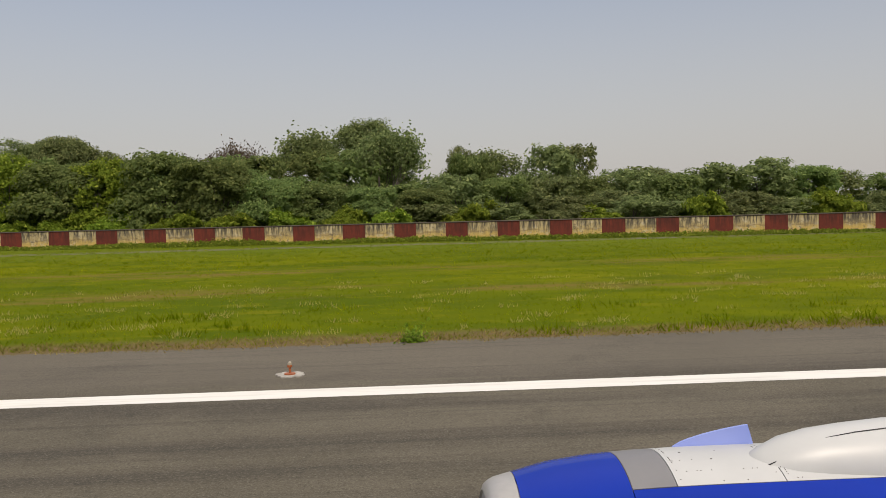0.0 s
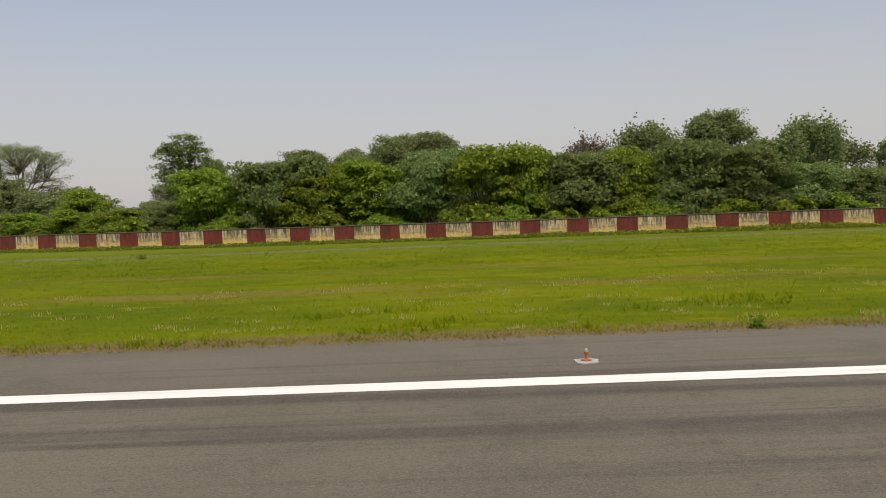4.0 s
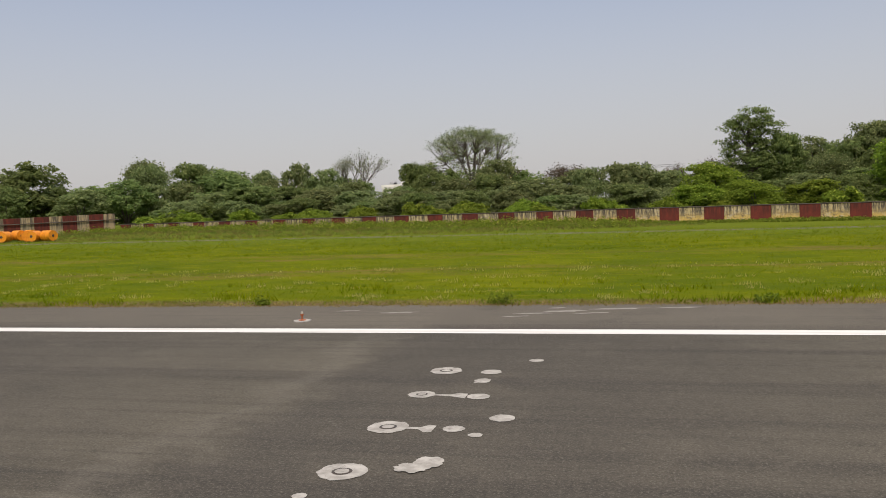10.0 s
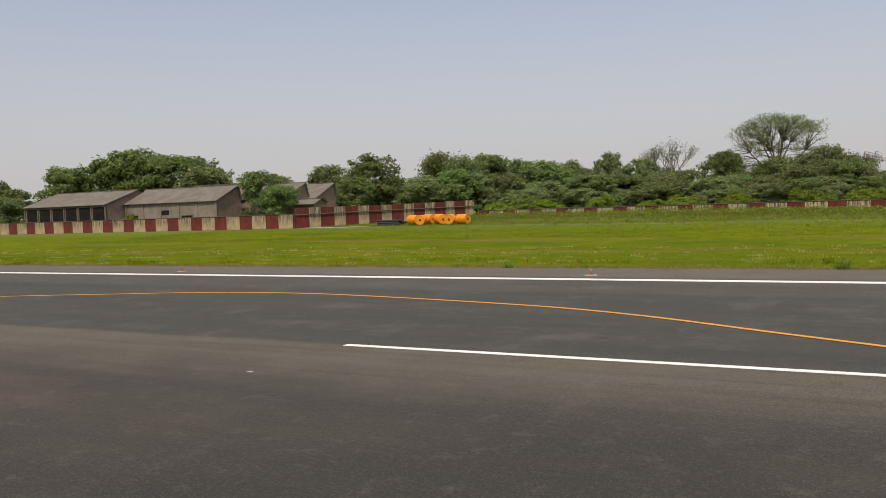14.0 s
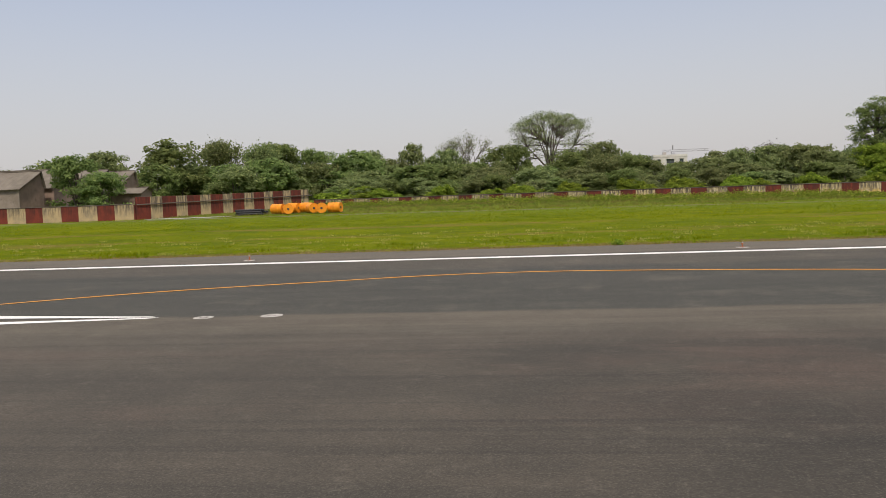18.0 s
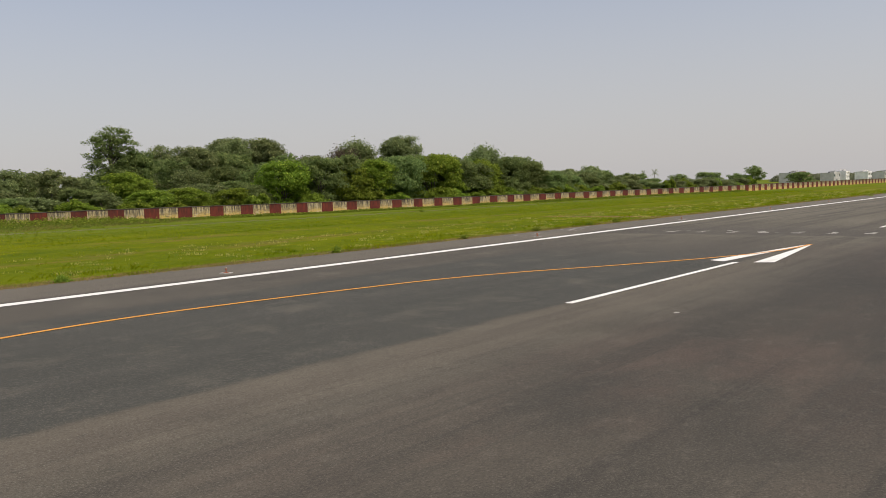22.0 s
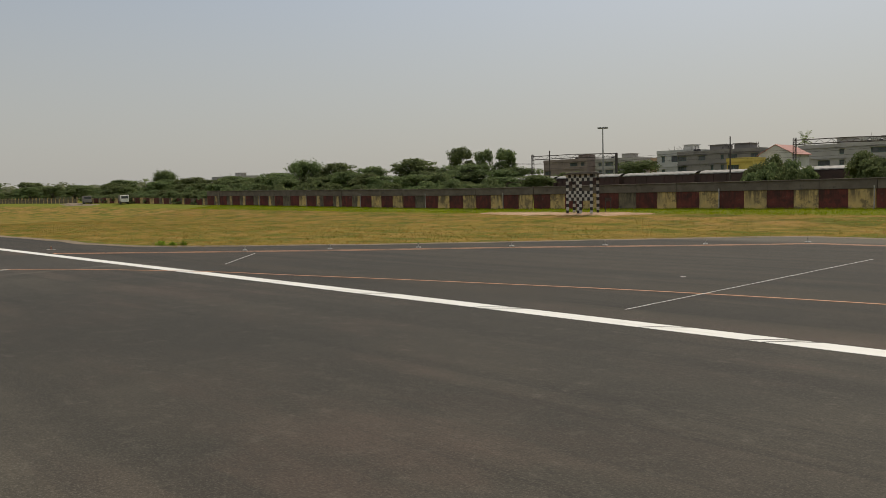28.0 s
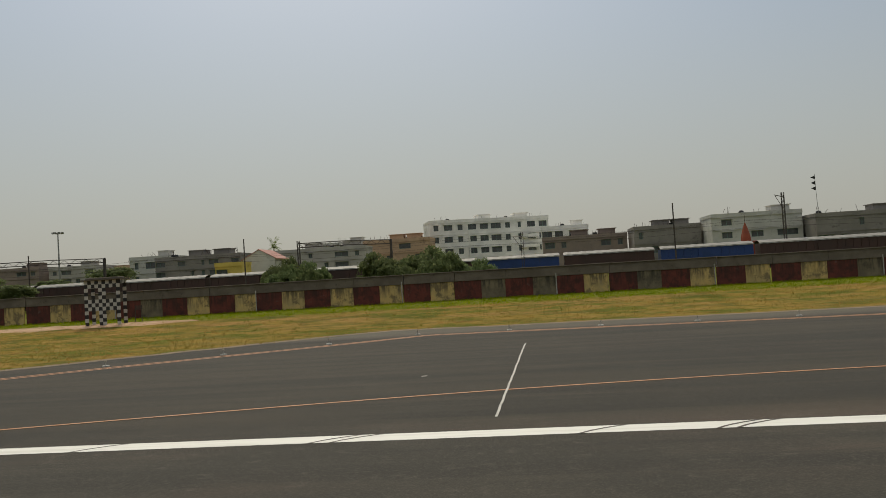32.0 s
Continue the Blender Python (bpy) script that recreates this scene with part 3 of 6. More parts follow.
for off in (0.0, 0.6):
    marking("pad_edge_line", smooth_line([(85.4 - off, -23.0), (83.0 - off, -24.4 + off * 0.5), (65.0 - off, -37.6 + off), (55.6 - off * 0.6, -45.3 + off), (42.6 - off * 0.5, -54.6 + off), (37.0, -58.9 + off), (34.4, -59.3 + off), (23.5, -58.6 + off), (12.5, -57.7 + off), (-20, -55.3 + off), (-60, -52.3 + off)], 3), 0.3, PINK_PAINT, "faded orange double line along the turn pad edge", 0.012)
marking("chalk_line", [(29.75 - 0.0242 * k + rnd.uniform(-0.02, 0.02), -24.4 - k) for k in range(25)], 0.085, CHALK, "rough white hand-painted line across the pad", 0.02)
marking("chalk_line", [(61.4, -25.85), (64.6, -28.8), (68.0, -32.0)], 0.1, CHALK, "rough white hand-painted line across the pad", 0.02)
for xx in (8.4, 9.1, 11.6, 14.5, 15.0, 19.2, 22.8, 23.3, 26.8, 33.5, 34.1, 41.0, 48.8):
    marking("edge_line_crack", smooth_line([(xx - 0.7, -22.47), (xx - 0.2, -22.2), (xx + 0.3, -21.85), (xx + 0.6, -21.53)], 3), 0.1, DARK_STEEL, "dark crack across the white line", 0.012)

DIRT = plain("brown_verge_dirt", (0.17, 0.13, 0.092), (0.24, 0.185, 0.13), 0.8, 0.95, c3=(0.11, 0.09, 0.065), kind="pos", bump=0.5)
fringe = smooth_line([(150, -30.1), (110, -30.7), (88.5, -31), (67.5, -43.4), (52, -56.8), (40.5, -66.0), (26, -65.2), (-20, -63.4), (-60, -62)], 8)
marking("dirt_fringe", [(x + rnd.uniform(-0.3, 0.3), y + rnd.uniform(-0.35, 0.35)) for x, y in fringe], 1.3, DIRT, "brown dirt fringe between the pad and the grass", 0.014)


# ---------- lights along the runway ----------
def disc(bm, r, z, n=14, wob=0.0, seed=0, c=(0, 0)):
    q = random.Random(seed)
    ring = [bm.verts.new((c[0] + math.cos(a) * r * (1 + wob * (q.random() - 0.5)), c[1] + math.sin(a) * r * (1 + wob * (q.random() - 0.5)), z)) for a in (2 * math.pi * k / n for k in range(n))]
    bm.faces.new(ring)
    return ring


def lathe(profile, n=12):
    bm = bmesh.new()
    rings = [[bm.verts.new((r * math.cos(2 * math.pi * k / n), r * math.sin(2 * math.pi * k / n), z)) for k in range(n)] for r, z in profile]
    for a, b in zip(rings, rings[1:]):
        for k in range(n):
            bm.faces.new((a[k], a[(k + 1) % n], b[(k + 1) % n], b[k]))
    bm.faces.new(rings[0][::-1])
    bm.faces.new(rings[-1])
    return bm


LAMP_ORANGE = plain("orange_light_housing", (0.36, 0.11, 0.04), (0.28, 0.09, 0.04), 8.0, 0.5)
LAMP_GLASS = plain("clear_lamp_glass", (0.3, 0.27, 0.2), (0.36, 0.32, 0.27), 8.0, 0.1, spec=0.5, bump=0)
lamp = root("runway_edge_light", pose(-0.7, 24.4, 0.0), "small orange edge light on a pale concrete disc", "light", "lights along the runway edge")
bm = bmesh.new()
ring = disc(bm, 0.36, 0.03, 20, 0.4, 4)
bm.normal_update()
bmesh.ops.solidify(bm, geom=bm.faces[:], thickness=0.05)
part("concrete_disc", bm, PATCH, lamp)
part("flange", lathe([(0.15, 0.025), (0.15, 0.06), (0.06, 0.07)]), LAMP_ORANGE, lamp)
part("stem", lathe([(0.03, 0.06), (0.03, 0.2), (0.065, 0.22), (0.07, 0.28)]), LAMP_ORANGE, lamp)
part("lens", lathe([(0.06, 0.28), (0.055, 0.33), (0.03, 0.37), (0.01, 0.38)]), LAMP_GLASS, lamp, "clear glass dome")
for x in (242, 212.5, 183.1, 153.4, 123.3, 93.2, 63.2, 31.1, -31.5, -62, -92, -122, -152, 272, 302, 332, 362, 392, 422):
    copy_thing(lamp, pose(x, 24.3 + 0.1 * rnd.uniform(-1, 1), 0.0, 0, 0, rnd.uniform(0, 360)))
for k in range(3, 14):
    copy_thing(lamp, pose(91 + 29.85 * (k - 3), -24.6, 0.0, 0, 0, rnd.uniform(0, 360)))
small = root("pad_edge_light", pose(54.9, -47.0, 0.0), "low edge light on a white concrete block by the turn pad", "light", "lights round the turn pad")
part("concrete_block", boxes((-0.17, -0.17, -0.02, 0.17, 0.17, 0.08, 0.03)), CHALK, small)
part("stem", lathe([(0.03, 0.08), (0.03, 0.26), (0.06, 0.28)]), PATCH, small)
part("lens", lathe([(0.08, 0.28), (0.07, 0.36), (0.02, 0.4)]), LAMP_GLASS, small, "clear glass dome")
for x, y in ((71.9, -33.4), (66.5, -38.0), (60.8, -42.5), (49.0, -51.1), (43.0, -55.4), (37.4, -60.2), (30.5, -60.0), (23.8, -59.8), (17.0, -59.4), (10.1, -59.1), (3.2, -58.8), (-3.6, -58.5)):
    copy_thing(small, pose(x, y, 0.0, 0, 0, rnd.uniform(0, 90)))


def blotch(name, cx, cy, r, seed, label, tail=0.0, z=0.012):
    q = random.Random(seed)
    bm = bmesh.new()
    disc(bm, r, z, 30, 0.14, seed, (cx, cy))
    if tail:
        vs = [bm.verts.new((cx + r * 0.8 + tail * k / 4, cy + (0.07 + 0.14 * (k >= 3)) * s * q.uniform(0.7, 1.3), z - 0.005)) for s in (1, -1) for k in range(5)]
        for k in range(4):
            bm.faces.new((vs[k], vs[k + 5], vs[k + 6], vs[k + 1]))
    patch = tagged(part(name, bm, PATCH), label, "repair patch", "pale patches on the runway")
    patch["kind"] = "structure"
    if r > 0.3:
        bm = bmesh.new()
        disc(bm, r * 0.42, z + 0.004, 14, 0.0, 1, (cx, cy))
        part("inset_light", bm, DARK_STEEL, patch, "dark steel inset light")
        bm = bmesh.new()
        disc(bm, r * 0.3, z + 0.008, 14, 0.0, 1, (cx, cy))
        part("light_cap", bm, PATCH, patch)


LAB = "pale concrete repair patch round an inset runway light"
for i, yk in enumerate((15.6, 13.0, 10.3, 7.65, 5.0, 2.4, -0.3, -3.6, -6.5, -9.4, -12.3, -15.2)):
    blotch("repair_patch", 71.3 + (0.07 * i - 0.07 if i < 4 else rnd.uniform(-0.15, 0.15)), yk, 0.42 if i != 1 else 0.32, 30 + i, LAB, (0.0, 0.8, 0.6, 0.0)[i % 4])
    if i % 4 != 3:
        blotch("repair_patch", 72.55 + rnd.uniform(-0.15, 0.15), yk + rnd.uniform(-0.1, 0.1), rnd.uniform(0.18, 0.28), 60 + i, "small pale concrete repair patch on the runway")
for x, y, r in ((73.4, 17.1, 0.2), (73.5, 11.2, 0.26), (73.2, 9.97, 0.14), (71.2, 6.5, 0.12), (8.6, 0.67, 0.4), (6.1, 0.5, 0.36), (29.8, -3.6, 0.1), (101.2, 11.4, 0.24), (16.7, -21.0, 0.12), (94.0, 24.4, 0.2), (99.5, 24.4, 0.22), (33.4, -35, 0.15)):
    blotch("repair_patch", x, y, r, int(x * 7), "small pale concrete repair patch on the runway")
RAGGED = ((72.42, 14.5, 0.2, 0.24), (72.75, 8.32, 0.26, 0.3), (72.55, 7.98, 0.3, 0.24))
for i, (x, y, lx, ly) in enumerate(RAGGED):
    ring = [(x + lx * math.cos(a) * (1 + 0.5 * noise.noise((math.cos(a) * 2.2 + i * 7, math.sin(a) * 2.2, 1))), y + ly * math.sin(a) * (1 + 0.5 * noise.noise((math.cos(a) * 2.2 + i * 7, math.sin(a) * 2.2, 5)))) for a in (2 * math.pi * k / 26 for k in range(26))]
    polygon("cement_splash", ring, PATCH, "ragged pale splash of concrete on the runway", 0.012 + 0.004 * i)
SPILL = plain("dried_cement_dust", (0.22, 0.205, 0.18), (0.34, 0.32, 0.285), 3.0, 0.95, c3=(0.13, 0.12, 0.105), kind="pos")
for i, (x, y, lx, ly) in enumerate(((73.2, 27.0, 0.9, 0.22), (72.0, 26.3, 0.7, 0.16), (75.3, 27.6, 1.1, 0.2), (71.4, 25.5, 0.5, 0.12), (77.6, 27.9, 0.8, 0.15), (74.2, 26.4, 0.6, 0.14), (66.4, 26.6, 0.8, 0.2), (64.0, 27.2, 0.5, 0.14), (72.8, 27.9, 0.4, 0.12))):
    pts = []
    for k in range(22):
        a = 2 * math.pi * k / 22
        r = 1 + 0.55 * noise.noise((math.cos(a) * 1.4 + i * 5, math.sin(a) * 1.4, 3)) + 0.25 * noise.noise((math.cos(a) * 4 + i * 5, math.sin(a) * 4, 8))
        pts.append((x + math.cos(a) * r * lx + 0.5 * ly * math.sin(a) * r, y + math.sin(a) * r * ly + 0.12 * math.cos(a)))
    polygon("cement_spill", pts, SPILL, "pale dried cement spill on the paved shoulder", 0.008)


# ---------- boundary walls ----------
def run(pts, start, lengths):
    """Cut a polyline into panels of the lengths in turn: centre, angle, length, index."""
    total, segs = 0.0, []
    for a, b in zip(pts, pts[1:]):
        d = math.hypot(b[0] - a[0], b[1] - a[1])
        segs.append((total, d, a, b))
        total += d
    s, i = start, 0
    while s < total:
        n = lengths[i % len(lengths)]
        mid = s + n / 2
        for t0, d, a, b in segs:
            if t0 <= mid <= t0 + d:
                f = (mid - t0) / d
                yield a[0] + (b[0] - a[0]) * f, a[1] + (b[1] - a[1]) * f, math.degrees(math.atan2(b[1] - a[1], b[0] - a[0])), n, i
        s += n
        i += 1


def mesh_of(bm, material):
    me = bpy.data.meshes.new("piece")
    bm.to_mesh(me)
    bm.free()
    me.materials.append(material)
    return me


def panel_wall(name, label, pts, start, lengths, height, mats, cope, sink=0.4, cap=True, posts=True, level=None):
    wall = root(name, pose(0, 0, 0), label, "wall", kind="structure")
    kinds = []
    for n, m in zip(lengths, mats):
        bm = boxes((-n / 2 + 0.01, -0.115, -sink, n / 2 - 0.01, 0.115, height, 0.02))
        kinds.append(mesh_of(bm, m))
    top = mesh_of(boxes((-sum(lengths[:2]) / 2, -0.19, height, sum(lengths[:2]) / 2, 0.19, height + 0.13, 0.03)), cope)
    post = mesh_of(boxes((-0.09, -0.15, -sink, 0.09, 0.13, height - 0.01, 0.02)), mats[1])
    for x, y, a, n, i in run(pts, start, lengths):
        g = level(x, y) if level else gz(x, y)
        k = i % len(lengths)
        share("panel", kinds[k], wall, pose(x, y + (0.02 if k % 2 else 0.0), g, 0, 0, a))
        if cap and i % 2 == 0:
            share("coping", top, wall, pose(x + n * 0.55 * math.cos(radians(a)), y + n * 0.55 * math.sin(radians(a)), g, 0, rnd.uniform(-0.2, 0.2), a))
        if posts and i % 2 == 0 and rnd.random() < 0.5:
            share("pilaster", post, wall, pose(x - n / 2 * math.cos(radians(a)), y - n / 2 * math.sin(radians(a)), g, 0, 0, a))
    return wall


N_LINE = [(-27, 136), (60, 120.1), (215, 100.2), (300, 89.5)]
panel_wall("wall_north", "low boundary wall in faded red and grimy cream panels", N_LINE, 0.45, (2.75, 3.5), 2.25, (RED, CREAM), COPING, 1.0, level=lambda x, y: 0.1 + 0.35 * step(160, 60, x))
panel_wall("wall_north_east", "far low wall in red and cream panels", [(300.4, 89.4), (610, 85.2)], 0.0, (2.75, 3.5), 2.25, (RED, CREAM), COPING, posts=False)
panel_wall("wall_north_west", "low boundary wall with red and cream painted panels", [(-45.6, 96.6), (-240, 100)], 0.0, (3.4, 2.9), 2.5, (TALL_CREAM, RED), COPING)
panel_wall("wall_tall", "tall boundary wall in dark red and grimy plaster panels", [(-45.6, 97.0), (-27.2, 136)], 0.0, (2.9, 2.4), 3.7, (RED, TALL_CREAM), COPING, cap=False)
ledge = root("wall_ledge", pose(0, 0, 0), "narrow dark ledge along the tall wall", "ledge", kind="structure")
bm = bmesh.new()
tube(bm, [(-45.3, 96.9, gz(-45, 97) + 2.45), (-26.9, 135.9, gz(-27, 130) + 2.45)], [0.1, 0.1], 6)
part("ledge", bm, COPING, ledge)

south_wall = root("wall_south", pose(0, -97, 0), "long wall with dark red and ochre panels under a grey concrete band", "wall", kind="structure")
sr = mesh_of(boxes((-1.64, -0.12, -0.6, 1.64, 0.12, 2.25, 0.02)), S_RED)
sc = mesh_of(boxes((-1.45, -0.12, -0.6, 1.45, 0.12, 2.25, 0.02)), S_CREAM)
sg = mesh_of(boxes((-1.45, -0.12, -0.6, 1.45, 0.12, 2.25, 0.02)), S_GREY)
sb = mesh_of(boxes((-3.09, -0.3, 2.25, 3.09, 0.2, 3.35, 0.03)), GREY_BAND)
lip = mesh_of(boxes((-3.09, -0.42, 3.35, 3.09, 0.34, 3.47, 0.03)), GREY_BAND)
pipe = mesh_of(tube(bmesh.new(), [(0, 0.2, -0.3), (0, 0.2, 2.6)], [0.07, 0.07], 8), PATCH)
OCHRES = (sc, sc, sc, sc, mesh_of(boxes((-1.3, -0.12, -0.6, 1.45, 0.12, 2.25, 0.02)), S_CREAM), sg)
spale = mesh_of(boxes((-0.75, 0.0, -0.6, 0.1, 0.16, 2.2, 0.02)), S_CREAM)
for k in range(-20, 47):
    x = 76.8 + 6.18 * (k - 14) + 0.12 * rnd.uniform(-1, 1)
    z = 1.3 - 0.15 * step(40, -10, x) + float(np.interp(x, RISE_AT, RISE))
    # past the last concrete band the wall goes on lower
    low = Matrix.Diagonal((1, 1, 1 if k <= 33 else 0.72, 1))
    grey = k in (6, 4) or (k > 22 and rnd.random() < 0.75)
    share("panel", sg if grey else OCHRES[(k * 7) % 5 if k % 7 else 5], south_wall, pose(x, -0.04, z) @ low)
    share("panel", sr, south_wall, pose(x + 3.09, 0, z) @ low)
    if grey and k > 22:
        share("plaster_pier", spale, south_wall, pose(x + rnd.uniform(-0.7, 0.9), -0.02, z) @ low)
    if k <= 33:
        share("concrete_band", sb, south_wall, pose(x + 1.5, 0, z))
        share("coping", lip, south_wall, pose(x + 1.5, 0, z))
        if k % 3 == 0:
            share("drain_pipe", pipe, south_wall, pose(x - 1.35, 0, z))
# a far stretch of dark panels between pale posts
far_fence = root("wall_south_east", pose(0, -97, 0), "far low dark wall between pale concrete posts", "wall", kind="structure")
fpanel = mesh_of(boxes((-1.95, -0.08, -0.5, 1.95, 0.08, 1.5, 0.02)), S_GREY)
fpost = mesh_of(boxes((-0.28, -0.16, -0.5, 0.28, 0.16, 2.0, 0.03)), S_CREAM)
for k in range(27):
    x = 288 + 4.1 * k
    z = 1.3 + float(np.interp(x, RISE_AT, RISE))
    share("panel", fpanel, far_fence, pose(x + 2.05, 0, z))
    share("post", fpost, far_fence, pose(x, 0.03, z))


# ---------- trees ----------
def quads(centres, normals, size, aspect, seed, corners=4):
    """Leaf blades: one quad or triangle at each centre, facing about its normal."""
    q = np.random.RandomState(seed)
    n = len(centres)
    normals = normals / np.linalg.norm(normals, axis=1)[:, None]
    t = np.cross(normals, q.normal(size=(n, 3)))
    t /= np.linalg.norm(t, axis=1)[:, None]
    b = np.cross(normals, t)
    s = (size * q.uniform(0.6, 1.35, n))[:, None]
    a = t * s * 0.5
    c = b * s * 0.5 * aspect
    if corners == 3:
        v = np.stack([centres - a + c, centres + a * 1.2, centres - a - c], 1).reshape(-1, 3)
    else:
        v = np.stack([centres - a, centres + c + a * 0.1, centres + a, centres - c + a * 0.1], 1).reshape(-1, 3)
    return v, np.arange(corners * n).reshape(n, corners)


def leaf_mesh(name, v, f, material):
    me = bpy.data.meshes.new(name)
    me.vertices.add(len(v))
    me.vertices.foreach_set("co", v.astype(np.float32).ravel())
    k = f.shape[1]
    me.loops.add(len(f) * k)
    me.loops.foreach_set("vertex_index", f.astype(np.int32).ravel())
    me.polygons.add(len(f))
    me.polygons.foreach_set("loop_start", np.arange(0, len(f) * k, k, dtype=np.int32))
    me.update(calc_edges=True)
    me.materials.append(material)
    return me


def crown(blobs, n, size, seed, clump=0.9, up=0.5, droop=0.0, per=42, flat=0.6):
    """Leaves in clumps over a set of ellipsoids (x, y, z, r, rz)."""
    q = np.random.RandomState(seed)
    w = np.array([b[3] ** 2 * b[4] ** 0.5 for b in blobs])
    w /= w.sum()
    cs, ns = [], []
    for b, share_ in zip(blobs, w):
        m = max(8, int(n * share_))
        nc = max(6, m // per)
        d = q.normal(size=(nc, 3))
        d /= np.linalg.norm(d, axis=1)[:, None]
        d[:, 2] = np.where(d[:, 2] < -0.45, -d[:, 2], d[:, 2])
        rad = q.uniform(0.5, 1.0, nc) ** 0.5
        cc = d * rad[:, None] * np.array([b[3], b[3], b[4]]) + np.array(b[:3])
        pick = q.randint(0, nc, m)
        off = q.normal(size=(m, 3))
        off = off / np.linalg.norm(off, axis=1)[:, None] * q.uniform(0, 1, (m, 1)) ** 0.45 * 1.45 * np.array([clump, clump, clump * flat])
        p = cc[pick] + off
        p[:, 2] -= droop * (off[:, 0] ** 2 + off[:, 1] ** 2)
        cs.append(p)
        ns.append(d[pick] * 0.5 + off / clump * 0.45 + q.normal(size=(m, 3)) * 0.45 + np.array([0, 0, up]))
    return np.concatenate(cs), np.concatenate(ns)


def grow(bm, p, d, length, r, depth, q, tips, spread=0.6, lift=0.25, split=3):
    """A limb that bends and forks; collects its tips."""
    pts, rad = [p], [r]
    for k in range(3):
        d = (d + Vector((q.uniform(-1, 1), q.uniform(-1, 1), q.uniform(-0.4, 0.8))) * 0.16 + Vector((0, 0, lift * 0.12))).normalized()
        p = p + d * length / 3
        pts.append(p)
        rad.append(r * (1 - 0.13 * (k + 1)))
    tube(bm, pts, rad, 6 if depth > 2 else 4, cap=depth > 3)
    if depth == 0:
        tips.append(p)
        return
    if depth <= 2:
        tips.append(pts[2])
    for k in range(split if depth > 1 else 2):
        side = Vector((q.uniform(-1, 1), q.uniform(-1, 1), q.uniform(-0.35, 0.5)))
        side = (side - d * side.dot(d)).normalized()
        grow(bm, p, (d + side * spread * q.uniform(0.7, 1.3) + Vector((0, 0, lift * 0.3))).normalized(), length * q.uniform(0.66, 0.86), r * 0.6, depth - 1, q, tips, spread, lift, split)


PROTO = {}


def proto(kind, height, radius, trunk, crown_me, bark):
    me = bpy.data.meshes.new("trunk")
    trunk.to_mesh(me)
    trunk.free()
    me.materials.append(bark)
    PROTO[kind] = (height, radius, me, crown_me)


def blob_tree(kind, seed, height, radius, n, size, leaf, bole=0.22, lumps=9, clump=0.9, per=42, flat=0.6, droop=0.0, corners=3):
    q = random.Random(seed)
    bm = bmesh.new()
    h0 = height * bole
    tube(bm, [(0, 0, -0.4), (0.1, 0, h0 * 0.5), (0.0, 0.1, h0), (0.1, 0, height * 0.6)], [height * 0.026, height * 0.02, height * 0.018, height * 0.008], 8)
    blobs = [(0, 0, height * 0.62, radius * 0.72, height * 0.34)]
    for k in range(lumps):
        a = 2 * math.pi * k / lumps + q.uniform(-0.3, 0.3)
        zz = height * q.uniform(bole + 0.08, 0.84)
        rr = radius * q.uniform(0.4, 0.72) * (1.15 - 0.55 * zz / height)
        br = radius * q.uniform(0.3, 0.5)
        blobs.append((math.cos(a) * rr, math.sin(a) * rr, zz, br, br * q.uniform(0.6, 0.9)))
        tube(bm, [(0, 0, h0 * q.uniform(0.7, 1.3)), (math.cos(a) * rr * 0.5, math.sin(a) * rr * 0.5, zz * 0.75), (math.cos(a) * rr, math.sin(a) * rr, zz)], [height * 0.011, height * 0.008, height * 0.003], 5, cap=False)
    c, nn = crown(blobs, n, size, seed, clump, 0.5, droop, per, flat)
    c[:, 2] *= height / np.percentile(c[:, 2], 99.7)
    k = radius / np.percentile(np.hypot(c[:, 0], c[:, 1]), 96)
    c[:, :2] *= k
    keep = c[:, 2] > height * 0.06
    v, f = quads(c[keep], nn[keep], size, 0.55, seed, corners)
    proto(kind, height, radius, bm, leaf_mesh("crown", v, f, leaf), BARK)


def limb_tree(kind, seed, height, radius, leaf, per_tip, size, depth, bole, spread, lift, spray=0.7, split=3, bark=None, pct=0.97):
    q = random.Random(seed)
    bm = bmesh.new()
    tips = []
    tube(bm, [(0, 0, -0.4), (0.05, 0, height * bole * 0.5), (0, 0, height * bole)], [height * 0.03, height * 0.024, height * 0.021], 8)
    for k in range(4):
        a = 2 * math.pi * k / 4 + q.uniform(-0.4, 0.4)
        grow(bm, Vector((0, 0, height * bole * q.uniform(0.85, 1.0))), Vector((math.cos(a) * spread, math.sin(a) * spread, 1)).normalized(), height * (1 - bole) * 0.36, height * 0.013, depth, q, tips, spread, lift, split)
    top = max(t.z for t in tips)
    side = sorted(math.hypot(t.x, t.y) for t in tips)[int(len(tips) * pct)]
    k = Vector((0.94 * radius / side, 0.94 * radius / side, 0.98 * height / top))
    for v in bm.verts:
        v.co = Vector((v.co.x * (1 + (k.x - 1) * step(height * bole * 0.6, height * bole * 1.4, v.co.z)), v.co.y * (1 + (k.y - 1) * step(height * bole * 0.6, height * bole * 1.4, v.co.z)), v.co.z * k.z))
    tp = np.array([(t.x * k.x, t.y * k.y, t.z * k.z) for t in tips])
    rs = np.random.RandomState(seed)
    c = np.repeat(tp, per_tip, 0) + rs.normal(size=(len(tp) * per_tip, 3)) * spray
    v, f = quads(c, rs.normal(size=c.shape) + np.array([0, 0, 0.6]), size, 0.6, seed)
    proto(kind, height, radius, bm, leaf_mesh("crown", v, f, leaf), bark or BARK)


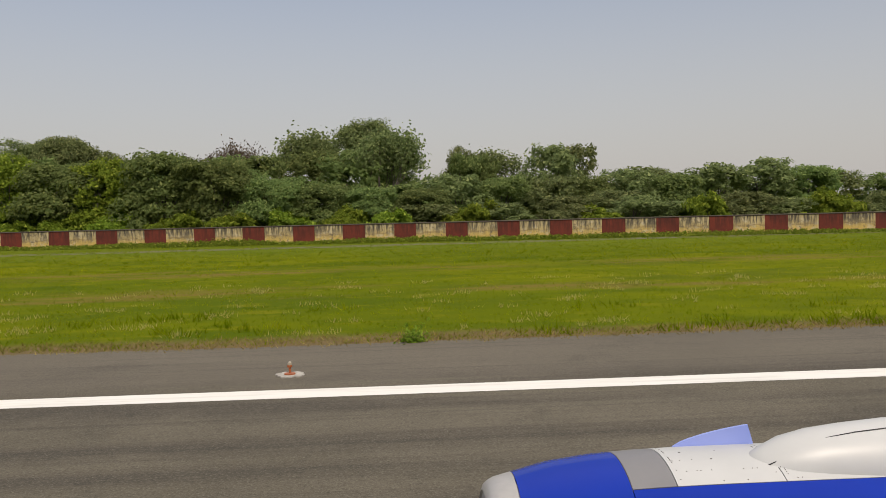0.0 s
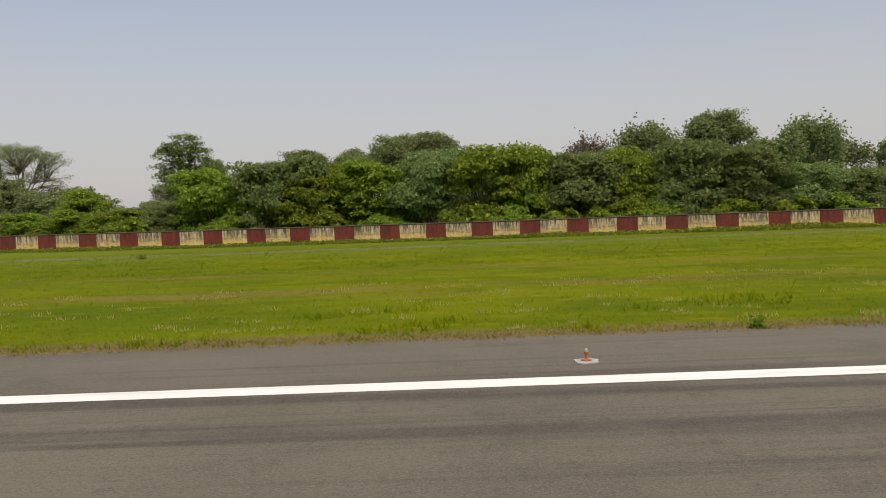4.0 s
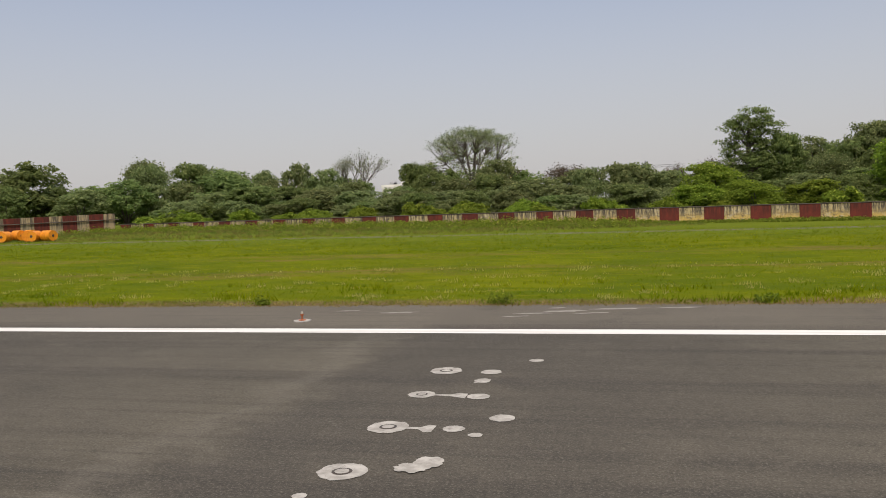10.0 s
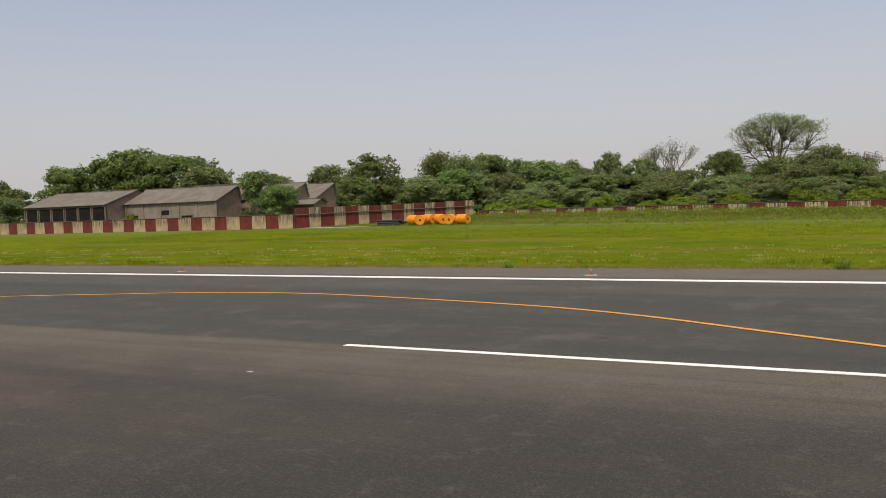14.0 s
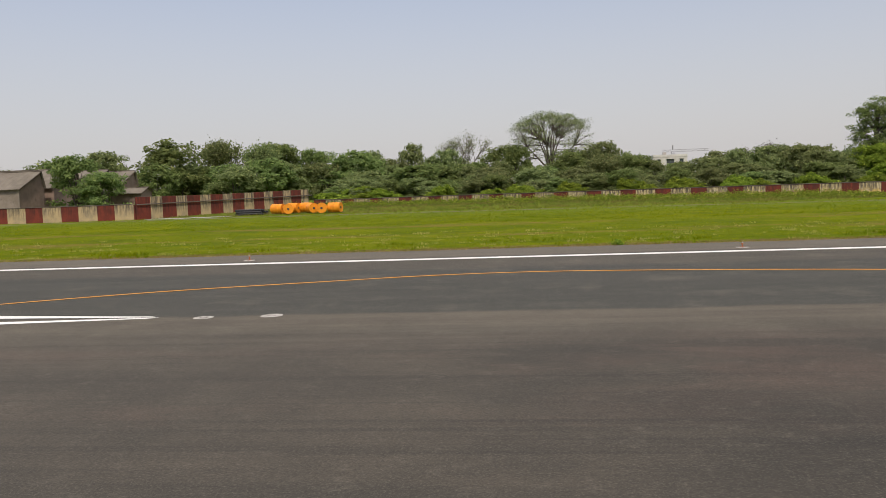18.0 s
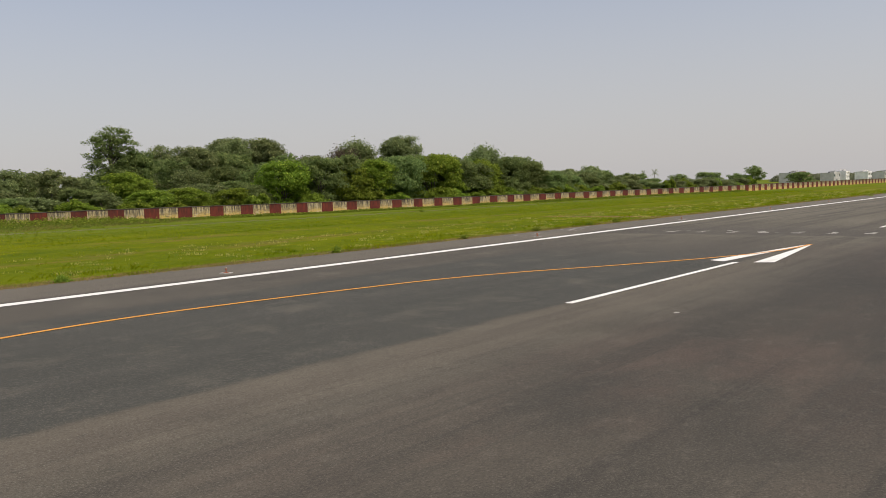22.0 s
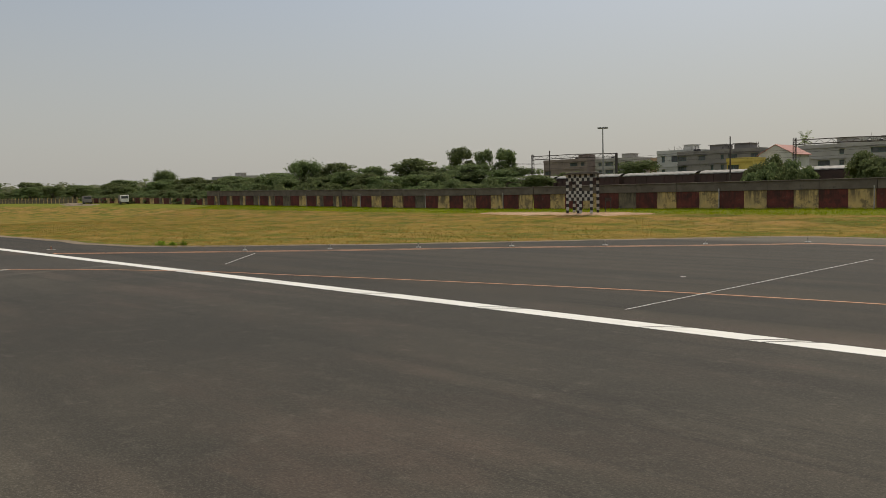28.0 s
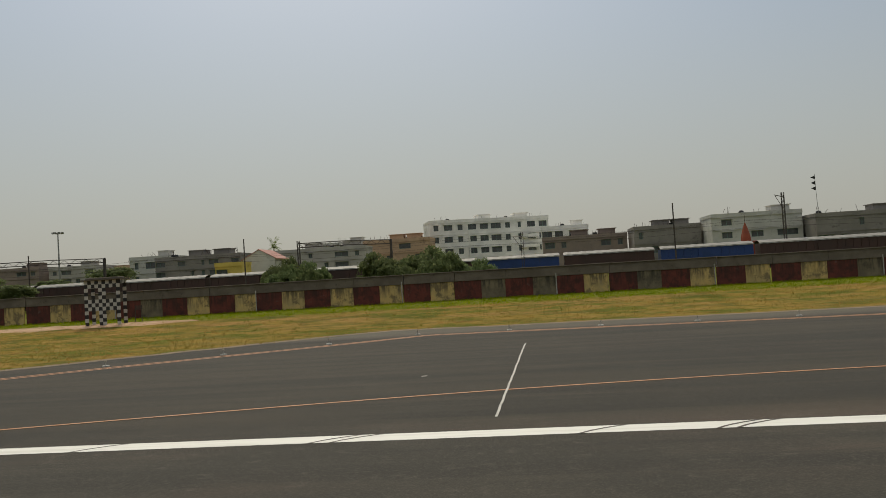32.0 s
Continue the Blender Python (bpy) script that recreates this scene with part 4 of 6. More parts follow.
def dome_tree(kind, seed, height, radius, leaf):
    """A short bole, limbs that fan out to a broad dome, thin sprays of leaves on it."""
    q = random.Random(seed)
    bm = bmesh.new()
    tube(bm, [(0, 0, -0.4), (0.1, 0, height * 0.16), (0, 0, height * 0.34)], [0.85, 0.7, 0.62], 9)
    ends = []
    for k in range(230):
        # a flattish top, steep ragged sides, and tiers that hang below the widest level
        e = (k + 0.5) / 230
        a = k * 2.39996
        if e < 0.58:
            zz = q.uniform(0.4, 0.9)
            rr = q.uniform(0.55, 1.06) * (0.8 + 0.24 * math.sin((zz - 0.36) / 0.54 * 2.8))
        else:
            rr = ((e - 0.58) / 0.42) ** 0.5 * q.uniform(0.8, 1.0)
            zz = 0.99 - 0.2 * rr ** 2.4 - q.uniform(0, 0.09)
        ends.append(Vector((math.cos(a) * radius * rr, math.sin(a) * radius * rr, height * zz)))
    limbs = []
    for k in range(11):
        a = 2 * math.pi * k / 11 + q.uniform(-0.2, 0.2)
        f = (0.75, 0.45, 0.2)[k % 3]
        tip = Vector((math.cos(a) * radius * f * 0.8, math.sin(a) * radius * f * 0.8, height * (0.5 + 0.32 * (1 - f))))
        foot = Vector((0, 0, height * q.uniform(0.27, 0.35)))
        path = [foot + (tip - foot) * t + Vector((q.uniform(-0.3, 0.3), q.uniform(-0.3, 0.3), 0.9 * math.sin(t * 3.1) * (1 - f))) for t in (0, 0.25, 0.5, 0.75, 1)]
        tube(bm, path, [0.36, 0.3, 0.24, 0.18, 0.13], 6, cap=False)
        limbs += path[2:]
    for p in ends:
        s = min(limbs, key=lambda l: (l - p).length + 3 * max(0.0, l.z - p.z))
        mid = s + (p - s) * 0.5 + Vector((q.uniform(-0.5, 0.5), q.uniform(-0.5, 0.5), q.uniform(0, 0.6)))
        tube(bm, [s, mid, p], [0.15, 0.1, 0.04], 4, cap=False)
        for j in range(4):
            t = p + Vector((q.uniform(-1.5, 1.5), q.uniform(-1.5, 1.5), q.uniform(-0.8, 0.5)))
            tube(bm, [mid + (p - mid) * 0.5, t], [0.045, 0.015], 3, cap=False)
    rs = np.random.RandomState(seed)
    tp = np.array([tuple(p) for p in ends])
    c = np.repeat(tp, 75, 0) + np.clip(rs.normal(size=(len(tp) * 75, 3)), -1.7, 1.7) * np.array([1.1, 1.1, 0.5])
    v, f = quads(c, rs.normal(size=c.shape) + np.array([0, 0, 0.6]), 0.34, 0.6, seed)
    proto(kind, height, radius, bm, leaf_mesh("crown", v, f, leaf), BARK)


for s in range(3):
    blob_tree("front%d" % s, 21 + s, 11, 6.2, 13000, 0.5, LEAF_LIGHT, 0.08, 16, 0.95, 50, 0.4, 0.16, 4)
    blob_tree("frontd%d" % s, 81 + s, 11, 6.0, 12000, 0.5, LEAF_DARK, 0.08, 15, 0.95, 50, 0.42, 0.12, 4)
for s in range(2):
    blob_tree("leafy%d" % s, 31 + s, 11, 5.5, 4600, 0.66, LEAF_DULL, 0.1, 13, 0.9, 45, 0.55)
    blob_tree("dark%d" % s, 41 + s, 14, 6.5, 5200, 0.74, LEAF_DARK, 0.1, 14, 1.0, 45, 0.6)
for s in range(2):
    blob_tree("tall%d" % s, 91 + s, 20, 8.0, 20000, 0.6, LEAF_DULL, 0.08, 20, 1.25, 55, 0.55)
blob_tree("bush0", 51, 4, 4.5, 5000, 0.5, LEAF_LIGHT, 0.05, 9, 0.6, 50)
blob_tree("shrub0", 52, 4, 4.5, 5000, 0.5, LEAF_DARK, 0.05, 9, 0.6, 50)
dome_tree("umbrella0", 61, 26, 13.0, LEAF_DULL)
limb_tree("bare0", 62, 18, 7.5, LEAF_DULL, 7, 0.3, 4, 0.25, 0.6, 0.45, 0.55, 3, BARK, 0.92)
limb_tree("open0", 63, 18, 7, LEAF_DULL, 22, 0.6, 4, 0.25, 0.6, 0.35, 0.9)
limb_tree("brown0", 64, 15, 7, LEAF_BROWN, 3, 0.45, 5, 0.15, 0.6, 0.4, 0.6, 3, None, 0.9)
# the tall lone tree with tiers of foliage
bm = bmesh.new()
tube(bm, [(0, 0, -0.4), (0.2, 0, 7), (-0.3, 0, 13), (0, 0, 18.5)], [0.55, 0.45, 0.32, 0.1], 8)
tiers = [(0.6, 0, 18.2, 3.0, 2.3), (0.2, 0, 15.6, 2.6, 1.7), (2.2, 0, 9.0, 3.6, 2.4), (4.4, 0, 5.0, 3.4, 2.4), (-0.6, 0, 4.6, 3.6, 2.4), (-2.6, 0.3, 16.0, 2.3, 1.5), (2.8, -0.4, 16.2, 2.6, 1.6), (-3.4, 0, 13.2, 2.0, 1.5), (-0.4, 1, 14.2, 2.2, 1.4)]
tiers += [(3.6, 0.4, 12.4, 3.4, 1.9), (6.0, 0, 10.6, 2.6, 1.9), (1.2, -0.8, 10.4, 3.0, 1.8), (-3.0, 0.4, 9.6, 2.2, 1.6), (0.5, 0.6, 7.2, 3.8, 2.4), (5.2, 0, 7.4, 3.0, 2.2), (-2.6, -0.5, 6.2, 2.6, 2.0), (0, 0, 16.5, 2.6, 2.2), (0.4, 0, 12.4, 3.0, 2.2), (1.0, 0, 9.5, 3.6, 2.4), (-1.5, 0.2, 17.0, 2.3, 1.7), (1.9, 0, 14.4, 2.7, 1.9), (-1.9, 0.3, 11.6, 2.7, 1.9), (4.0, -0.3, 9.0, 3.0, 2.2)]
for x, y, z, r, rz in tiers:
    tube(bm, [(0, 0, z * 0.78), (x * 0.5, y * 0.5, z * 0.9), (x, y, z)], [0.22, 0.15, 0.05], 5, cap=False)
c, nn = crown(tiers, 25000, 0.5, 71, 0.7, 0.6, 0.12)
v, f = quads(c, nn, 0.4, 0.55, 71)
proto("layered0", 20.3, 6.5, bm, leaf_mesh("crown", v, f, LEAF_DARK), BARK)
# palm
bm = bmesh.new()
tube(bm, [(0, 0, -0.3), (0.15, 0, 4), (0.1, 0.1, 8)], [0.22, 0.17, 0.15], 8)
pv, pf = [], []
q = random.Random(5)
for k in range(22):
    a, e = q.uniform(0, 6.28), q.uniform(-0.2, 1.2)
    p, d = Vector((0.1, 0.1, 8)), Vector((math.cos(a) * math.cos(e), math.sin(a) * math.cos(e), math.sin(e)))
    for j in range(9):
        sd = d.cross(Vector((0, 0, 1))).normalized()
        for s in (1, -1):
            i = len(pv)
            ln = 0.75 * (1 - 0.07 * j)
            pv += [p, p + d * 0.14, p + sd * s * ln + d * 0.4 - Vector((0, 0, 0.18))]
            pf.append((i, i + 1, i + 2))
        p = p + d * 0.3
        d = (d - Vector((0, 0, 0.12))).normalized()
proto("palm0", 9, 2.6, bm, leaf_mesh("crown", np.array(pv), np.array(pf), LEAF_DULL), BARK_PALE)

LABELS = {
    "front": ("broad leafy tree with drooping light green leaves", "trees behind the north wall"),
    "frontd": ("dense dark green leafy tree behind the wall", "trees behind the north wall"),
    "leafy": ("rounded dull green broadleaf tree", "trees round the airfield"),
    "dark": ("dense dark green broadleaf tree", "trees round the airfield"),
    "tall": ("tall broad tree with dense mid-green foliage", "trees behind the north wall"),
    "bush": ("low light green bush", "trees round the airfield"),
    "shrub": ("low dark green shrub behind the long wall", "shrubs along the railway"),
    "umbrella": ("wide spreading tree with pale forking limbs and thin foliage", ""),
    "bare": ("half-bare tree with pale twiggy limbs", ""),
    "open": ("airy tree with thin grey-green foliage", "trees round the airfield"),
    "brown": ("nearly leafless brownish tree", "trees round the airfield"),
    "layered": ("tall dark tree with tiers of drooping foliage", ""),
    "palm": ("slender palm with a ragged crown", "palms"),
}


HAZE_COPIES = {}


def tree(kind, x, y, top, radius):
    names = [k for k in PROTO if k.rstrip("0123456789") == kind]
    h, r, trunk, leaves = PROTO[names[int(abs(x * 7 + y * 3)) % len(names)]]
    g = gz(x, y)
    sz = (top - g) / h
    sr = max(0.55 * sz, min(1.9 * sz, radius / r))
    lab, grp = LABELS[kind]
    t = root("palm" if kind == "palm" else "bush" if kind in ("bush", "shrub") else "tree", pose(x, y, g - 0.05, 0, 0, (x * 37 + y * 11) % 360 if kind != "layered" else 0) @ Matrix.Diagonal((sr, sr, sz, 1)), lab, "bush" if kind in ("bush", "shrub") else "tree", grp)
    a = new("trunk", trunk)
    # trees beyond the south wall get a crown copy with haze in its colour
    if y < -90 and kind != "palm":
        if kind not in HAZE_COPIES:
            HAZE_COPIES[kind] = leaves.copy()
            HAZE_COPIES[kind].materials[0] = LEAF_SOUTH_HAZE
        leaves = HAZE_COPIES[kind]
    b = new("crown", leaves)
    a.parent = b.parent = t
    return t


ROW = random.Random(3)
x = 84.0
while x < 224:
    wy = np.interp(x, [-27, 60, 215, 300], [136, 120.1, 100.2, 89.5])
    crest = np.interp(x, (84, 104, 108, 113, 117, 126, 134, 141, 148, 160, 165, 169, 175, 182, 187, 192, 197, 201, 218, 226), (5.4, 5.2, 6.8, 10.4, 12.2, 11.3, 10.5, 11.1, 12.2, 12.0, 12.4, 10.6, 11.3, 11.9, 11.9, 10.4, 8.6, 7.2, 6.2, 5.6))
    tree("front" if ROW.random() < 0.72 and x < 198 else "frontd", x, wy + ROW.uniform(8.5, 10.5), crest + 0.7 + ROW.uniform(-0.3, 0.3), ROW.uniform(5.4, 6.6) * (1.0 if 112 < x < 192 else 0.8))
    if ROW.random() < 0.75:
        tree("bush", x + 3, wy + 4.5, ROW.uniform(3.6, 5.0), ROW.uniform(3.4, 4.6))
    x += ROW.uniform(6.2, 8.8)
for x in range(86, 228, 8):
    wy = np.interp(x, [60, 215, 300], [120.1, 100.2, 89.5])
    tree("dark", x + ROW.uniform(-2, 2), wy + ROW.uniform(20, 26), ROW.uniform(10.5, 11.8) if 112 < x < 192 else ROW.uniform(6.0, 8.0), ROW.uniform(5.2, 6.2))
FOREST = []
# behind the north wall, about the lone tree
FOREST += [
    ("layered", 96, 163, 21.2, 8), ("dark", 118, 150, 11.5, 6), ("brown", 46.5, 303, 18.3, 9), ("leafy", 73, 140, 10.4, 5), ("leafy", 80, 142, 8.9, 5.1),
    ("front", 88, 140, 9.8, 5.9), ("leafy", 103, 135, 7.3, 5.6), ("open", 108, 150, 10.5, 4.2), ("leafy", 50, 146, 6.9, 6.4), ("leafy", 62, 143, 7.2, 5.6),
    ("leafy", 55, 150, 8.7, 6.4), ("brown", 96, 240, 15, 6.5), ("leafy", 66, 230, 9.4, 5), ("leafy", 107, 230, 13, 6.5), ("brown", 84, 230, 13.3, 3.5),
]
# behind the north wall, east
FOREST += [
    ("dark", 129, 121, 12.8, 5.2), ("tall", 136.7, 175.5, 19.8, 7.4), ("tall", 140.5, 181, 20.8, 7), ("tall", 146.3, 174, 20.4, 7.2), ("tall", 152.5, 178, 18.2, 6.8), ("tall", 119.8, 168, 17.2, 6.4), ("tall", 127, 192, 19.2, 7.0), ("tall", 143, 186, 18.8, 7), ("tall", 151, 190, 18.2, 7), ("tall", 113, 186, 16.0, 6.5), ("tall", 160, 184, 16.6, 6.5), ("tall", 168, 178, 16.0, 6.5), ("brown", 168, 185, 17, 6),
    ("brown", 180, 176.5, 19.4, 6), ("tall", 208, 177.5, 23.0, 8.4), ("tall", 229, 178, 17.2, 4.5), ("open", 213, 145, 17.4, 6.5),
    ("dark", 226.5, 141, 13.2, 2.6), ("dark", 230.5, 142, 13.0, 2.2), ("leafy", 243, 150, 15.2, 6.5), ("open", 236, 178, 15.6, 7), ("leafy", 252, 178, 17.0, 6), ("leafy", 259, 143, 10.2, 7), ("leafy", 270, 140, 10.4, 7),
    ("leafy", 281, 146, 11.6, 6), ("leafy", 262, 112, 5, 5), ("leafy", 280, 108, 4.6, 5), ("leafy", 246, 112, 6, 5), ("dark", 102.2, 162.5, 16.0, 3.8),
]
# behind the north wall, east
FOREST += [
    ("dark", 160, 150, 13.5, 7), ("dark", 175, 150, 13.5, 7), ("dark", 190, 148, 14, 7), ("dark", 206, 145, 14.5, 7), ("open", 196, 188, 21.0, 8.5),
    ("palm", 206, 194, 19.4, 3.8), ("dark", 116, 168, 14.6, 6), ("dark", 130, 166, 15.8, 7), ("dark", 147, 164, 15.4, 7.5), ("dark", 160, 166, 13.6, 7),
    ("dark", 184, 160, 14.8, 7), ("dark", 198, 160, 15.6, 7.5), ("dark", 214, 162, 15.2, 7),
]
# far trees to the east
FOREST += [
    ("dark", 300, 128, 6, 6), ("leafy", 318, 122, 5.5, 6), ("dark", 340, 120, 6, 7), ("palm", 368, 166, 9.6, 2.3), ("palm", 370, 161, 10, 2.3),
    ("dark", 393, 160, 8.2, 11.9), ("dark", 398, 146, 8.7, 11.9), ("dark", 384, 127, 7.4, 5.6), ("dark", 368, 113, 10.3, 5.4), ("dark", 584, 159, 8, 14),
    ("dark", 560, 150, 8, 12), ("dark", 620, 165, 8.5, 14),
]
# behind the sheds
FOREST += [
    ("dark", -150, 146, 20.5, 9), ("dark", -118, 152, 17.2, 8), ("dark", -175, 150, 16, 9), ("leafy", -92, 150, 13.5, 7), ("dark", -134, 146, 21.5, 9),
    ("dark", -162, 140, 19.1, 8.3), ("dark", -142, 150, 23.1, 12.5), ("dark", -128, 152, 21, 11), ("leafy", -108, 140, 16, 9), ("dark", -62, 108, 12.3, 5.2),
    ("leafy", -96, 180, 17.4, 7.7), ("dark", -67, 160, 18, 9.7), ("dark", -67, 150, 12.2, 5.7), ("open", -79, 223, 21.2, 7.7), ("leafy", -174, 130, 10.8, 6.6),
    ("dark", -222, 160, 17.6, 5.9), ("dark", -200, 150, 14, 8), ("leafy", -105, 150, 12.3, 5.4),
]
# behind the tall wall
FOREST += [
    ("open", -56, 190, 17.4, 6.2), ("dark", -26, 175, 14.6, 8.5), ("leafy", -18, 190, 12.6, 4.3), ("leafy", -5, 190, 14.6, 5), ("bare", -1, 203, 20, 7.6),
    ("leafy", -22, 150, 7.3, 7), ("dark", -7, 155, 9.7, 8.3), ("leafy", -14.6, 193.8, 16.7, 3.4), ("dark", -56, 106, 9.3, 4.5), ("dark", -56, 165, 11.9, 8.2),
    ("dark", -46, 165, 13, 8), ("dark", -59, 215, 19.8, 8.2), ("dark", -47, 215, 17.4, 6.2), ("leafy", -34, 200, 14.6, 4.9), ("leafy", -28, 200, 15.4, 5.7),
    ("bush", -20, 147, 5.7, 8.7), ("leafy", -20, 165, 9, 8.2), ("leafy", -9, 165, 8.6, 6), ("dark", -4, 170, 9.8, 8.1),
]
# behind the bank
FOREST += [
    ("dark", 15.3, 205, 15.8, 4.6), ("dark", 28, 175, 11.8, 5.8), ("umbrella", 25, 234, 27.6, 12.6), ("leafy", 38, 205, 15.6, 6.7), ("leafy", 9, 150, 8.4, 6.3),
    ("leafy", 20, 148, 7.9, 6.1), ("leafy", 30, 150, 7.5, 6.7), ("leafy", 40, 146, 7.1, 6.5), ("brown", 36, 230, 14.8, 7.3), ("dark", 9, 240, 17.3, 8),
    ("leafy", 7, 160, 7.2, 7.5),
]
# trees south of the railway and the far end
FOREST += [
    ("dark", 444, -110, 13.9, 7.9), ("dark", 439, -128, 13.7, 12.7), ("dark", 414, -141, 11.5, 12.1), ("dark", 379, -150, 13.1, 6.2), ("palm", 376, -159, 13, 2.3),
    ("open", 354, -159, 16, 5.4), ("dark", 305, -146, 12.1, 8.2), ("dark", 415, -123, 11.3, 12), ("dark", 402, -159, 13.3, 11.9), ("dark", 330, -149, 11.9, 12.4),
]
# trees along the south wall
FOREST += [
    ("dark", 290, -155, 12.1, 8.2), ("dark", 269, -150, 11, 10.6), ("dark", 248, -148, 12, 8.9), ("open", 204, -129, 13.6, 5.7), ("leafy", 186, -128, 12.6, 6.1),
    ("leafy", 172, -126, 10.9, 6.4), ("leafy", 158, -131, 12.5, 7.6), ("dark", 210, -199, 19.2, 5.5), ("dark", 204, -204, 18.2, 3.6), ("dark", 199, -209, 18.4, 4.9),
    ("leafy", 146, -133, 10.6, 7.4), ("dark", 133, -140, 9.4, 6.6), ("dark", 230, -140, 11, 8), ("dark", 217, -142, 11, 7), ("dark", 130, -184, 11.1, 6.1),
    ("shrub", 65.5, -116, 8.4, 3.6), ("shrub", 61.5, -117, 7.6, 3.2), ("shrub", 50, -115, 8.2, 4.1), ("shrub", 45, -116, 8.6, 4.5), ("shrub", 40.5, -115, 7.6, 3.2),
]
# trees along the south wall
FOREST += [
    ("palm", 101, -219, 16.8, 2.7), ("leafy", -22, -219, 12.3, 6.4), ("open", -38, -189, 11.5, 3.1),
]
for x in range(228, 346, 8):
    FOREST.append(("dark" if x % 3 else "leafy", x + ROW.uniform(-2, 2), ROW.uniform(146, 160), ROW.uniform(8.8, 10.2) - (1.0 if x > 300 else 0), ROW.uniform(5.2, 6.6)))
for x in range(220, 318, 5):
    wy = np.interp(x, [215, 300, 340], [100.2, 89.5, 88.9])
    FOREST.append(("leafy" if x % 3 else "bush", x + ROW.uniform(-1.5, 1.5), wy + ROW.uniform(5, 9), ROW.uniform(4.2, 5.4), ROW.uniform(3.6, 4.4)))
for x in range(224, 262, 7):
    FOREST.append(("frontd" if x % 2 else "leafy", x, ROW.uniform(122, 130), ROW.uniform(8.0, 9.5), ROW.uniform(4.6, 5.6)))
for row in FOREST:
    tree(*row)
for x in range(-24, 84, 6):
    wy = np.interp(x, [-27, 60, 215], [136, 120.1, 100.2])
    tree("leafy" if x % 4 else "dark", x + ROW.uniform(-2, 2), wy + ROW.uniform(9, 14), ROW.uniform(5.0, 6.8), ROW.uniform(3.6, 4.8))
    tree("leafy" if ROW.random() < 0.7 else "dark", x + ROW.uniform(-2, 2), wy + ROW.uniform(36, 50), ROW.uniform(8.0, 11.5), ROW.uniform(3.8, 5.6))
for x in range(-18, 86, 9):
    tree("bush", x + ROW.uniform(-3, 3), np.interp(x, [-27, 60, 215], [136, 120.1, 100.2]) + ROW.uniform(4.5, 6.5), ROW.uniform(3.8, 5.0), ROW.uniform(3.4, 4.4))
for x in (-113, -107, -101, -92):
    tree("bush", x, 99.3 + (x + 45) * -0.0175, ROW.uniform(4.2, 4.7), 1.7)
for x in range(84, 130, 7):
    tree("leafy", x, ROW.uniform(180, 215), ROW.uniform(9.5, 12.5), ROW.uniform(5, 6.5))
for x in range(112, 250, 8):
    tree("leafy" if x % 3 else "dark", x + ROW.uniform(-3, 3), ROW.uniform(-119, -114), ROW.uniform(7.6, 9.6) - (1.5 if x < 130 else 0), ROW.uniform(4.2, 5.6))
for x in (-74, -67, -60, -53, -46, -39, -32, -25, -18, -11, -4, 3, 31, 38, 45):
    tree("dark" if x % 2 else "leafy", x + ROW.uniform(-2, 2), ROW.uniform(192, 212), ROW.uniform(10.8, 13.2), ROW.uniform(5, 6.5))
for x, y, t, r in ((64.5, -113, 7.2, 3.2), (61.5, -114, 6.6, 2.6), (48, -112, 7.2, 3.6), (42, -112, 7.6, 4.0), (36, -113, 6.4, 3.2)):
    tree("shrub", x, y, t, r)
for x in range(110, 262, 7):
    tree("shrub", x + ROW.uniform(-2, 2), ROW.uniform(-106, -102.5), ROW.uniform(5.6, 7.0), ROW.uniform(3.6, 4.6))
for x in range(106, 262, 7):
    tree("dark" if x % 2 else "leafy", x + ROW.uniform(-2, 2), ROW.uniform(-137, -130), ROW.uniform(8.2, 10.2) - (1.5 if x < 130 else 0), ROW.uniform(4.6, 5.8))
for x in range(262, 470, 9):
    tree("dark" if x % 2 else "leafy", x + ROW.uniform(-3, 3), ROW.uniform(-128, -104) - 0.05 * (x - 262), ROW.uniform(8.6, 10.4), ROW.uniform(6.0, 8.0))
    tree("dark", x + ROW.uniform(-3, 3), ROW.uniform(-185, -165), ROW.uniform(10.2, 11.8), ROW.uniform(6.5, 9.0))
for x in range(204, 290, 6):
    tree("shrub", x + ROW.uniform(-2, 2), ROW.uniform(-100.5, -99.5), ROW.uniform(5.6, 6.4), ROW.uniform(3.0, 4.0))
for x in range(-150, -30, 9):
    tree("leafy", x + ROW.uniform(-3, 3), ROW.uniform(150, 190), ROW.uniform(9, 12.5), ROW.uniform(5, 7))

# far woods along the horizon; the haze over them is in the leaf colour
fc, fn = [], []
FAR_SPOTS = []
for k in range(950):
    a = ROW.uniform(-0.42, 0.3)
    d = ROW.uniform(520 if a < -0.22 else 680, 1500)
    x, y = d * math.cos(a), d * math.sin(a)
    if abs(y) > 60 and (y < 0 or d > 960):
        FAR_SPOTS.append((x, y, ROW.uniform(9, 17), ROW.uniform(7.5, 11.5) if y < 0 else ROW.uniform(6.5, 10)))
FAR_SPOTS += [(2400 + ROW.uniform(-60, 60), (-60 + k * 2.2) * 3, 16, 9) for k in range(60)]
for x, y, r, h in FAR_SPOTS:
    m = 150
    p = nrs.normal(size=(m, 3))
    p /= np.linalg.norm(p, axis=1)[:, None]
    p[:, 2] = np.abs(p[:, 2])
    fc.append(p * np.array([r, r, h]) * nrs.uniform(0.72, 1, (m, 1)) + np.array([x, y, gz(x, y)]))
    fn.append(p + np.array([0, 0, 0.3]))
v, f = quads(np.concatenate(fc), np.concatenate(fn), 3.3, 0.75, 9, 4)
tagged(new("far_woods", leaf_mesh("far_woods", v, f, LEAF_FAR_HAZE)), "distant belt of dark green trees on the horizon", "trees", kind="stuff")


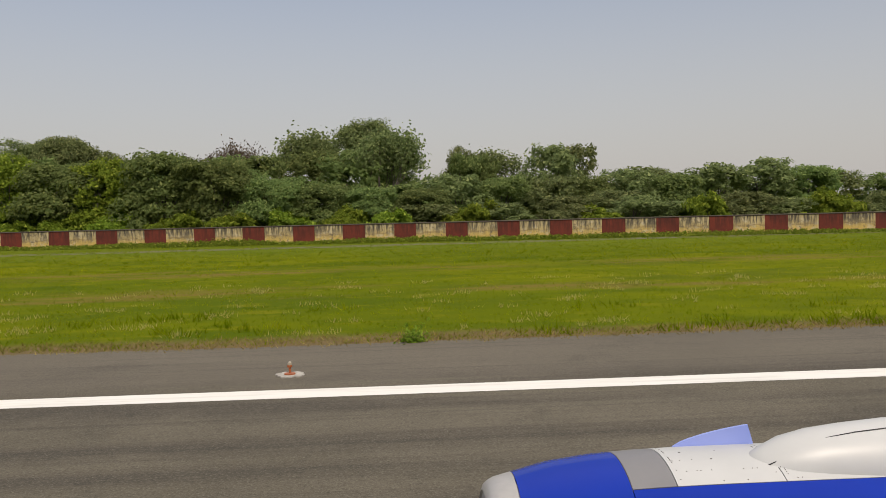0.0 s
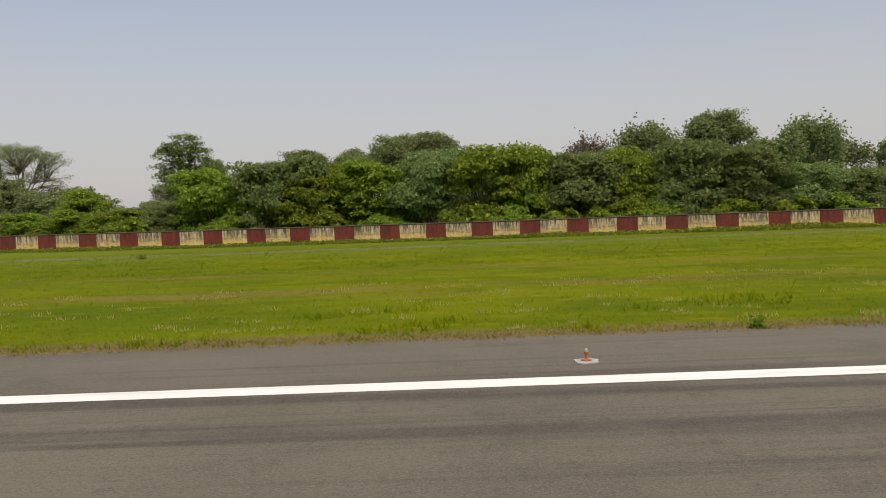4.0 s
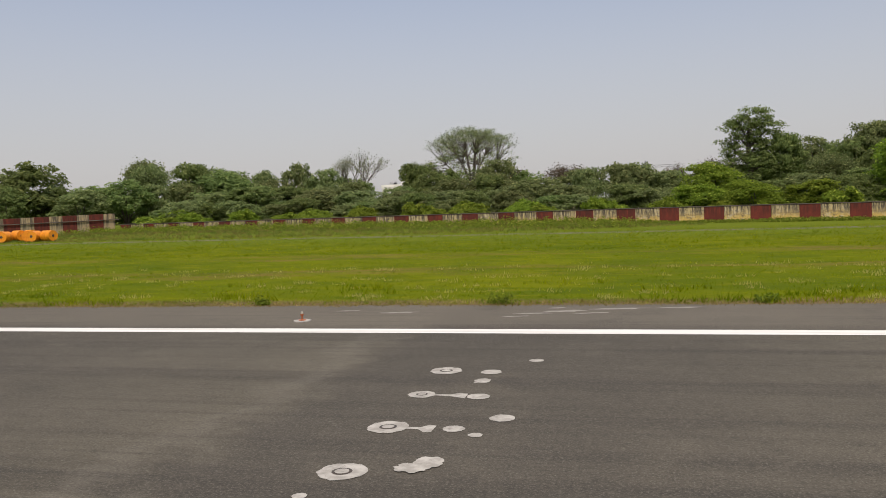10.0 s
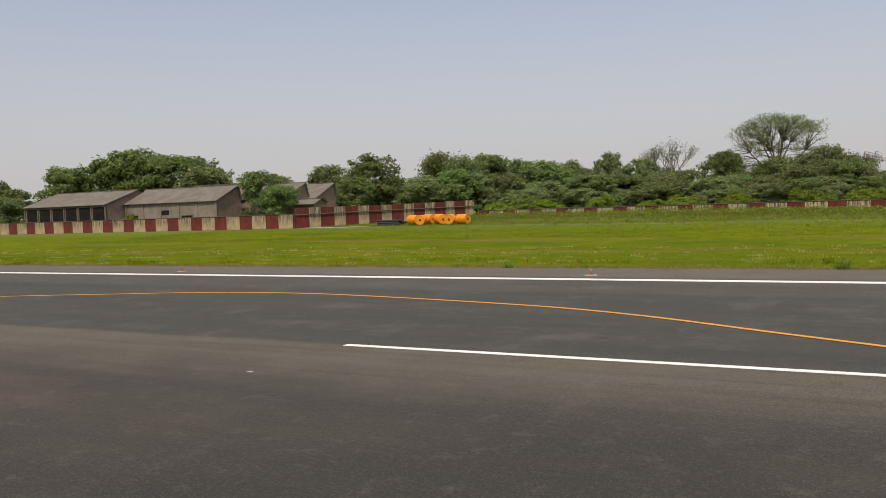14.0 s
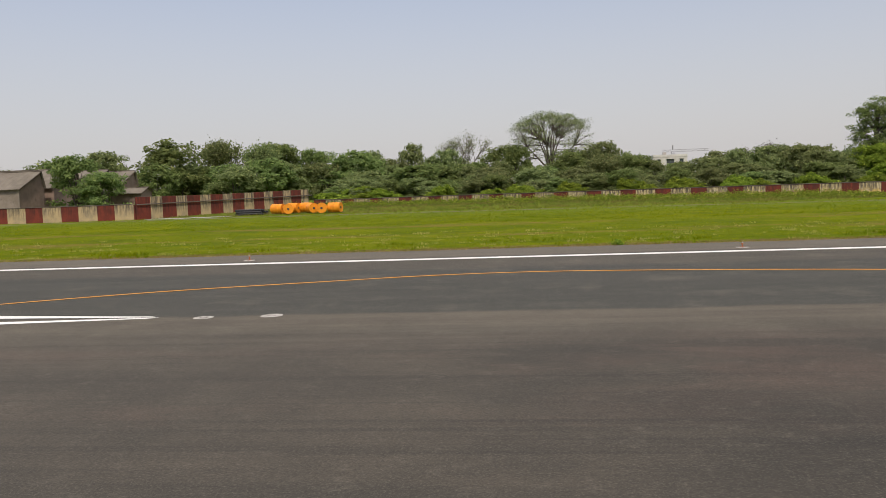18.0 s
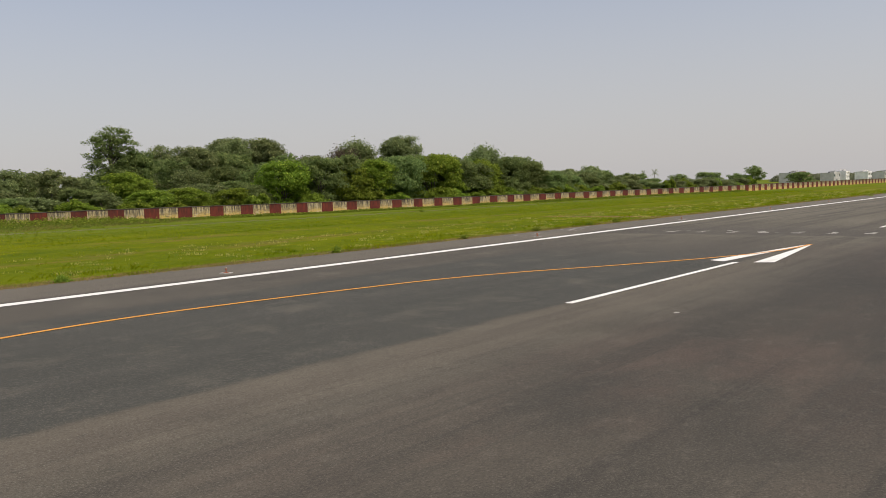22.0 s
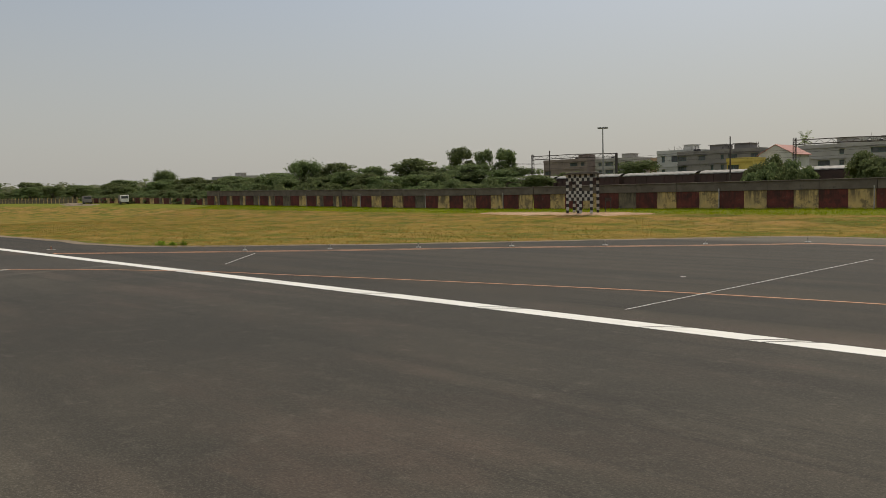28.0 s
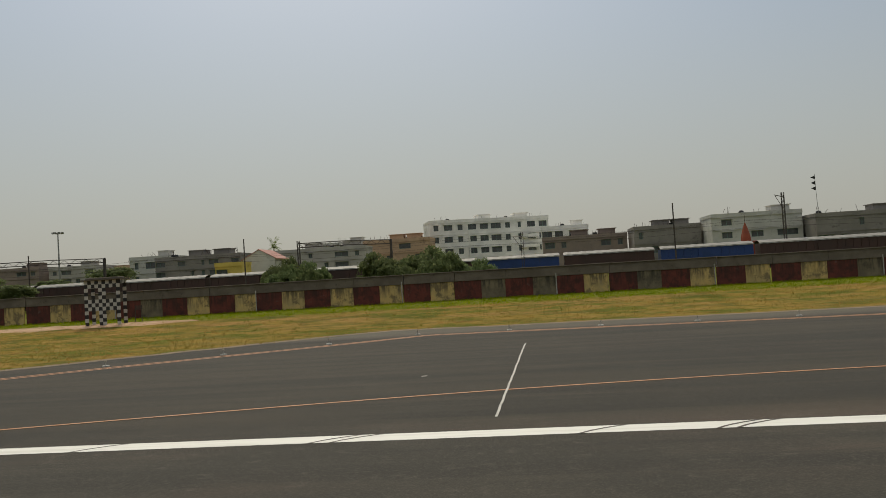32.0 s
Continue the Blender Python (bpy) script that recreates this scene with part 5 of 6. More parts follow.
# ---------- grass ----------
def tufts(n, xa, xb, ya, yb, hmin, hmax, lean, seed, blades=4, power=1.0, keep=None):
    q = np.random.RandomState(seed)
    x = q.uniform(xa, xb, n)
    y = ya + (yb - ya) * q.uniform(0, 1, n) ** power
    if keep is not None:
        ok = np.array([keep(a, b) for a, b in zip(x, y)])
        x, y = x[ok], y[ok]
        n = len(x)
    z = np.array([gz(a, b) for a, b in zip(x, y)]) - 0.03
    base = np.repeat(np.stack([x, y, z], 1), blades, 0) + q.normal(size=(n * blades, 3)) * np.array([0.14, 0.14, 0.0])
    h = q.uniform(hmin, hmax, n * blades)
    a = q.uniform(0, 6.283, n * blades)
    w = np.stack([np.cos(a), np.sin(a), 0 * a], 1) * (0.02 + 0.045 * h)[:, None]
    top = base + np.stack([q.normal(size=n * blades) * lean * h, q.normal(size=n * blades) * lean * h, h], 1)
    v = np.stack([base - w, base + w, top], 1).reshape(-1, 3)
    return v, np.arange(3 * n * blades).reshape(-1, 3)


def meadow(name, label, material, *args, **kw):
    v, f = tufts(*args, **kw)
    tagged(new(name, leaf_mesh(name, v, f, material)), label, "grass", kind="stuff")


def clumpy(scale, cut, seed):
    return lambda a, b: noise.noise((a * scale, b * scale * 1.6, seed)) > cut


meadow("grass_tufts", "long bright green grass beside the runway", BLADE, 52000, -70, 275, 29.2, 66, 0.04, 0.15, 0.9, 1, 4, 1.6, lambda a, b: ((a - 101.2) / 2.4) ** 2 + ((b - 37) / 11.5) ** 2 + 1.6 * noise.noise((a * 0.5, b * 0.5, 7)) > 0.8)
meadow("seeding_grass", "pale seeding grass stalks in drifts", BLADE_DRY, 60000, -70, 275, 30.5, 50, 0.1, 0.26, 0.45, 2, 3, 1.3, clumpy(0.45, 0.34, 2.0))
meadow("verge_grass", "dry brown grass fringe along the paving", BLADE_VERGE, 11000, -120, 275, 28.6, 30.5, 0.05, 0.2, 0.9, 3, 4, 1.4)
meadow("tall_weeds", "taller green weeds in clumps along the verge", BLADE, 9000, -70, 275, 29.2, 38, 0.15, 0.42, 0.5, 4, 5, 1.2, clumpy(0.2, 0.24, 5.0))
meadow("far_grass", "duller far grass before the north wall", BLADE, 26000, -60, 290, 62, 99, 0.06, 0.24, 0.7, 21, 4, 1.0)
meadow("bank_weeds", "rank reddish and green grass on the bank below the wall", BLADE_BANK, 12000, -42, 84, 95, 134, 0.15, 0.5, 0.5, 22, 4, 1.0, keep=lambda a, b: b < np.interp(a, [-45, -27, 60, 84], [97, 135, 119.6, 116.5]) - 0.4 and b > 96 + max(0.0, a - 50) * 0.3)
wx = nrs.uniform(-30, 290, 9000)
wl = np.interp(wx, [-27, 60, 215, 300], [136, 120.1, 100.2, 89.5])
deep = np.where(wx < 75, 16, 3.0)
wy = wl - 0.3 - deep * nrs.uniform(0, 1, len(wx)) ** 1.3
hh = np.where(wx < 75, 1.0, 0.55) * nrs.uniform(0.5, 1.1, len(wx)) * (0.6 + 0.8 * np.array([max(0.0, 0.4 + noise.noise((a * 0.12, b * 0.2, 1))) for a, b in zip(wx, wy)]))
base = np.repeat(np.stack([wx, wy, np.array([gz(a, b) for a, b in zip(wx, wy)])], 1), 6, 0)
hr = np.repeat(hh, 6)
cc = base + nrs.normal(size=base.shape) * np.array([0.35, 0.35, 0.0]) + np.stack([0 * hr, 0 * hr, hr * nrs.uniform(0.1, 1, len(hr))], 1)
v, f = quads(cc, nrs.normal(size=cc.shape) + np.array([0, -0.6, 0.4]), 0.34, 0.45, 12)
tagged(new("wall_weeds", leaf_mesh("wall_weeds", v, f, LEAF_LIGHT)), "rank leafy green weeds along the foot of the wall", "weeds", kind="stuff")
meadow("mown_grass", "short straw-coloured mown grass", BLADE_HAY, 42000, -60, 190, -88, -32, 0.05, 0.22, 0.8, 7, 4, 1.0, keep=lambda a, b: b < -66.5 + max(0.0, (a - 40.5)) * 0.86 and b < -31.5)
meadow("bank_grass", "greener grass before the south wall", BLADE, 15000, -60, 190, -97, -86.5, 0.08, 0.3, 0.6, 8, 4, 1.0)


def weed(x, y, r, h, seed, label="leafy green weed clump growing from the paving edge"):
    q = np.random.RandomState(seed)
    m = 260
    p = q.normal(size=(m, 3)) * np.array([r * 0.5, r * 0.35, 0])
    p[:, 2] = np.abs(q.normal(size=m)) * h * 0.5
    v, f = quads(p, q.normal(size=(m, 3)) + np.array([0, -0.4, 0.5]), 0.16, 0.5, seed)
    ob = new("weed", leaf_mesh("weed", v, f, LEAF_LIGHT))
    ob.location = (x, y, gz(x, y) if y > 29 or y < -66 else 0.0)
    tagged(ob, label, "weed", "weeds along the paving", "stuff")


for i, (x, y, r, h) in enumerate(((192.7, 26.6, 1.0, 0.4), (215.9, 28.8, 0.6, 0.7), (160.0, 29.0, 0.4, 0.5), (70.2, 29.2, 0.8, 0.6), (86.6, 29.3, 0.7, 0.6), (59.0, 29.2, 0.6, 0.5), (86.4, -32.9, 0.8, 0.5), (84.4, -34.2, 0.5, 0.5), (85.4, -33.6, 0.5, 0.4), (116.8, 86.4, 0.7, 0.9), (81.0, 29.4, 0.6, 0.5), (44.0, 29.2, 0.6, 0.6), (24.0, 29.2, 0.6, 0.5))):
    weed(x, y, r * 0.75, h * 0.7, 200 + i)


# ---------- sheds ----------
TIN = plain("weathered_roof_sheet", (0.125, 0.108, 0.084), (0.17, 0.148, 0.118), 0.4, 0.85, c3=(0.1, 0.08, 0.06), kind="pos", bump=0.3)
SHED_WALL = plain("sooty_brick_plaster", (0.2, 0.145, 0.115), (0.26, 0.19, 0.15), 0.5, 0.9, c3=(0.12, 0.095, 0.078), kind="pos")
# near-black colour that stands for the shade inside the sheds
VOID_SHADE = plain("painted_interior_shade", (0.018, 0.016, 0.014), (0.026, 0.023, 0.02), 1.0, 0.95, spec=0.0, bump=0)
SHED_DARK = plain("sooty_plaster", (0.12, 0.095, 0.078), (0.16, 0.13, 0.105), 0.5, 0.9, c3=(0.08, 0.065, 0.055), kind="pos")
SHED_PALE = plain("stained_pale_plaster", (0.25, 0.215, 0.17), (0.18, 0.15, 0.115), 0.4, 0.9, c3=(0.09, 0.075, 0.06), kind="pos")


def shed(x0, x1, y0, y1, eave, ridge, wall, label, bays, openings, back=0.5):
    g = gz((x0 + x1) / 2, y0)
    w, d, ym = x1 - x0, y1 - y0, (y1 - y0) * back
    s = root("shed", pose(x0, y0, g), label, "shed", "sheds behind the wall")
    e, r = eave - g, ridge - g
    for xx in (0.0, w):
        bm = bmesh.new()
        vs = [bm.verts.new((xx, yy, zz)) for yy, zz in ((0, 0), (d, 0), (d, e), (ym, r - 0.1), (0, e))]
        bm.faces.new(vs if xx else vs[::-1])
        bm.normal_update()
        bmesh.ops.solidify(bm, geom=bm.faces[:], thickness=0.25)
        part("gable", bm, SHED_WALL, s)
    part("front_wall", boxes((0.0, -0.12, 0, w, 0.12, e)), wall, s)
    part("back_wall", boxes((0.0, d - 0.12, 0, w, d + 0.12, e)), SHED_WALL, s)
    for side in (0, 1):
        ya, yb = (-0.7, ym) if side == 0 else (d, ym)
        ea = e - 0.7 * (r - e) / ym if side == 0 else e
        n = max(8, int(w / 0.55))
        vs, fs = [], []
        for k in range(n + 1):
            zz = 0.06 * (k % 2)
            xx = -0.5 + (w + 1.0) * k / n
            vs += [(xx, ya, ea + zz + 0.05), (xx, yb, r + zz + 0.05), (xx, ya, ea + zz - 0.05), (xx, yb, r + zz - 0.05)]
        for k in range(n):
            i = 4 * k
            fs += [(i, i + 4, i + 5, i + 1), (i + 2, i + 3, i + 7, i + 6), (i, i + 2, i + 6, i + 4)]
        part("roof_sheet", (vs, fs), TIN, s)
    part("ridge_cap", boxes((-0.5, ym - 0.25, r + 0.05, w + 0.5, ym + 0.25, r + 0.16)), TIN, s)
    for k in range(bays + 1):
        part("pillar", boxes((w * k / bays - 0.15, -0.3, 0, w * k / bays + 0.15, -0.12, e)), wall, s)
    for a, b, z0, z1 in openings:
        # a dark sheet on the wall face paints the shade of each opening
        part("opening", boxes((a, -0.16, z0, b, -0.122, z1)), VOID_SHADE, s, "dark unglazed opening")
        part("lintel", boxes((a - 0.1, -0.22, z1, b + 0.1, -0.12, z1 + 0.18)), wall, s)
    return s


shed(-95.4, -69.8, 103.3, 110.5, 7.0, 9.9, SHED_PALE, "long saw-tooth shed with a weathered sheet roof and stained pale walls", 5, ((2, 3.4, 2, 3.3), (10, 12.5, 3.2, 4.2), (16, 19, 2.0, 3.0)), 0.86)
shed(-122, -96, 98.4, 115.6, 7.0, 9.9, SHED_DARK, "long dark open-fronted shed with a weathered sheet roof", 6, tuple((0.6 + 4.3 * k, 4.0 + 4.3 * k, 1.5, 5.4) for k in range(6)))
for yy in (113.6, 125.4, 137.0):
    shed(-92, -69.8, yy, yy + 8.6, 7.2, 10.6, SHED_WALL, "saw-tooth workshop bay with a brown end wall and sheet roof", 2, ((2, 4, 2, 4),), 0.86)
shed(-64, -52, 112, 116, 5.6, 6.4, SHED_WALL, "low lean-to shed with a pale sheet roof", 2, ((2, 4, 2, 4),))

# ---------- drums and pipes ----------
DRUM = plain("orange_drum_paint", (0.72, 0.27, 0.012), (0.62, 0.21, 0.012), 1.5, 0.5, c3=(0.38, 0.13, 0.03))
BLACK = plain("black_plastic_pipe", (0.02, 0.02, 0.022), (0.035, 0.035, 0.036), 2.0, 0.45)
drum = root("drum", pose(-13.3, 100.2, gz(-13, 100) + 0.85, 90, 0, 78), "large orange steel drum lying on its side", "drum", "orange drums by the wall")
part("shell", lathe([(0.76, -1.0), (0.8, -0.95), (0.8, -0.36), (0.85, -0.33), (0.85, -0.27), (0.8, -0.24), (0.8, 0.24), (0.85, 0.27), (0.85, 0.33), (0.8, 0.36), (0.8, 0.95), (0.76, 1.0)], 24), DRUM, drum)
for s in (-1, 1):
    bm = bmesh.new()
    tube(bm, [(0.79 * math.cos(a), 0.79 * math.sin(a), s * 1.0) for a in (2 * math.pi * k / 24 for k in range(25))], [0.045] * 25, 5, cap=False)
    part("rim", bm, DRUM, drum)
    part("hub_plate", lathe([(0.2, s * 1.0), (0.2, s * 1.04), (0.08, s * 1.06)], 12), DARK_STEEL, drum)
for x, y, a in ((-15.4, 99.7, 12), (-17.2, 100.3, 35), (-18.7, 102.4, 66), (-20.9, 99.6, 15), (-20.8, 102.3, 70), (-23.0, 100.8, 72)):
    copy_thing(drum, pose(x, y, gz(x, y) + 0.85, 90, 0, a))
pile = root("pipe_stack", pose(-27.7, 100.9, gz(-27.7, 100.9)), "stack of black pipes lying on the grass", "pipes")
for row, cnt in ((0, 6), (1, 5), (2, 3)):
    for k in range(cnt):
        bm = bmesh.new()
        yy = (k - cnt / 2) * 0.36
        off = 0.7 * rnd.uniform(-1, 1)
        tube(bm, [(-2.1 + off, yy, 0.17 + 0.31 * row), (2.1 + off, yy + 0.1, 0.17 + 0.31 * row)], [0.17, 0.17], 10)
        part("pipe", bm, BLACK, pile)
apron = [(-44, 96.5), (-38, 95.0), (-31, 96.6), (-29, 99.2), (-36, 98.8), (-43, 99.0)]
tagged(part("concrete_apron", ([(x, y, gz(x, y) + 0.06) for x, y in apron] + [(x, y, gz(x, y) - 0.3) for x, y in apron], [tuple(range(6)), (0, 6, 7, 1), (1, 7, 8, 2), (2, 8, 9, 3), (3, 9, 10, 4), (4, 10, 11, 5), (5, 11, 6, 0)]), PATCH), "pale cement slab on the grass by the tall wall", "slab", kind="structure")

# ---------- checkered stand ----------
BLACK_SQ = plain("black_board_paint", (0.02, 0.02, 0.022), (0.035, 0.033, 0.032), 3.0, 0.6)
WHITE_SQ = plain("white_board_paint", (0.5, 0.48, 0.44), (0.42, 0.4, 0.37), 3.0, 0.6, c3=(0.35, 0.33, 0.3))
hz = gz(78, -87.5)
hut = root("marker_stand", pose(77.4, -87.2, hz), "black and white checkered open stand with a flat roof", "stand")
cell = 0.43
rows = []
for j in range(12):
    if j in (11, 10):
        rows.append("1111111111" if j == 11 else "1111111111")
    elif j in (7, 8, 9):
        rows.append("1000110001")
    elif j in (4, 5, 6):
        rows.append("1111111111")
    else:
        rows.append("1000110001")
wsq = mesh_of(boxes((0, -0.06, 0, cell, 0.06, cell)), WHITE_SQ)
bsq = mesh_of(boxes((0, -0.06, 0, cell, 0.06, cell)), BLACK_SQ)
for face in range(4):
    m = Matrix.Diagonal((1, 0.35, 1, 1)) @ pose(0, 0, 0, 0, 0, 90 * face) @ pose(-2.15, -2.15 + 0.06 + 0.002 * face, 0)
    for j, row in enumerate(rows):
        for i, ch in enumerate(row):
            if ch == "1" and (face == 2 or (face == 0 and i in (0, 9)) or j == 11 and 0 < i < 9):
                share("square", wsq if (i + j) % 2 else bsq, hut, m @ pose(i * cell, 0, j * cell))
part("roof_slab", boxes((-2.4, -1.1, 12 * cell, 2.4, 1.1, 12 * cell + 0.14, 0.03)), COPING, hut)
part("roof_curb", boxes((-2.0, -0.7, 12 * cell + 0.14, 2.0, 0.7, 12 * cell + 0.34, 0.05)), GREY_BAND, hut)
part("floor_slab", boxes((-2.3, -1.0, -0.25, 2.3, 1.0, 0.0, 0.02)), CONCRETE, hut)
board = root("notice_board", pose(74.0, -88.2, gz(74, -88) + 1.55), "small dark slatted board on two posts", "board")
for k in range(4):
    part("slat", boxes((-0.45, -0.03, 0.12 * k, 0.45, 0.03, 0.12 * k + 0.09)), DARK_STEEL, board)
for s in (-0.4, 0.4):
    part("post", boxes((s - 0.03, 0.03, -1.7, s + 0.03, 0.09, 0.5)), DARK_STEEL, board)

ev, ef = [], []
for i in range(25):
    for j in range(5):
        x = 66 + i * 1.25
        wv = 1.6 + 0.9 * noise.noise((x * 0.3, 0, 4))
        y = -87.0 + (j - 2) * 0.85 * wv * (1 - (abs(i - 12) / 12.5) ** 3)
        ev.append((x, y, gz(x, y) + 0.1 * (0 < j < 4) * (0 < i < 24) - 0.06 * (j in (0, 4))))
for i in range(24):
    for j in range(4):
        ef.append((i * 5 + j, i * 5 + 5 + j, i * 5 + 6 + j, i * 5 + 1 + j))
tagged(part("earth_strip", (ev, ef), EARTH), "bare pinkish earth strip by the checkered stand", "earth", kind="structure")

# ---------- railway ----------
WAGON_BROWN = plain("dark_maroon_wagon_paint", (0.07, 0.038, 0.034), (0.055, 0.034, 0.03), 0.5, 0.6, c3=(0.045, 0.034, 0.03))
WAGON_BLUE = plain("blue_wagon_paint", (0.025, 0.055, 0.19), (0.022, 0.048, 0.15), 0.5, 0.5, c3=(0.035, 0.05, 0.12))
ROOF_PALE = plain("pale_sheet_roof", (0.29, 0.28, 0.265), (0.22, 0.21, 0.195), 0.8, 0.6, c3=(0.15, 0.14, 0.125))


def wagon(x0, x1, body, label):
    ln = x1 - x0
    w = root("wagon", pose(x0, -125, 2.55), label, "train wagon", "train on the embankment")
    part("body", boxes((0.2, -1.45, 1.0, ln - 0.2, 1.45, 3.75, 0.05)), body, w)
    n = int(ln / 1.1)
    for k in range(n + 1):
        xx = 0.25 + (ln - 0.5) * k / n
        part("rib", boxes((xx - 0.06, 1.45, 1.05, xx + 0.06, 1.53, 3.7)), body, w)
    vs, fs = [], []
    m = 2 * n
    for k in range(m + 1):
        xx = 0.1 + (ln - 0.2) * k / m
        zz = 0.05 * (k % 2)
        vs += [(xx, yy, 3.72 + zz + hh) for yy, hh in ((1.6, -0.06), (1.55, 0.12), (0.8, 0.4), (0.0, 0.5), (-0.8, 0.4), (-1.6, 0.0))]
    for k in range(m):
        for j in range(5):
            fs.append((6 * k + j, 6 * k + 6 + j, 6 * k + 7 + j, 6 * k + 1 + j))
    part("roof", (vs, fs), ROOF_PALE, w, "pale ribbed roof")
    part("door", boxes((ln / 2 - 1.2, 1.53, 1.1, ln / 2 + 1.2, 1.6, 3.5)), body, w)
    part("underframe", boxes((0.1, -1.2, 0.75, ln - 0.1, 1.2, 1.0)), DARK_STEEL, w)
    for xx in (2.0, 3.8, ln - 3.8, ln - 2.0):
        for yy in (-0.8, 0.8):
            bm = lathe([(0.45, -0.07), (0.45, 0.07), (0.2, 0.1)], 16)
            bmesh.ops.transform(bm, matrix=pose(xx, yy, 0.5, 90), verts=bm.verts)
            part("wheel", bm, DARK_STEEL, w)
    part("axle_frame", boxes((1.4, -0.95, 0.35, 4.4, 0.95, 0.75), (ln - 4.4, -0.95, 0.35, ln - 1.4, 0.95, 0.75)), DARK_STEEL, w)


for x0, x1, blue in ((-44, -24.5, 0), (-24, -4.8, 0), (-4.2, 9.6, 1), (10.2, 24.0, 0), (24.4, 36.4, 1), (37, 51, 0), (51.4, 65.6, 0), (66, 80.2, 0), (80.8, 95, 0), (95.6, 110, 0), (110.6, 124.6, 0)):
    wagon(x0, x1, WAGON_BLUE if blue else WAGON_BROWN, "blue goods wagon with a pale ribbed roof" if blue else "dark maroon goods wagon with a pale ribbed roof")
track = root("railway_track", pose(0, -125, 2.5), "railway track on the embankment", "track", kind="structure")
for s in (-0.8, 0.8):
    part("rail", boxes((-60, s - 0.04, 0.0, 180, s + 0.04, 0.13)), DARK_STEEL, track)


def mast(x, y, h, arm, label, span=None):
    g = gz(x, y)
    m = root("overhead_line_mast", pose(x, y, g - 0.3), label, "mast", "railway masts")
    for a, b in ((-0.18, -0.18), (0.18, -0.18), (0.18, 0.18), (-0.18, 0.18)):
        part("leg", boxes((a - 0.04, b - 0.04, 0, a + 0.04, b + 0.04, h + 0.3)), DARK_STEEL, m)
    for k in range(int(h / 0.8)):
        bm = bmesh.new()
        s = 1 if k % 2 else -1
        tube(bm, [(-0.18 * s, 0.18, 0.4 + k * 0.8), (0.18 * s, 0.18, 1.2 + k * 0.8)], [0.025, 0.025], 4)
        tube(bm, [(-0.18 * s, -0.18, 0.4 + k * 0.8), (0.18 * s, -0.18, 1.2 + k * 0.8)], [0.025, 0.025], 4)
        part("lacing", bm, DARK_STEEL, m)
    if arm:
        bm = bmesh.new()
        tube(bm, [(0, 0, h - 0.4), (arm[0], arm[1], h - 0.2)], [0.07, 0.05], 6)
        tube(bm, [(0, 0, h - 2.2), (arm[0] * 0.9, arm[1] * 0.9, h - 0.3)], [0.05, 0.04], 6)
        part("bracket", bm, DARK_STEEL, m)
    if span:
        dx, dy = span
        ln = math.hypot(dx, dy)
        for zz in (h - 0.1, h - 0.8):
            bm = bmesh.new()
            tube(bm, [(0, 0, zz), (dx * 0.5, dy * 0.5, zz + 0.15), (dx, dy, zz)], [0.08, 0.08, 0.08], 5)
            part("boom", bm, DARK_STEEL, m)
        for k in range(int(ln / 0.9)):
            f0, f1 = k * 0.9 / ln, (k + 1) * 0.9 / ln
            bm = bmesh.new()
            tube(bm, [(dx * f0, dy * f0, h - (0.8 if k % 2 else 0.1)), (dx * f1, dy * f1, h - (0.1 if k % 2 else 0.8))], [0.04, 0.04], 4)
            part("lacing", bm, DARK_STEEL, m)
        part("far_leg", boxes((dx - 0.2, dy - 0.2, 0, dx + 0.2, dy + 0.2, h)), DARK_STEEL, m)
    return m


mast(67.5, -131, 9.0, None, "steel railway portal with a lattice boom", (-14.5, -7))
mast(122.0, -131, 8.8, None, "steel railway portal with a lattice boom", (-16.0, -7))
mast(30.0, -121.5, 7.6, (1.5, -3.0), "steel lattice mast with a bracket for the overhead line")
mast(-10.5, -129.5, 11.5, (2.0, 2.5), "tall steel lattice mast beside the wagons")
for x, y, h in ((72.5, -119, 9.4), (108, -119, 9.0), (8.0, -119, 10.4)):
    p = root("pole", pose(x, y, gz(x, y) - 0.3), "thin dark utility pole", "pole", "utility poles")
    bm = bmesh.new()
    tube(bm, [(0, 0, 0), (0, 0, h)], [0.13, 0.09], 8)
    part("shaft", bm, DARK_STEEL, p)
    part("cap", lathe([(0.12, h), (0.1, h + 0.08), (0.02, h + 0.14)], 8), DARK_STEEL, p)
for k, (ya, za) in enumerate(((-124.6, 9.6), (-124.4, 8.5), (-129, 9.4))):
    pts = [(-50 + 5 * i, ya, 0.25 * math.cos(i * 0.7) + za) for i in range(48)]
    bm = tube(bmesh.new(), pts, [0.022] * 48, 4)
    tagged(part("overhead_wire", bm, DARK_STEEL), "thin overhead railway wire", "wire", "overhead wires", "structure")

floodlight = root("floodlight_mast", pose(169.4, -225, 2.3), "tall steel mast with a ring of floodlights", "mast")
bm = bmesh.new()
tube(bm, [(0, 0, 0), (0, 0, 22)], [0.35, 0.16], 10)
part("shaft", bm, STEEL, floodlight)
bm = bmesh.new()
tube(bm, [(1.1 * math.cos(a), 1.1 * math.sin(a), 21.6) for a in (2 * math.pi * k / 12 for k in range(13))], [0.06] * 13, 5, cap=False)
part("ring", bm, STEEL, floodlight)
for k in range(8):
    a = 2 * math.pi * k / 8
    lampk = part("lamp_head", boxes((1.1, -0.3, 21.5, 1.7, 0.3, 22.0, 0.04)), STEEL, floodlight)
    lampk.matrix_basis = pose(0, 0, 0, 0, 0, math.degrees(a))
bm = bmesh.new()
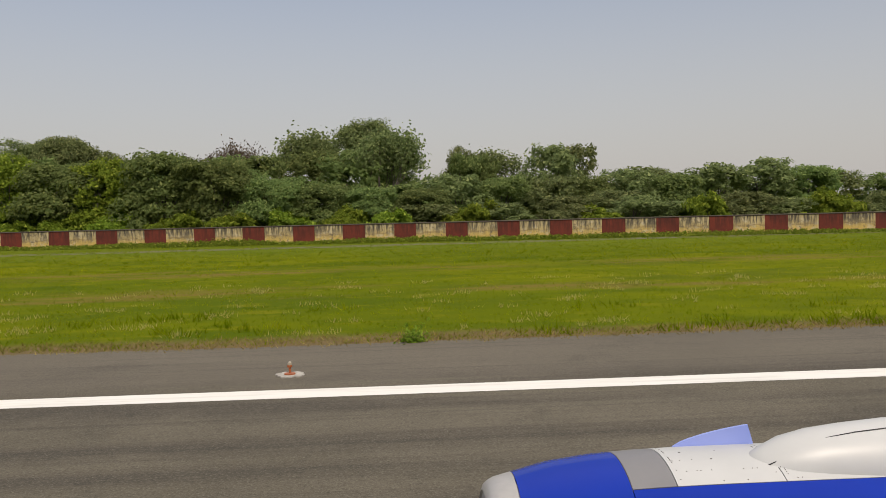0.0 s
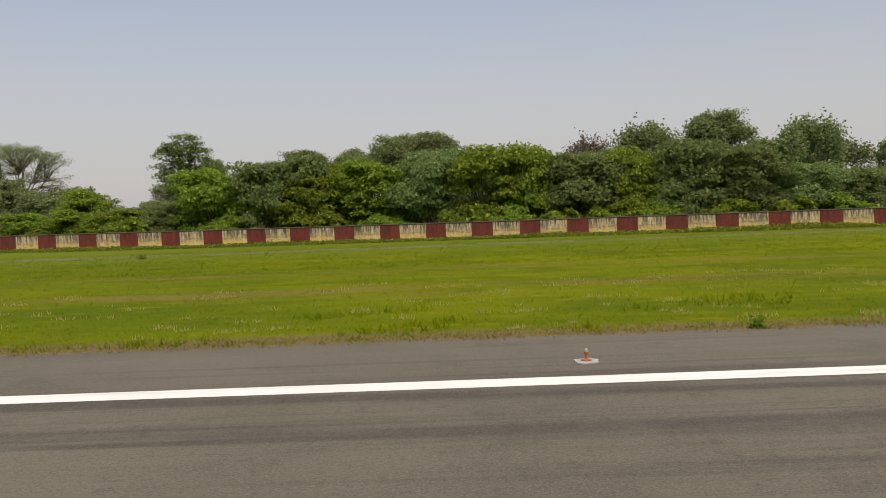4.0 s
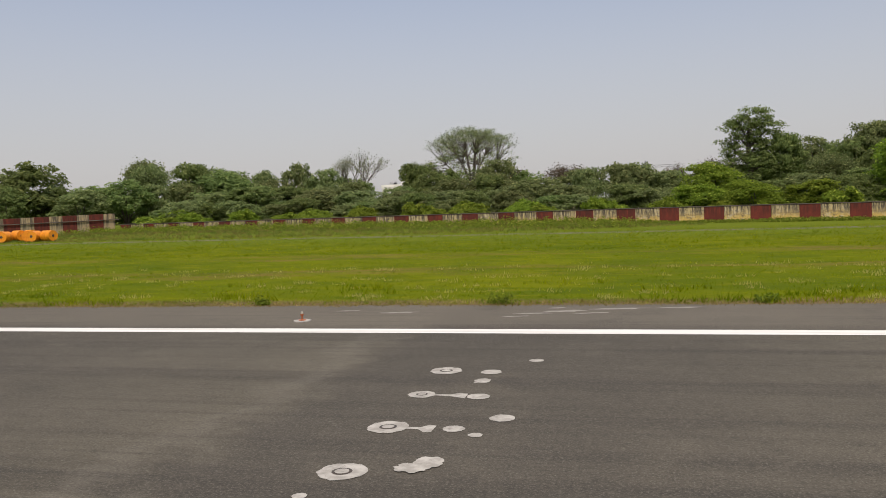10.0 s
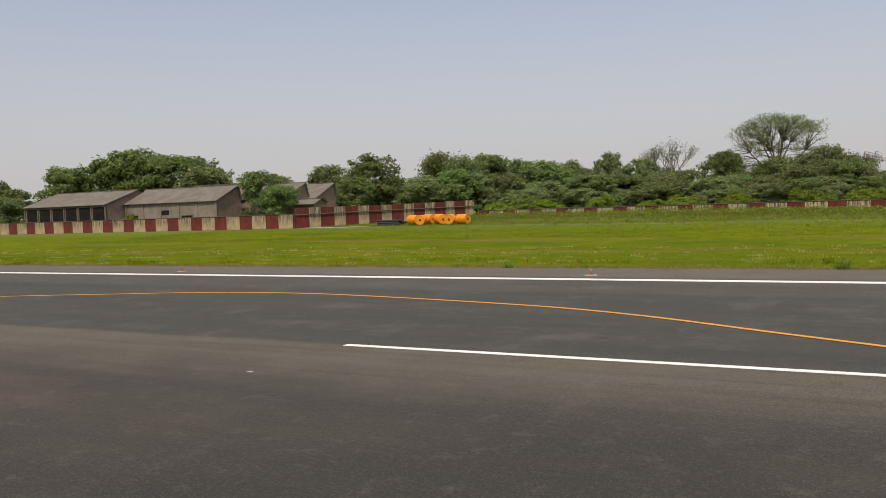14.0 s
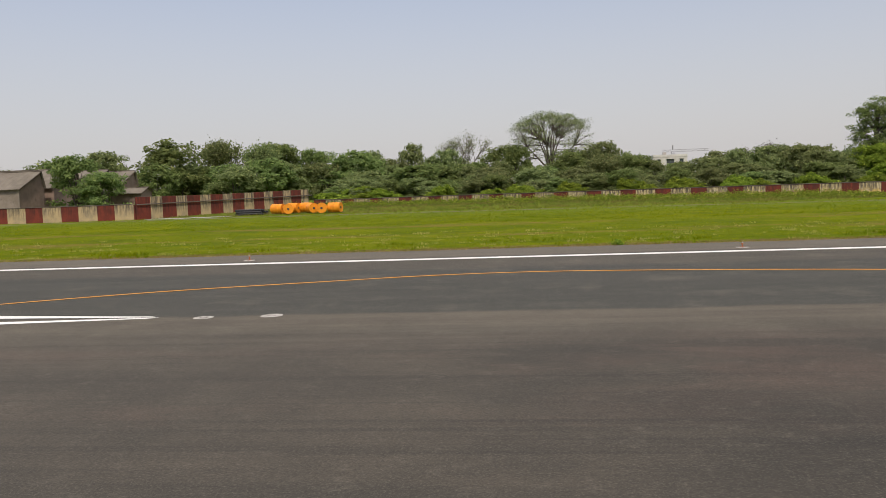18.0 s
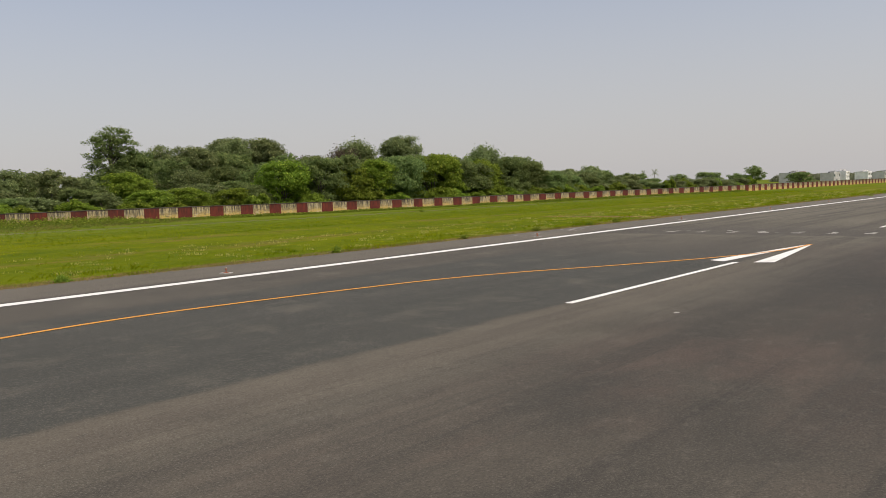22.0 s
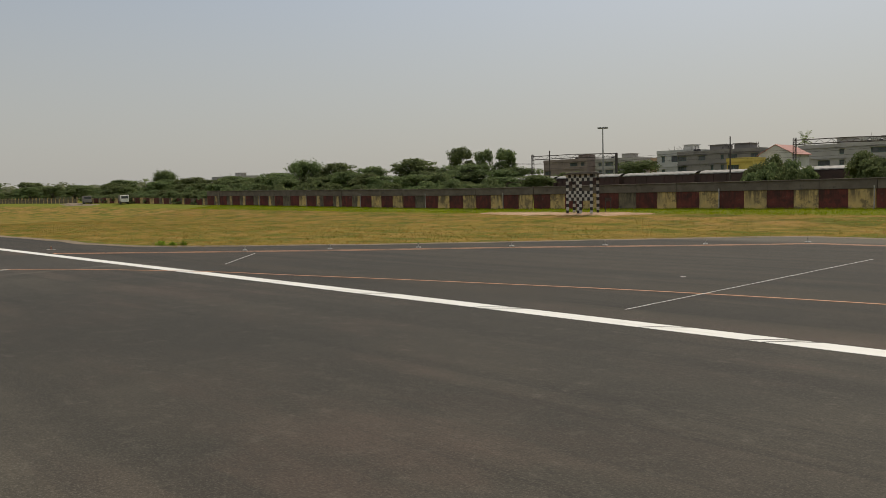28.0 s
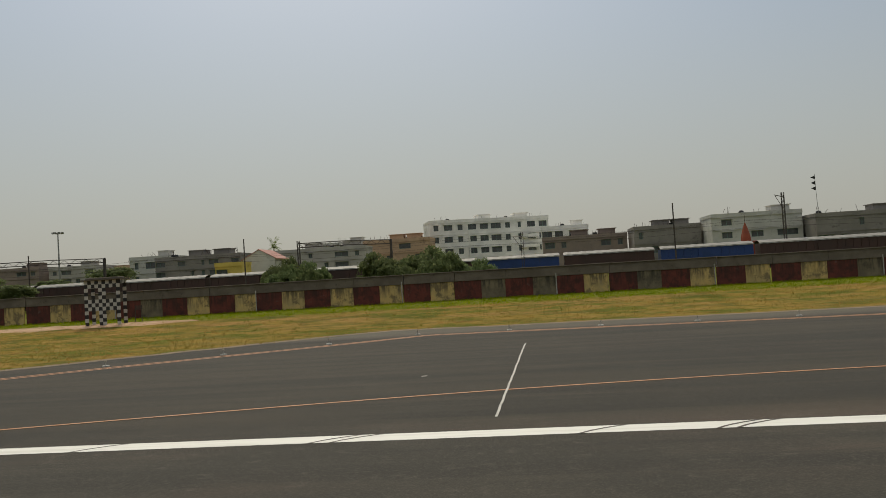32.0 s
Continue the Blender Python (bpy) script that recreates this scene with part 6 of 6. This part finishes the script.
for k in range(4):
    a = math.pi * k / 4
    tube(bm, [(-1.1 * math.cos(a), -1.1 * math.sin(a), 21.6), (1.1 * math.cos(a), 1.1 * math.sin(a), 21.6)], [0.04, 0.04], 4)
part("spokes", bm, STEEL, floodlight)


# ---------- town behind the railway ----------
def wallmat(name, c, dirt=0.6):
    return plain(name, c, tuple(v * 0.8 for v in c), 0.25, 0.85, c3=tuple(v * (1 - dirt) for v in c), kind="pos")


WHITEWASH = wallmat("whitewashed_plaster", (0.84, 0.82, 0.78), 0.3)
GREYWASH = wallmat("grey_plaster", (0.42, 0.395, 0.36))
DARKWASH = wallmat("sooty_grey_plaster", (0.25, 0.23, 0.21))
TANWASH = wallmat("tan_orange_plaster", (0.52, 0.36, 0.24))
BROWNWASH = wallmat("brown_brick_plaster", (0.27, 0.215, 0.185))
PALEWASH = wallmat("pale_grey_plaster", (0.54, 0.525, 0.49))
YELLOWASH = wallmat("yellow_plaster", (0.62, 0.47, 0.12))
FRAME_GREEN = plain("green_window_frame", (0.1, 0.18, 0.15), (0.08, 0.14, 0.12), 3.0, 0.5)


def house(x0, x1, y, depth, top, floors, wall, label, cols=4, turn=0.0, extras=1, category="house"):
    """A flat-roofed house; its front looks towards the airfield."""
    g = gz(x0, y) - 0.3
    w, h = x1 - x0, top - g
    q = random.Random(int(x0 * 13 + y))
    b = root("house", pose(x1 if turn == 180 else x0, y, g, 0, 0, turn), label, category, "town houses")
    fh = h / floors
    n, pw = cols, w / cols
    wide = [pw * q.choice((0.13, 0.17, 0.2, 0.34, 0.42)) for k in range(n)]
    # front wall with real openings
    bm = bmesh.new()
    for fl in range(floors):
        z0 = fl * fh
        za, zb = z0 + fh * 0.3, z0 + fh * 0.76
        box(bm, 0, -0.25, z0, w, 0, za)
        box(bm, 0, -0.25, zb, w, 0, z0 + fh)
        for k in range(n + 1):
            a = 0 if k == 0 else pw * (k - 0.5) + wide[k - 1]
            c = w if k == n else pw * (k + 0.5) - wide[k]
            box(bm, a, -0.25, za, c, 0, zb)
    part("front_wall", bm, wall, b)
    part("rear_body", boxes((0, -depth, 0, w, -0.6, h), (0, -0.6, 0, 0.25, -0.25, h), (w - 0.25, -0.6, 0, w, -0.25, h)), wall, b)
    part("parapet", boxes((-0.1, -0.35, h, w + 0.1, 0.1, h + 0.7), (-0.1, -depth, h, 0.15, -0.35, h + 0.7), (w - 0.15, -depth, h, w + 0.1, -0.35, h + 0.7)), wall, b)
    for fl in range(floors):
        part("floor_band", boxes((-0.1, 0.0, fl * fh + fh - 0.2, w + 0.1, 0.18, fl * fh + fh)), wall, b)
        if (fl + 1) * fh < 2.5:
            continue
        for k in range(n):
            xa, xb = pw * (k + 0.5) - wide[k], pw * (k + 0.5) + wide[k]
            za, zb = fl * fh + fh * 0.3, fl * fh + fh * 0.76
            if wall is not WHITEWASH and q.random() < 0.4:
                part("blank_panel", boxes((xa, -0.24, za, xb, -0.02, zb)), wall, b)
                continue
            win = part("window", boxes((xa, -0.2, za, xb, -0.16, zb)), GLASS_DARK, b)
            part("frame", boxes((xa, -0.16, za, xa + 0.08, -0.1, zb), (xb - 0.08, -0.16, za, xb, -0.1, zb), (xa + 0.08, -0.16, za, xb - 0.08, -0.1, za + 0.08), (xa + 0.08, -0.16, zb - 0.08, xb - 0.08, -0.1, zb), ((xa + xb) / 2 - 0.04, -0.16, za + 0.08, (xa + xb) / 2 + 0.04, -0.1, zb - 0.08)), FRAME_GREEN, win)
            part("sunshade", boxes((xa - 0.2, 0.0, zb + 0.08, xb + 0.2, 0.45, zb + 0.17)), wall, win)
    for k in range(extras):
        xx = (0.08 + 0.66 * k / max(1, extras) + q.uniform(0, 0.12)) * w
        ww = min(4.0, w * 0.24)
        part("roof_room", boxes((xx, -depth * 0.6, h, xx + ww, -depth * 0.25, h + 2.0), (xx - 0.3, -depth * 0.62, h + 2.0, xx + ww + 0.3, -depth * 0.22, h + 2.14)), wall, b)
        tk = lathe([(0.6, 0), (0.62, 1.0), (0.5, 1.3), (0.15, 1.45)], 10)
        bmesh.ops.transform(tk, matrix=pose(q.uniform(0.1, 0.9) * w, -depth * 0.4, h + 0.05), verts=tk.verts)
        part("water_tank", tk, BLACK, b, "black plastic roof tank")
    for k in range(extras * 7):
        bm = bmesh.new()
        xx = q.uniform(0.03, 0.97) * w
        tube(bm, [(xx, -depth * q.uniform(0.1, 0.7), h), (xx, -depth * 0.3, h + q.uniform(1.2, 2.4))], [0.05, 0.04], 4)
        part("rebar_post", bm, DARK_STEEL, b)
    return b


# white four-storey block, its front turned a little
wb = house(0, 36.6, 0, 14, 17.6, 5, WHITEWASH, "white four-storey apartment block with green-framed windows", 10, 0, 2, "apartment block")
wb.matrix_basis = pose(23.4, -246.5, gz(58, -236) - 0.3, 0, 0, 15.5)
for fl in range(5):
    z0 = fl * 3.07
    part("balcony_slab", boxes((3.5, 0.0, z0 - 0.12, 9.0, 1.3, z0 + 0.02)), WHITEWASH, wb)
    part("balcony_rail", boxes((3.5, 1.2, z0 + 0.02, 9.0, 1.3, z0 + 0.95)), WHITEWASH, wb)
    part("corner_fin", boxes((24.6, 0.0, z0, 25.0, 0.5, z0 + 3.0)), WHITEWASH, wb)
part("stair_tower", boxes((18.0, -8.0, 15.4, 25.5, -3.0, 17.2), (17.6, -8.3, 17.2, 25.9, -2.7, 17.42), (7.0, -8.0, 15.4, 13.5, -3.0, 17.8), (6.6, -8.3, 17.8, 13.9, -2.7, 18.05)), WHITEWASH, wb)

house(178, 197, -228, 12, 13.8, 4, BROWNWASH, "brown brick house with a flat roof", 5)
house(161, 176, -230, 12, 13.4, 4, GREYWASH, "grey plaster house with a flat roof", 4)
house(142, 158, -236, 12, 13.0, 3, TANWASH, "tan house with a flat roof", 4)
house(122.5, 134, -200, 10, 13.4, 3, PALEWASH, "pale grey house with a flat roof", 3)
house(100, 122, -190, 12, 12.4, 4, DARKWASH, "long dark plaster building with many small windows", 8, 0, 2)
house(72, 97, -205, 10, 12.9, 4, GREYWASH, "grey flat-roofed building with bare posts on the roof", 6, 0, 2)
house(57, 76, -222, 12, 14.8, 4, TANWASH, "tan and brown house with roof rooms", 4, 0, 2)
house(80, 96, -245, 10, 16.0, 4, PALEWASH, "pale house behind the grey building", 4)
house(13, 26, -225, 10, 15.6, 4, WHITEWASH, "low white house with a flat roof", 4)
house(5.5, 26, -200, 12, 11.6, 3, BROWNWASH, "long brown building with chimneys on the roof", 6, 0, 2)
house(-11, 4.5, -194, 12, 12.5, 3, DARKWASH, "dark grey house with a stepped roof", 5, 0, 2)
house(-31, -11.5, -185, 12, 13.7, 4, PALEWASH, "big pale house with a blank side wall", 3, 0, 1)
house(-50, -31.5, -178, 12, 12.1, 3, DARKWASH, "dark flat-roofed building with a roof pavilion", 5, 0, 1)
house(-105, -52, -175, 12, 12.8, 3, GREYWASH, "long grey plaster building with a flat roof", 9)
# gabled white house with a pinkish roof
gh = root("gabled_house", pose(87.2, -178, gz(90, -178) - 0.3), "white gabled house with a faded pink sheet roof", "house", "town houses")
PINK_TIN = plain("faded_pink_sheet", (0.42, 0.2, 0.17), (0.36, 0.19, 0.16), 0.5, 0.7, kind="pos")
bm = bmesh.new()
vs = [bm.verts.new((xx, 0, zz)) for xx, zz in ((0, 0), (7.5, 0), (7.5, 8.5), (3.75, 10.5), (0, 8.5))]
bm.faces.new(vs)
bm.normal_update()
bmesh.ops.solidify(bm, geom=bm.faces[:], thickness=0.3)
part("gable_wall", bm, PALEWASH, gh)
part("body", boxes((0, -9, 0, 7.5, -0.35, 8.4)), PALEWASH, gh)
for s in (0, 1):
    xa, xb = (-0.5, 3.75) if s == 0 else (8.0, 3.75)
    part("roof_slope", ([(xa, 0.4, 8.25), (xb, 0.4, 10.55), (xb, -9.3, 10.55), (xa, -9.3, 8.25), (xa, 0.4, 8.4), (xb, 0.4, 10.7), (xb, -9.3, 10.7), (xa, -9.3, 8.4)], [(0, 1, 2, 3), (7, 6, 5, 4), (0, 4, 5, 1), (2, 6, 7, 3), (0, 3, 7, 4)]), PINK_TIN, gh)
part("window", boxes((3.0, 0.02, 4.8, 4.4, 0.1, 6.2)), GLASS_DARK, gh)
yh = house(91.5, 97.5, -168, 6, 9.4, 2, YELLOWASH, "small bright yellow house", 2, 0, 0)
# small orange shrine with flags
shrine = root("shrine", pose(-5.2, -132, gz(-5, -132)), "small orange shrine with a pointed tower and flag", "shrine")
SAFFRON = plain("saffron_plaster", (0.3, 0.075, 0.035), (0.24, 0.065, 0.035), 1.0, 0.7)
part("base", boxes((-2.2, -1.5, 0, 0.9, 1.5, 4.3, 0.05)), SAFFRON, shrine)
part("tower", lathe([(0.8, 4.3), (0.75, 5.0), (0.5, 6.0), (0.2, 6.9), (0.05, 7.3)], 10), SAFFRON, shrine)
bm = bmesh.new()
tube(bm, [(0, 0, 7.2), (0, 0, 8.6)], [0.04, 0.03], 5)
part("flag_pole", bm, DARK_STEEL, shrine)
for (x, y, h) in ((-33.5, -186, 9.6),):
    fp = root("flag_pole", pose(x, y + 4, 12.05), "roof pole with three small dark flags", "flagpole")
    bm = bmesh.new()
    tube(bm, [(0, 0, 0), (0.3, 0, h)], [0.06, 0.04], 5)
    part("shaft", bm, STEEL, fp)
    for k in range(3):
        part("flag", ([(0.2, 0, h - 0.4 - 1.2 * k), (1.2, 0.05, h - 0.8 - 1.2 * k), (0.2, 0, h - 1.3 - 1.2 * k), (0.2, 0.04, h - 0.4 - 1.2 * k), (1.2, 0.09, h - 0.8 - 1.2 * k), (0.2, 0.04, h - 1.3 - 1.2 * k)], [(0, 1, 2), (5, 4, 3), (0, 3, 4, 1), (1, 4, 5, 2), (2, 5, 3, 0)]), BLACK, fp)
# a tower crane over the far roofs
crane = root("tower_crane", pose(76, 305, 0), "pale grey tower crane far behind the trees", "crane")
bm = bmesh.new()
for dx in (-0.5, 0.5):
    for dy in (-0.5, 0.5):
        tube(bm, [(dx, dy, -0.3), (dx, dy, 15.5)], [0.09, 0.09], 4)
for k in range(15):
    tube(bm, [(-0.5 if k % 2 else 0.5, -0.5, k), (0.5 if k % 2 else -0.5, -0.5, k + 1)], [0.06, 0.06], 4)
part("mast", bm, STEEL, crane)
bm = bmesh.new()
for dz in (0, 0.8):
    tube(bm, [(-4, 0, 15.4 + dz), (14, 0, 15.4 + dz)], [0.09, 0.09], 4)
for k in range(18):
    tube(bm, [(-4 + k, 0, 15.4 + 0.8 * (k % 2)), (-3 + k, 0, 16.2 - 0.8 * (k % 2))], [0.06, 0.06], 4)
part("jib", bm, STEEL, crane)
part("counterweight", boxes((-4, -0.6, 14.2, -2.6, 0.6, 15.3)), GREYWASH, crane)
part("peak", boxes((-0.25, -0.25, 16.2, 0.25, 0.25, 18.0)), STEEL, crane)
# far white houses on the north side
house(-12, -2, 258, 9, 11.2, 3, WHITEWASH, "small white house among the trees", 4, 180, 1)
house(76, 90, 354, 10, 13.6, 3, WHITEWASH, "far white building among the trees", 4, 180, 1)
house(67, 80, 296, 9, 13.4, 3, PALEWASH, "far pale building among the trees", 3, 180, 0)
house(106, 118, 300, 9, 9.2, 3, WHITEWASH, "far white building among the trees", 4, 180, 1)
house(-36, -27, 235, 8, 13.6, 3, PALEWASH, "far pale building among the trees", 3, 180, 0)
for x, y, w, t, m in ((600, 166, 20, 7.4, PALEWASH), (644, 172, 16, 7.0, TANWASH), (694, 155, 11, 7.8, WHITEWASH), (672, 158, 18, 6.8, PALEWASH), (742, 150, 14, 7.0, WHITEWASH), (812, 152, 26, 6.6, PALEWASH), (880, 150, 24, 6.8, TANWASH), (940, 138, 32, 6.6, WHITEWASH), (1010, 140, 28, 6.4, PALEWASH), (345, -190, 26, 13.2, GREYWASH)):
    house(x, x + w, y, 10, t, 2 if y < 0 or t < 7.5 else 3, m, "distant pale flat-roofed building", 4, 180 if y > 0 else 0, 1)



def truck(x, y, cab, label, a):
    t = root("truck", pose(x, y, gz(x, y), 0, 0, a), label, "truck", "trucks by the far grass")
    part("cab", boxes((0.0, -1.1, 0.6, 1.8, 1.1, 2.6, 0.12)), cab, t)
    part("windscreen", boxes((-0.03, -0.95, 1.6, 0.02, 0.95, 2.3)), GLASS_DARK, t)
    part("load_body", boxes((2.0, -1.2, 0.9, 6.5, 1.2, 2.5, 0.05)), DARKWASH, t)
    part("chassis", boxes((0.2, -0.5, 0.45, 6.4, 0.5, 0.75)), DARK_STEEL, t)
    for xx in (0.9, 4.4, 5.6):
        for yy in (-1.0, 1.0):
            bm = lathe([(0.35, -0.14), (0.48, -0.1), (0.48, 0.1), (0.35, 0.14)], 14)
            bmesh.ops.transform(bm, matrix=pose(xx, yy, 0.48, 90), verts=bm.verts)
            part("wheel", bm, BLACK, t)


truck(240, -93, WHITEWASH, "cream-white truck with a dark load body parked on the far grass", -18)
truck(268, -93, DARKWASH, "dark truck parked on the far grass", -16)

for x, y, lx, h in ((281, -93, 9, 0.55), (273, -90, 5, 0.4), (262, -91, 6, 0.35)):
    v = []
    for j in range(7):
        for i in range(14):
            u, w = i / 13 * 2 - 1, j / 6 * 2 - 1
            k = max(0.0, 1 - u * u) * max(0.0, 1 - w * w)
            mx, my = x + u * lx, y + w * 1.6
            v.append((mx, my, gz(mx, my) - 0.05 + h * k ** 0.6 * (0.75 + 0.5 * noise.noise((u * 4, w * 3, x)))))
    f = [(j * 14 + i, j * 14 + i + 1, j * 14 + i + 15, j * 14 + i + 14) for j in range(6) for i in range(13)]
    tagged(part("earth_mound", (v, f), DIRT, smooth=True), "low brown heap of dug earth on the grass", "earth heap", "earth heaps", kind="stuff")

# ---------- the engine under the wing ----------
BLUE = plain("glossy_blue_cowl_paint", (0.001, 0.027, 0.34), (0.001, 0.023, 0.3), 0.6, 0.26, spec=0.18, bump=0)
COWL_WHITE = plain("white_cowl_paint", (0.5, 0.51, 0.51), (0.46, 0.47, 0.47), 0.8, 0.4, c3=(0.48, 0.49, 0.49), spec=0.5, bump=0)
LIP = plain("dull_grey_lip_metal", (0.46, 0.45, 0.44), (0.38, 0.375, 0.37), 2.0, 0.45, 0.35)
# the blue is lightened to carry the sky's reflection on the fin
FIN_SKY = plain("sky_paled_fin_paint", (0.26, 0.33, 0.72), (0.2, 0.27, 0.66), 0.6, 0.3, spec=0.8, bump=0)
GREY_COWL = plain("mid_grey_cowl_paint", (0.2, 0.2, 0.21), (0.17, 0.17, 0.18), 1.0, 0.45, bump=0)
EX, EY, EZ = 216.27, 9.757, 1.083
engine = root("jet_engine", pose(EX, EY, EZ), "blue and white jet engine nacelle with a grey intake lip", "engine")


def nac(x):
    xs_ = (0.0, 0.03, 0.1, 0.267, 0.6, 1.0, 1.4, 1.9, 3.6, 4.6, 5.4)
    rs_ = (0.78, 0.85, 0.89, 0.93, 1.01, 1.058, 1.08, 1.09, 1.09, 1.04, 0.9)
    return float(np.interp(x, xs_, rs_))


def shell(x0, x1, a0, a1, lift=0.0, nxs=10):
    """A patch of the cowl between two stations and two angles from the top."""
    na = max(4, int(abs(a1 - a0) / 4))
    bm = bmesh.new()
    grid_ = []
    for i in range(nxs + 1):
        xx = x0 + (x1 - x0) * i / nxs
        row = []
        for j in range(na + 1):
            a = radians(a0 + (a1 - a0) * j / na)
            r = nac(xx) + lift
            row.append(bm.verts.new((xx, -r * math.sin(a), r * math.cos(a))))
        grid_.append(row)
    for i in range(nxs):
        for j in range(na):
            bm.faces.new((grid_[i][j], grid_[i][j + 1], grid_[i + 1][j + 1], grid_[i + 1][j]))
    bm.normal_update()
    bmesh.ops.solidify(bm, geom=bm.faces[:], thickness=0.03)
    bm.normal_update()
    bmesh.ops.split_edges(bm, edges=[e for e in bm.edges if len(e.link_faces) == 2 and e.calc_face_angle(0.0) > 0.6])
    return bm


part("intake_lip", shell(0.0, 0.264, 0, 360), LIP, engine, "dull grey metal lip", True)
part("front_cowl", shell(0.27, 1.18, 0, 360), BLUE, engine, "glossy blue cowl", True)
part("grey_band", shell(1.188, 1.558, -60, 27), GREY_COWL, engine, "grey band", True)
part("upper_cowl", shell(1.566, 2.484, -60, 27), COWL_WHITE, engine, "white riveted panel", True)
part("rear_upper_cowl", shell(2.492, 5.4, -60, 27), COWL_WHITE, engine, "white riveted panel", True)
part("side_cowl", shell(1.188, 5.4, 27.4, 299.6), BLUE, engine, "glossy blue cowl", True)
SEAM = plain("panel_gap_sealant", (0.03, 0.03, 0.032), (0.045, 0.045, 0.045), 3.0, 0.7, bump=0)
part("panel_gap", shell(1.16, 5.38, 26.9, 27.5, -0.004, 12), SEAM, engine)
part("panel_gap", shell(1.179, 1.189, -60, 28, -0.004, 2), SEAM, engine)
part("panel_gap", shell(2.483, 2.493, -60, 28, -0.004, 2), SEAM, engine)
for k in range(18):
    blade = part("fan_blade", boxes((0.72, -0.08, 0.25, 0.76, 0.08, 0.8)), DARK_STEEL, engine)
    blade.matrix_basis = pose(0, 0, 0, 20 * k, 0, 0)
part("spinner", lathe([(0.26, 0.8), (0.24, 0.65), (0.15, 0.45), (0.02, 0.34)], 16), BLACK, engine).matrix_basis = pose(0, 0, 0, 0, 90, 0)
bm = bmesh.new()
disc(bm, 0.84, 0.85, 32)
part("duct_rear", bm, BLACK, engine).matrix_basis = pose(0, 0, 0, 0, 90, 0)
part("inner_duct", lathe([(0.77, 0.02), (0.83, 0.4), (0.84, 0.8)], 32), LIP, engine).matrix_basis = pose(0, 0, 0, 0, 90, 0)
# a strake that curves up from the cowl to a square rear corner
top = [(1.79 + 0.71 * t, 1.045 + 0.182 * t ** 0.75 * (1.25 - 0.25 * t)) for t in (k / 9 for k in range(10))]
fin = [(x, 0.3, z) for x, z in top] + [(2.57, 0.3, 0.98), (1.79, 0.3, 0.98)]
fv = [(x, y, z) for x, y, z in fin] + [(x, y + 0.03, z) for x, y, z in fin]
nf = len(fin)
part("strake", (fv, [tuple(range(nf))[::-1], tuple(range(nf, 2 * nf))] + [(k, (k + 1) % nf, nf + (k + 1) % nf, nf + k) for k in range(nf)]), FIN_SKY, engine, "blue strake fin, paled by a sky reflection put into its paint")
fair = bmesh.new()
tube(fair, [(2.25, -0.12, 0.92), (2.45, -0.12, 0.92), (2.65, -0.12, 0.94), (2.9, -0.12, 0.965), (3.2, -0.12, 0.97), (3.6, -0.12, 0.965), (5.6, -0.12, 0.94)], [0.12, 0.225, 0.29, 0.325, 0.355, 0.39, 0.46], 32)
part("pylon_fairing", fair, COWL_WHITE, engine, "white fairing behind the cowl", True)
edge_ = bmesh.new()
tube(edge_, [(2.42, -0.3, 1.045), (2.55, -0.3, 1.1), (2.72, -0.28, 1.19), (2.95, -0.27, 1.255), (3.2, -0.27, 1.293), (3.6, -0.27, 1.327)], [0.006] * 6, 5)
part("fairing_seam", edge_, SEAM, engine)
rivet = mesh_of(lathe([(0.0045, 0.0), (0.0045, 0.003), (0.002, 0.004)], 6), DARK_STEEL)
for k in range(64):
    xx = rnd.choice((1.61, 2.44, 2.53)) if k % 2 else rnd.uniform(1.62, 3.4)
    a = rnd.uniform(-14, 25) if k % 2 else rnd.choice((25.2, 18, 9, 0))
    r = nac(xx)
    share("rivet", rivet, engine, pose(xx, -r * math.sin(radians(a)), r * math.cos(radians(a)), a, 0, 0))
words = bpy.data.curves.new("lettering", "FONT")
words.body, words.size, words.extrude = "NO STEP", 0.2, 0.001
words.align_x = "CENTER"
words.materials.append(COWL_WHITE)
lt = new("lettering", words)
lt.parent = engine
a = 46
lt.matrix_basis = pose(2.1, -(nac(2.1) + 0.006) * math.sin(radians(a)), (nac(2.1) + 0.006) * math.cos(radians(a)), a, 0, 0)
lt["label"] = "white lettering"
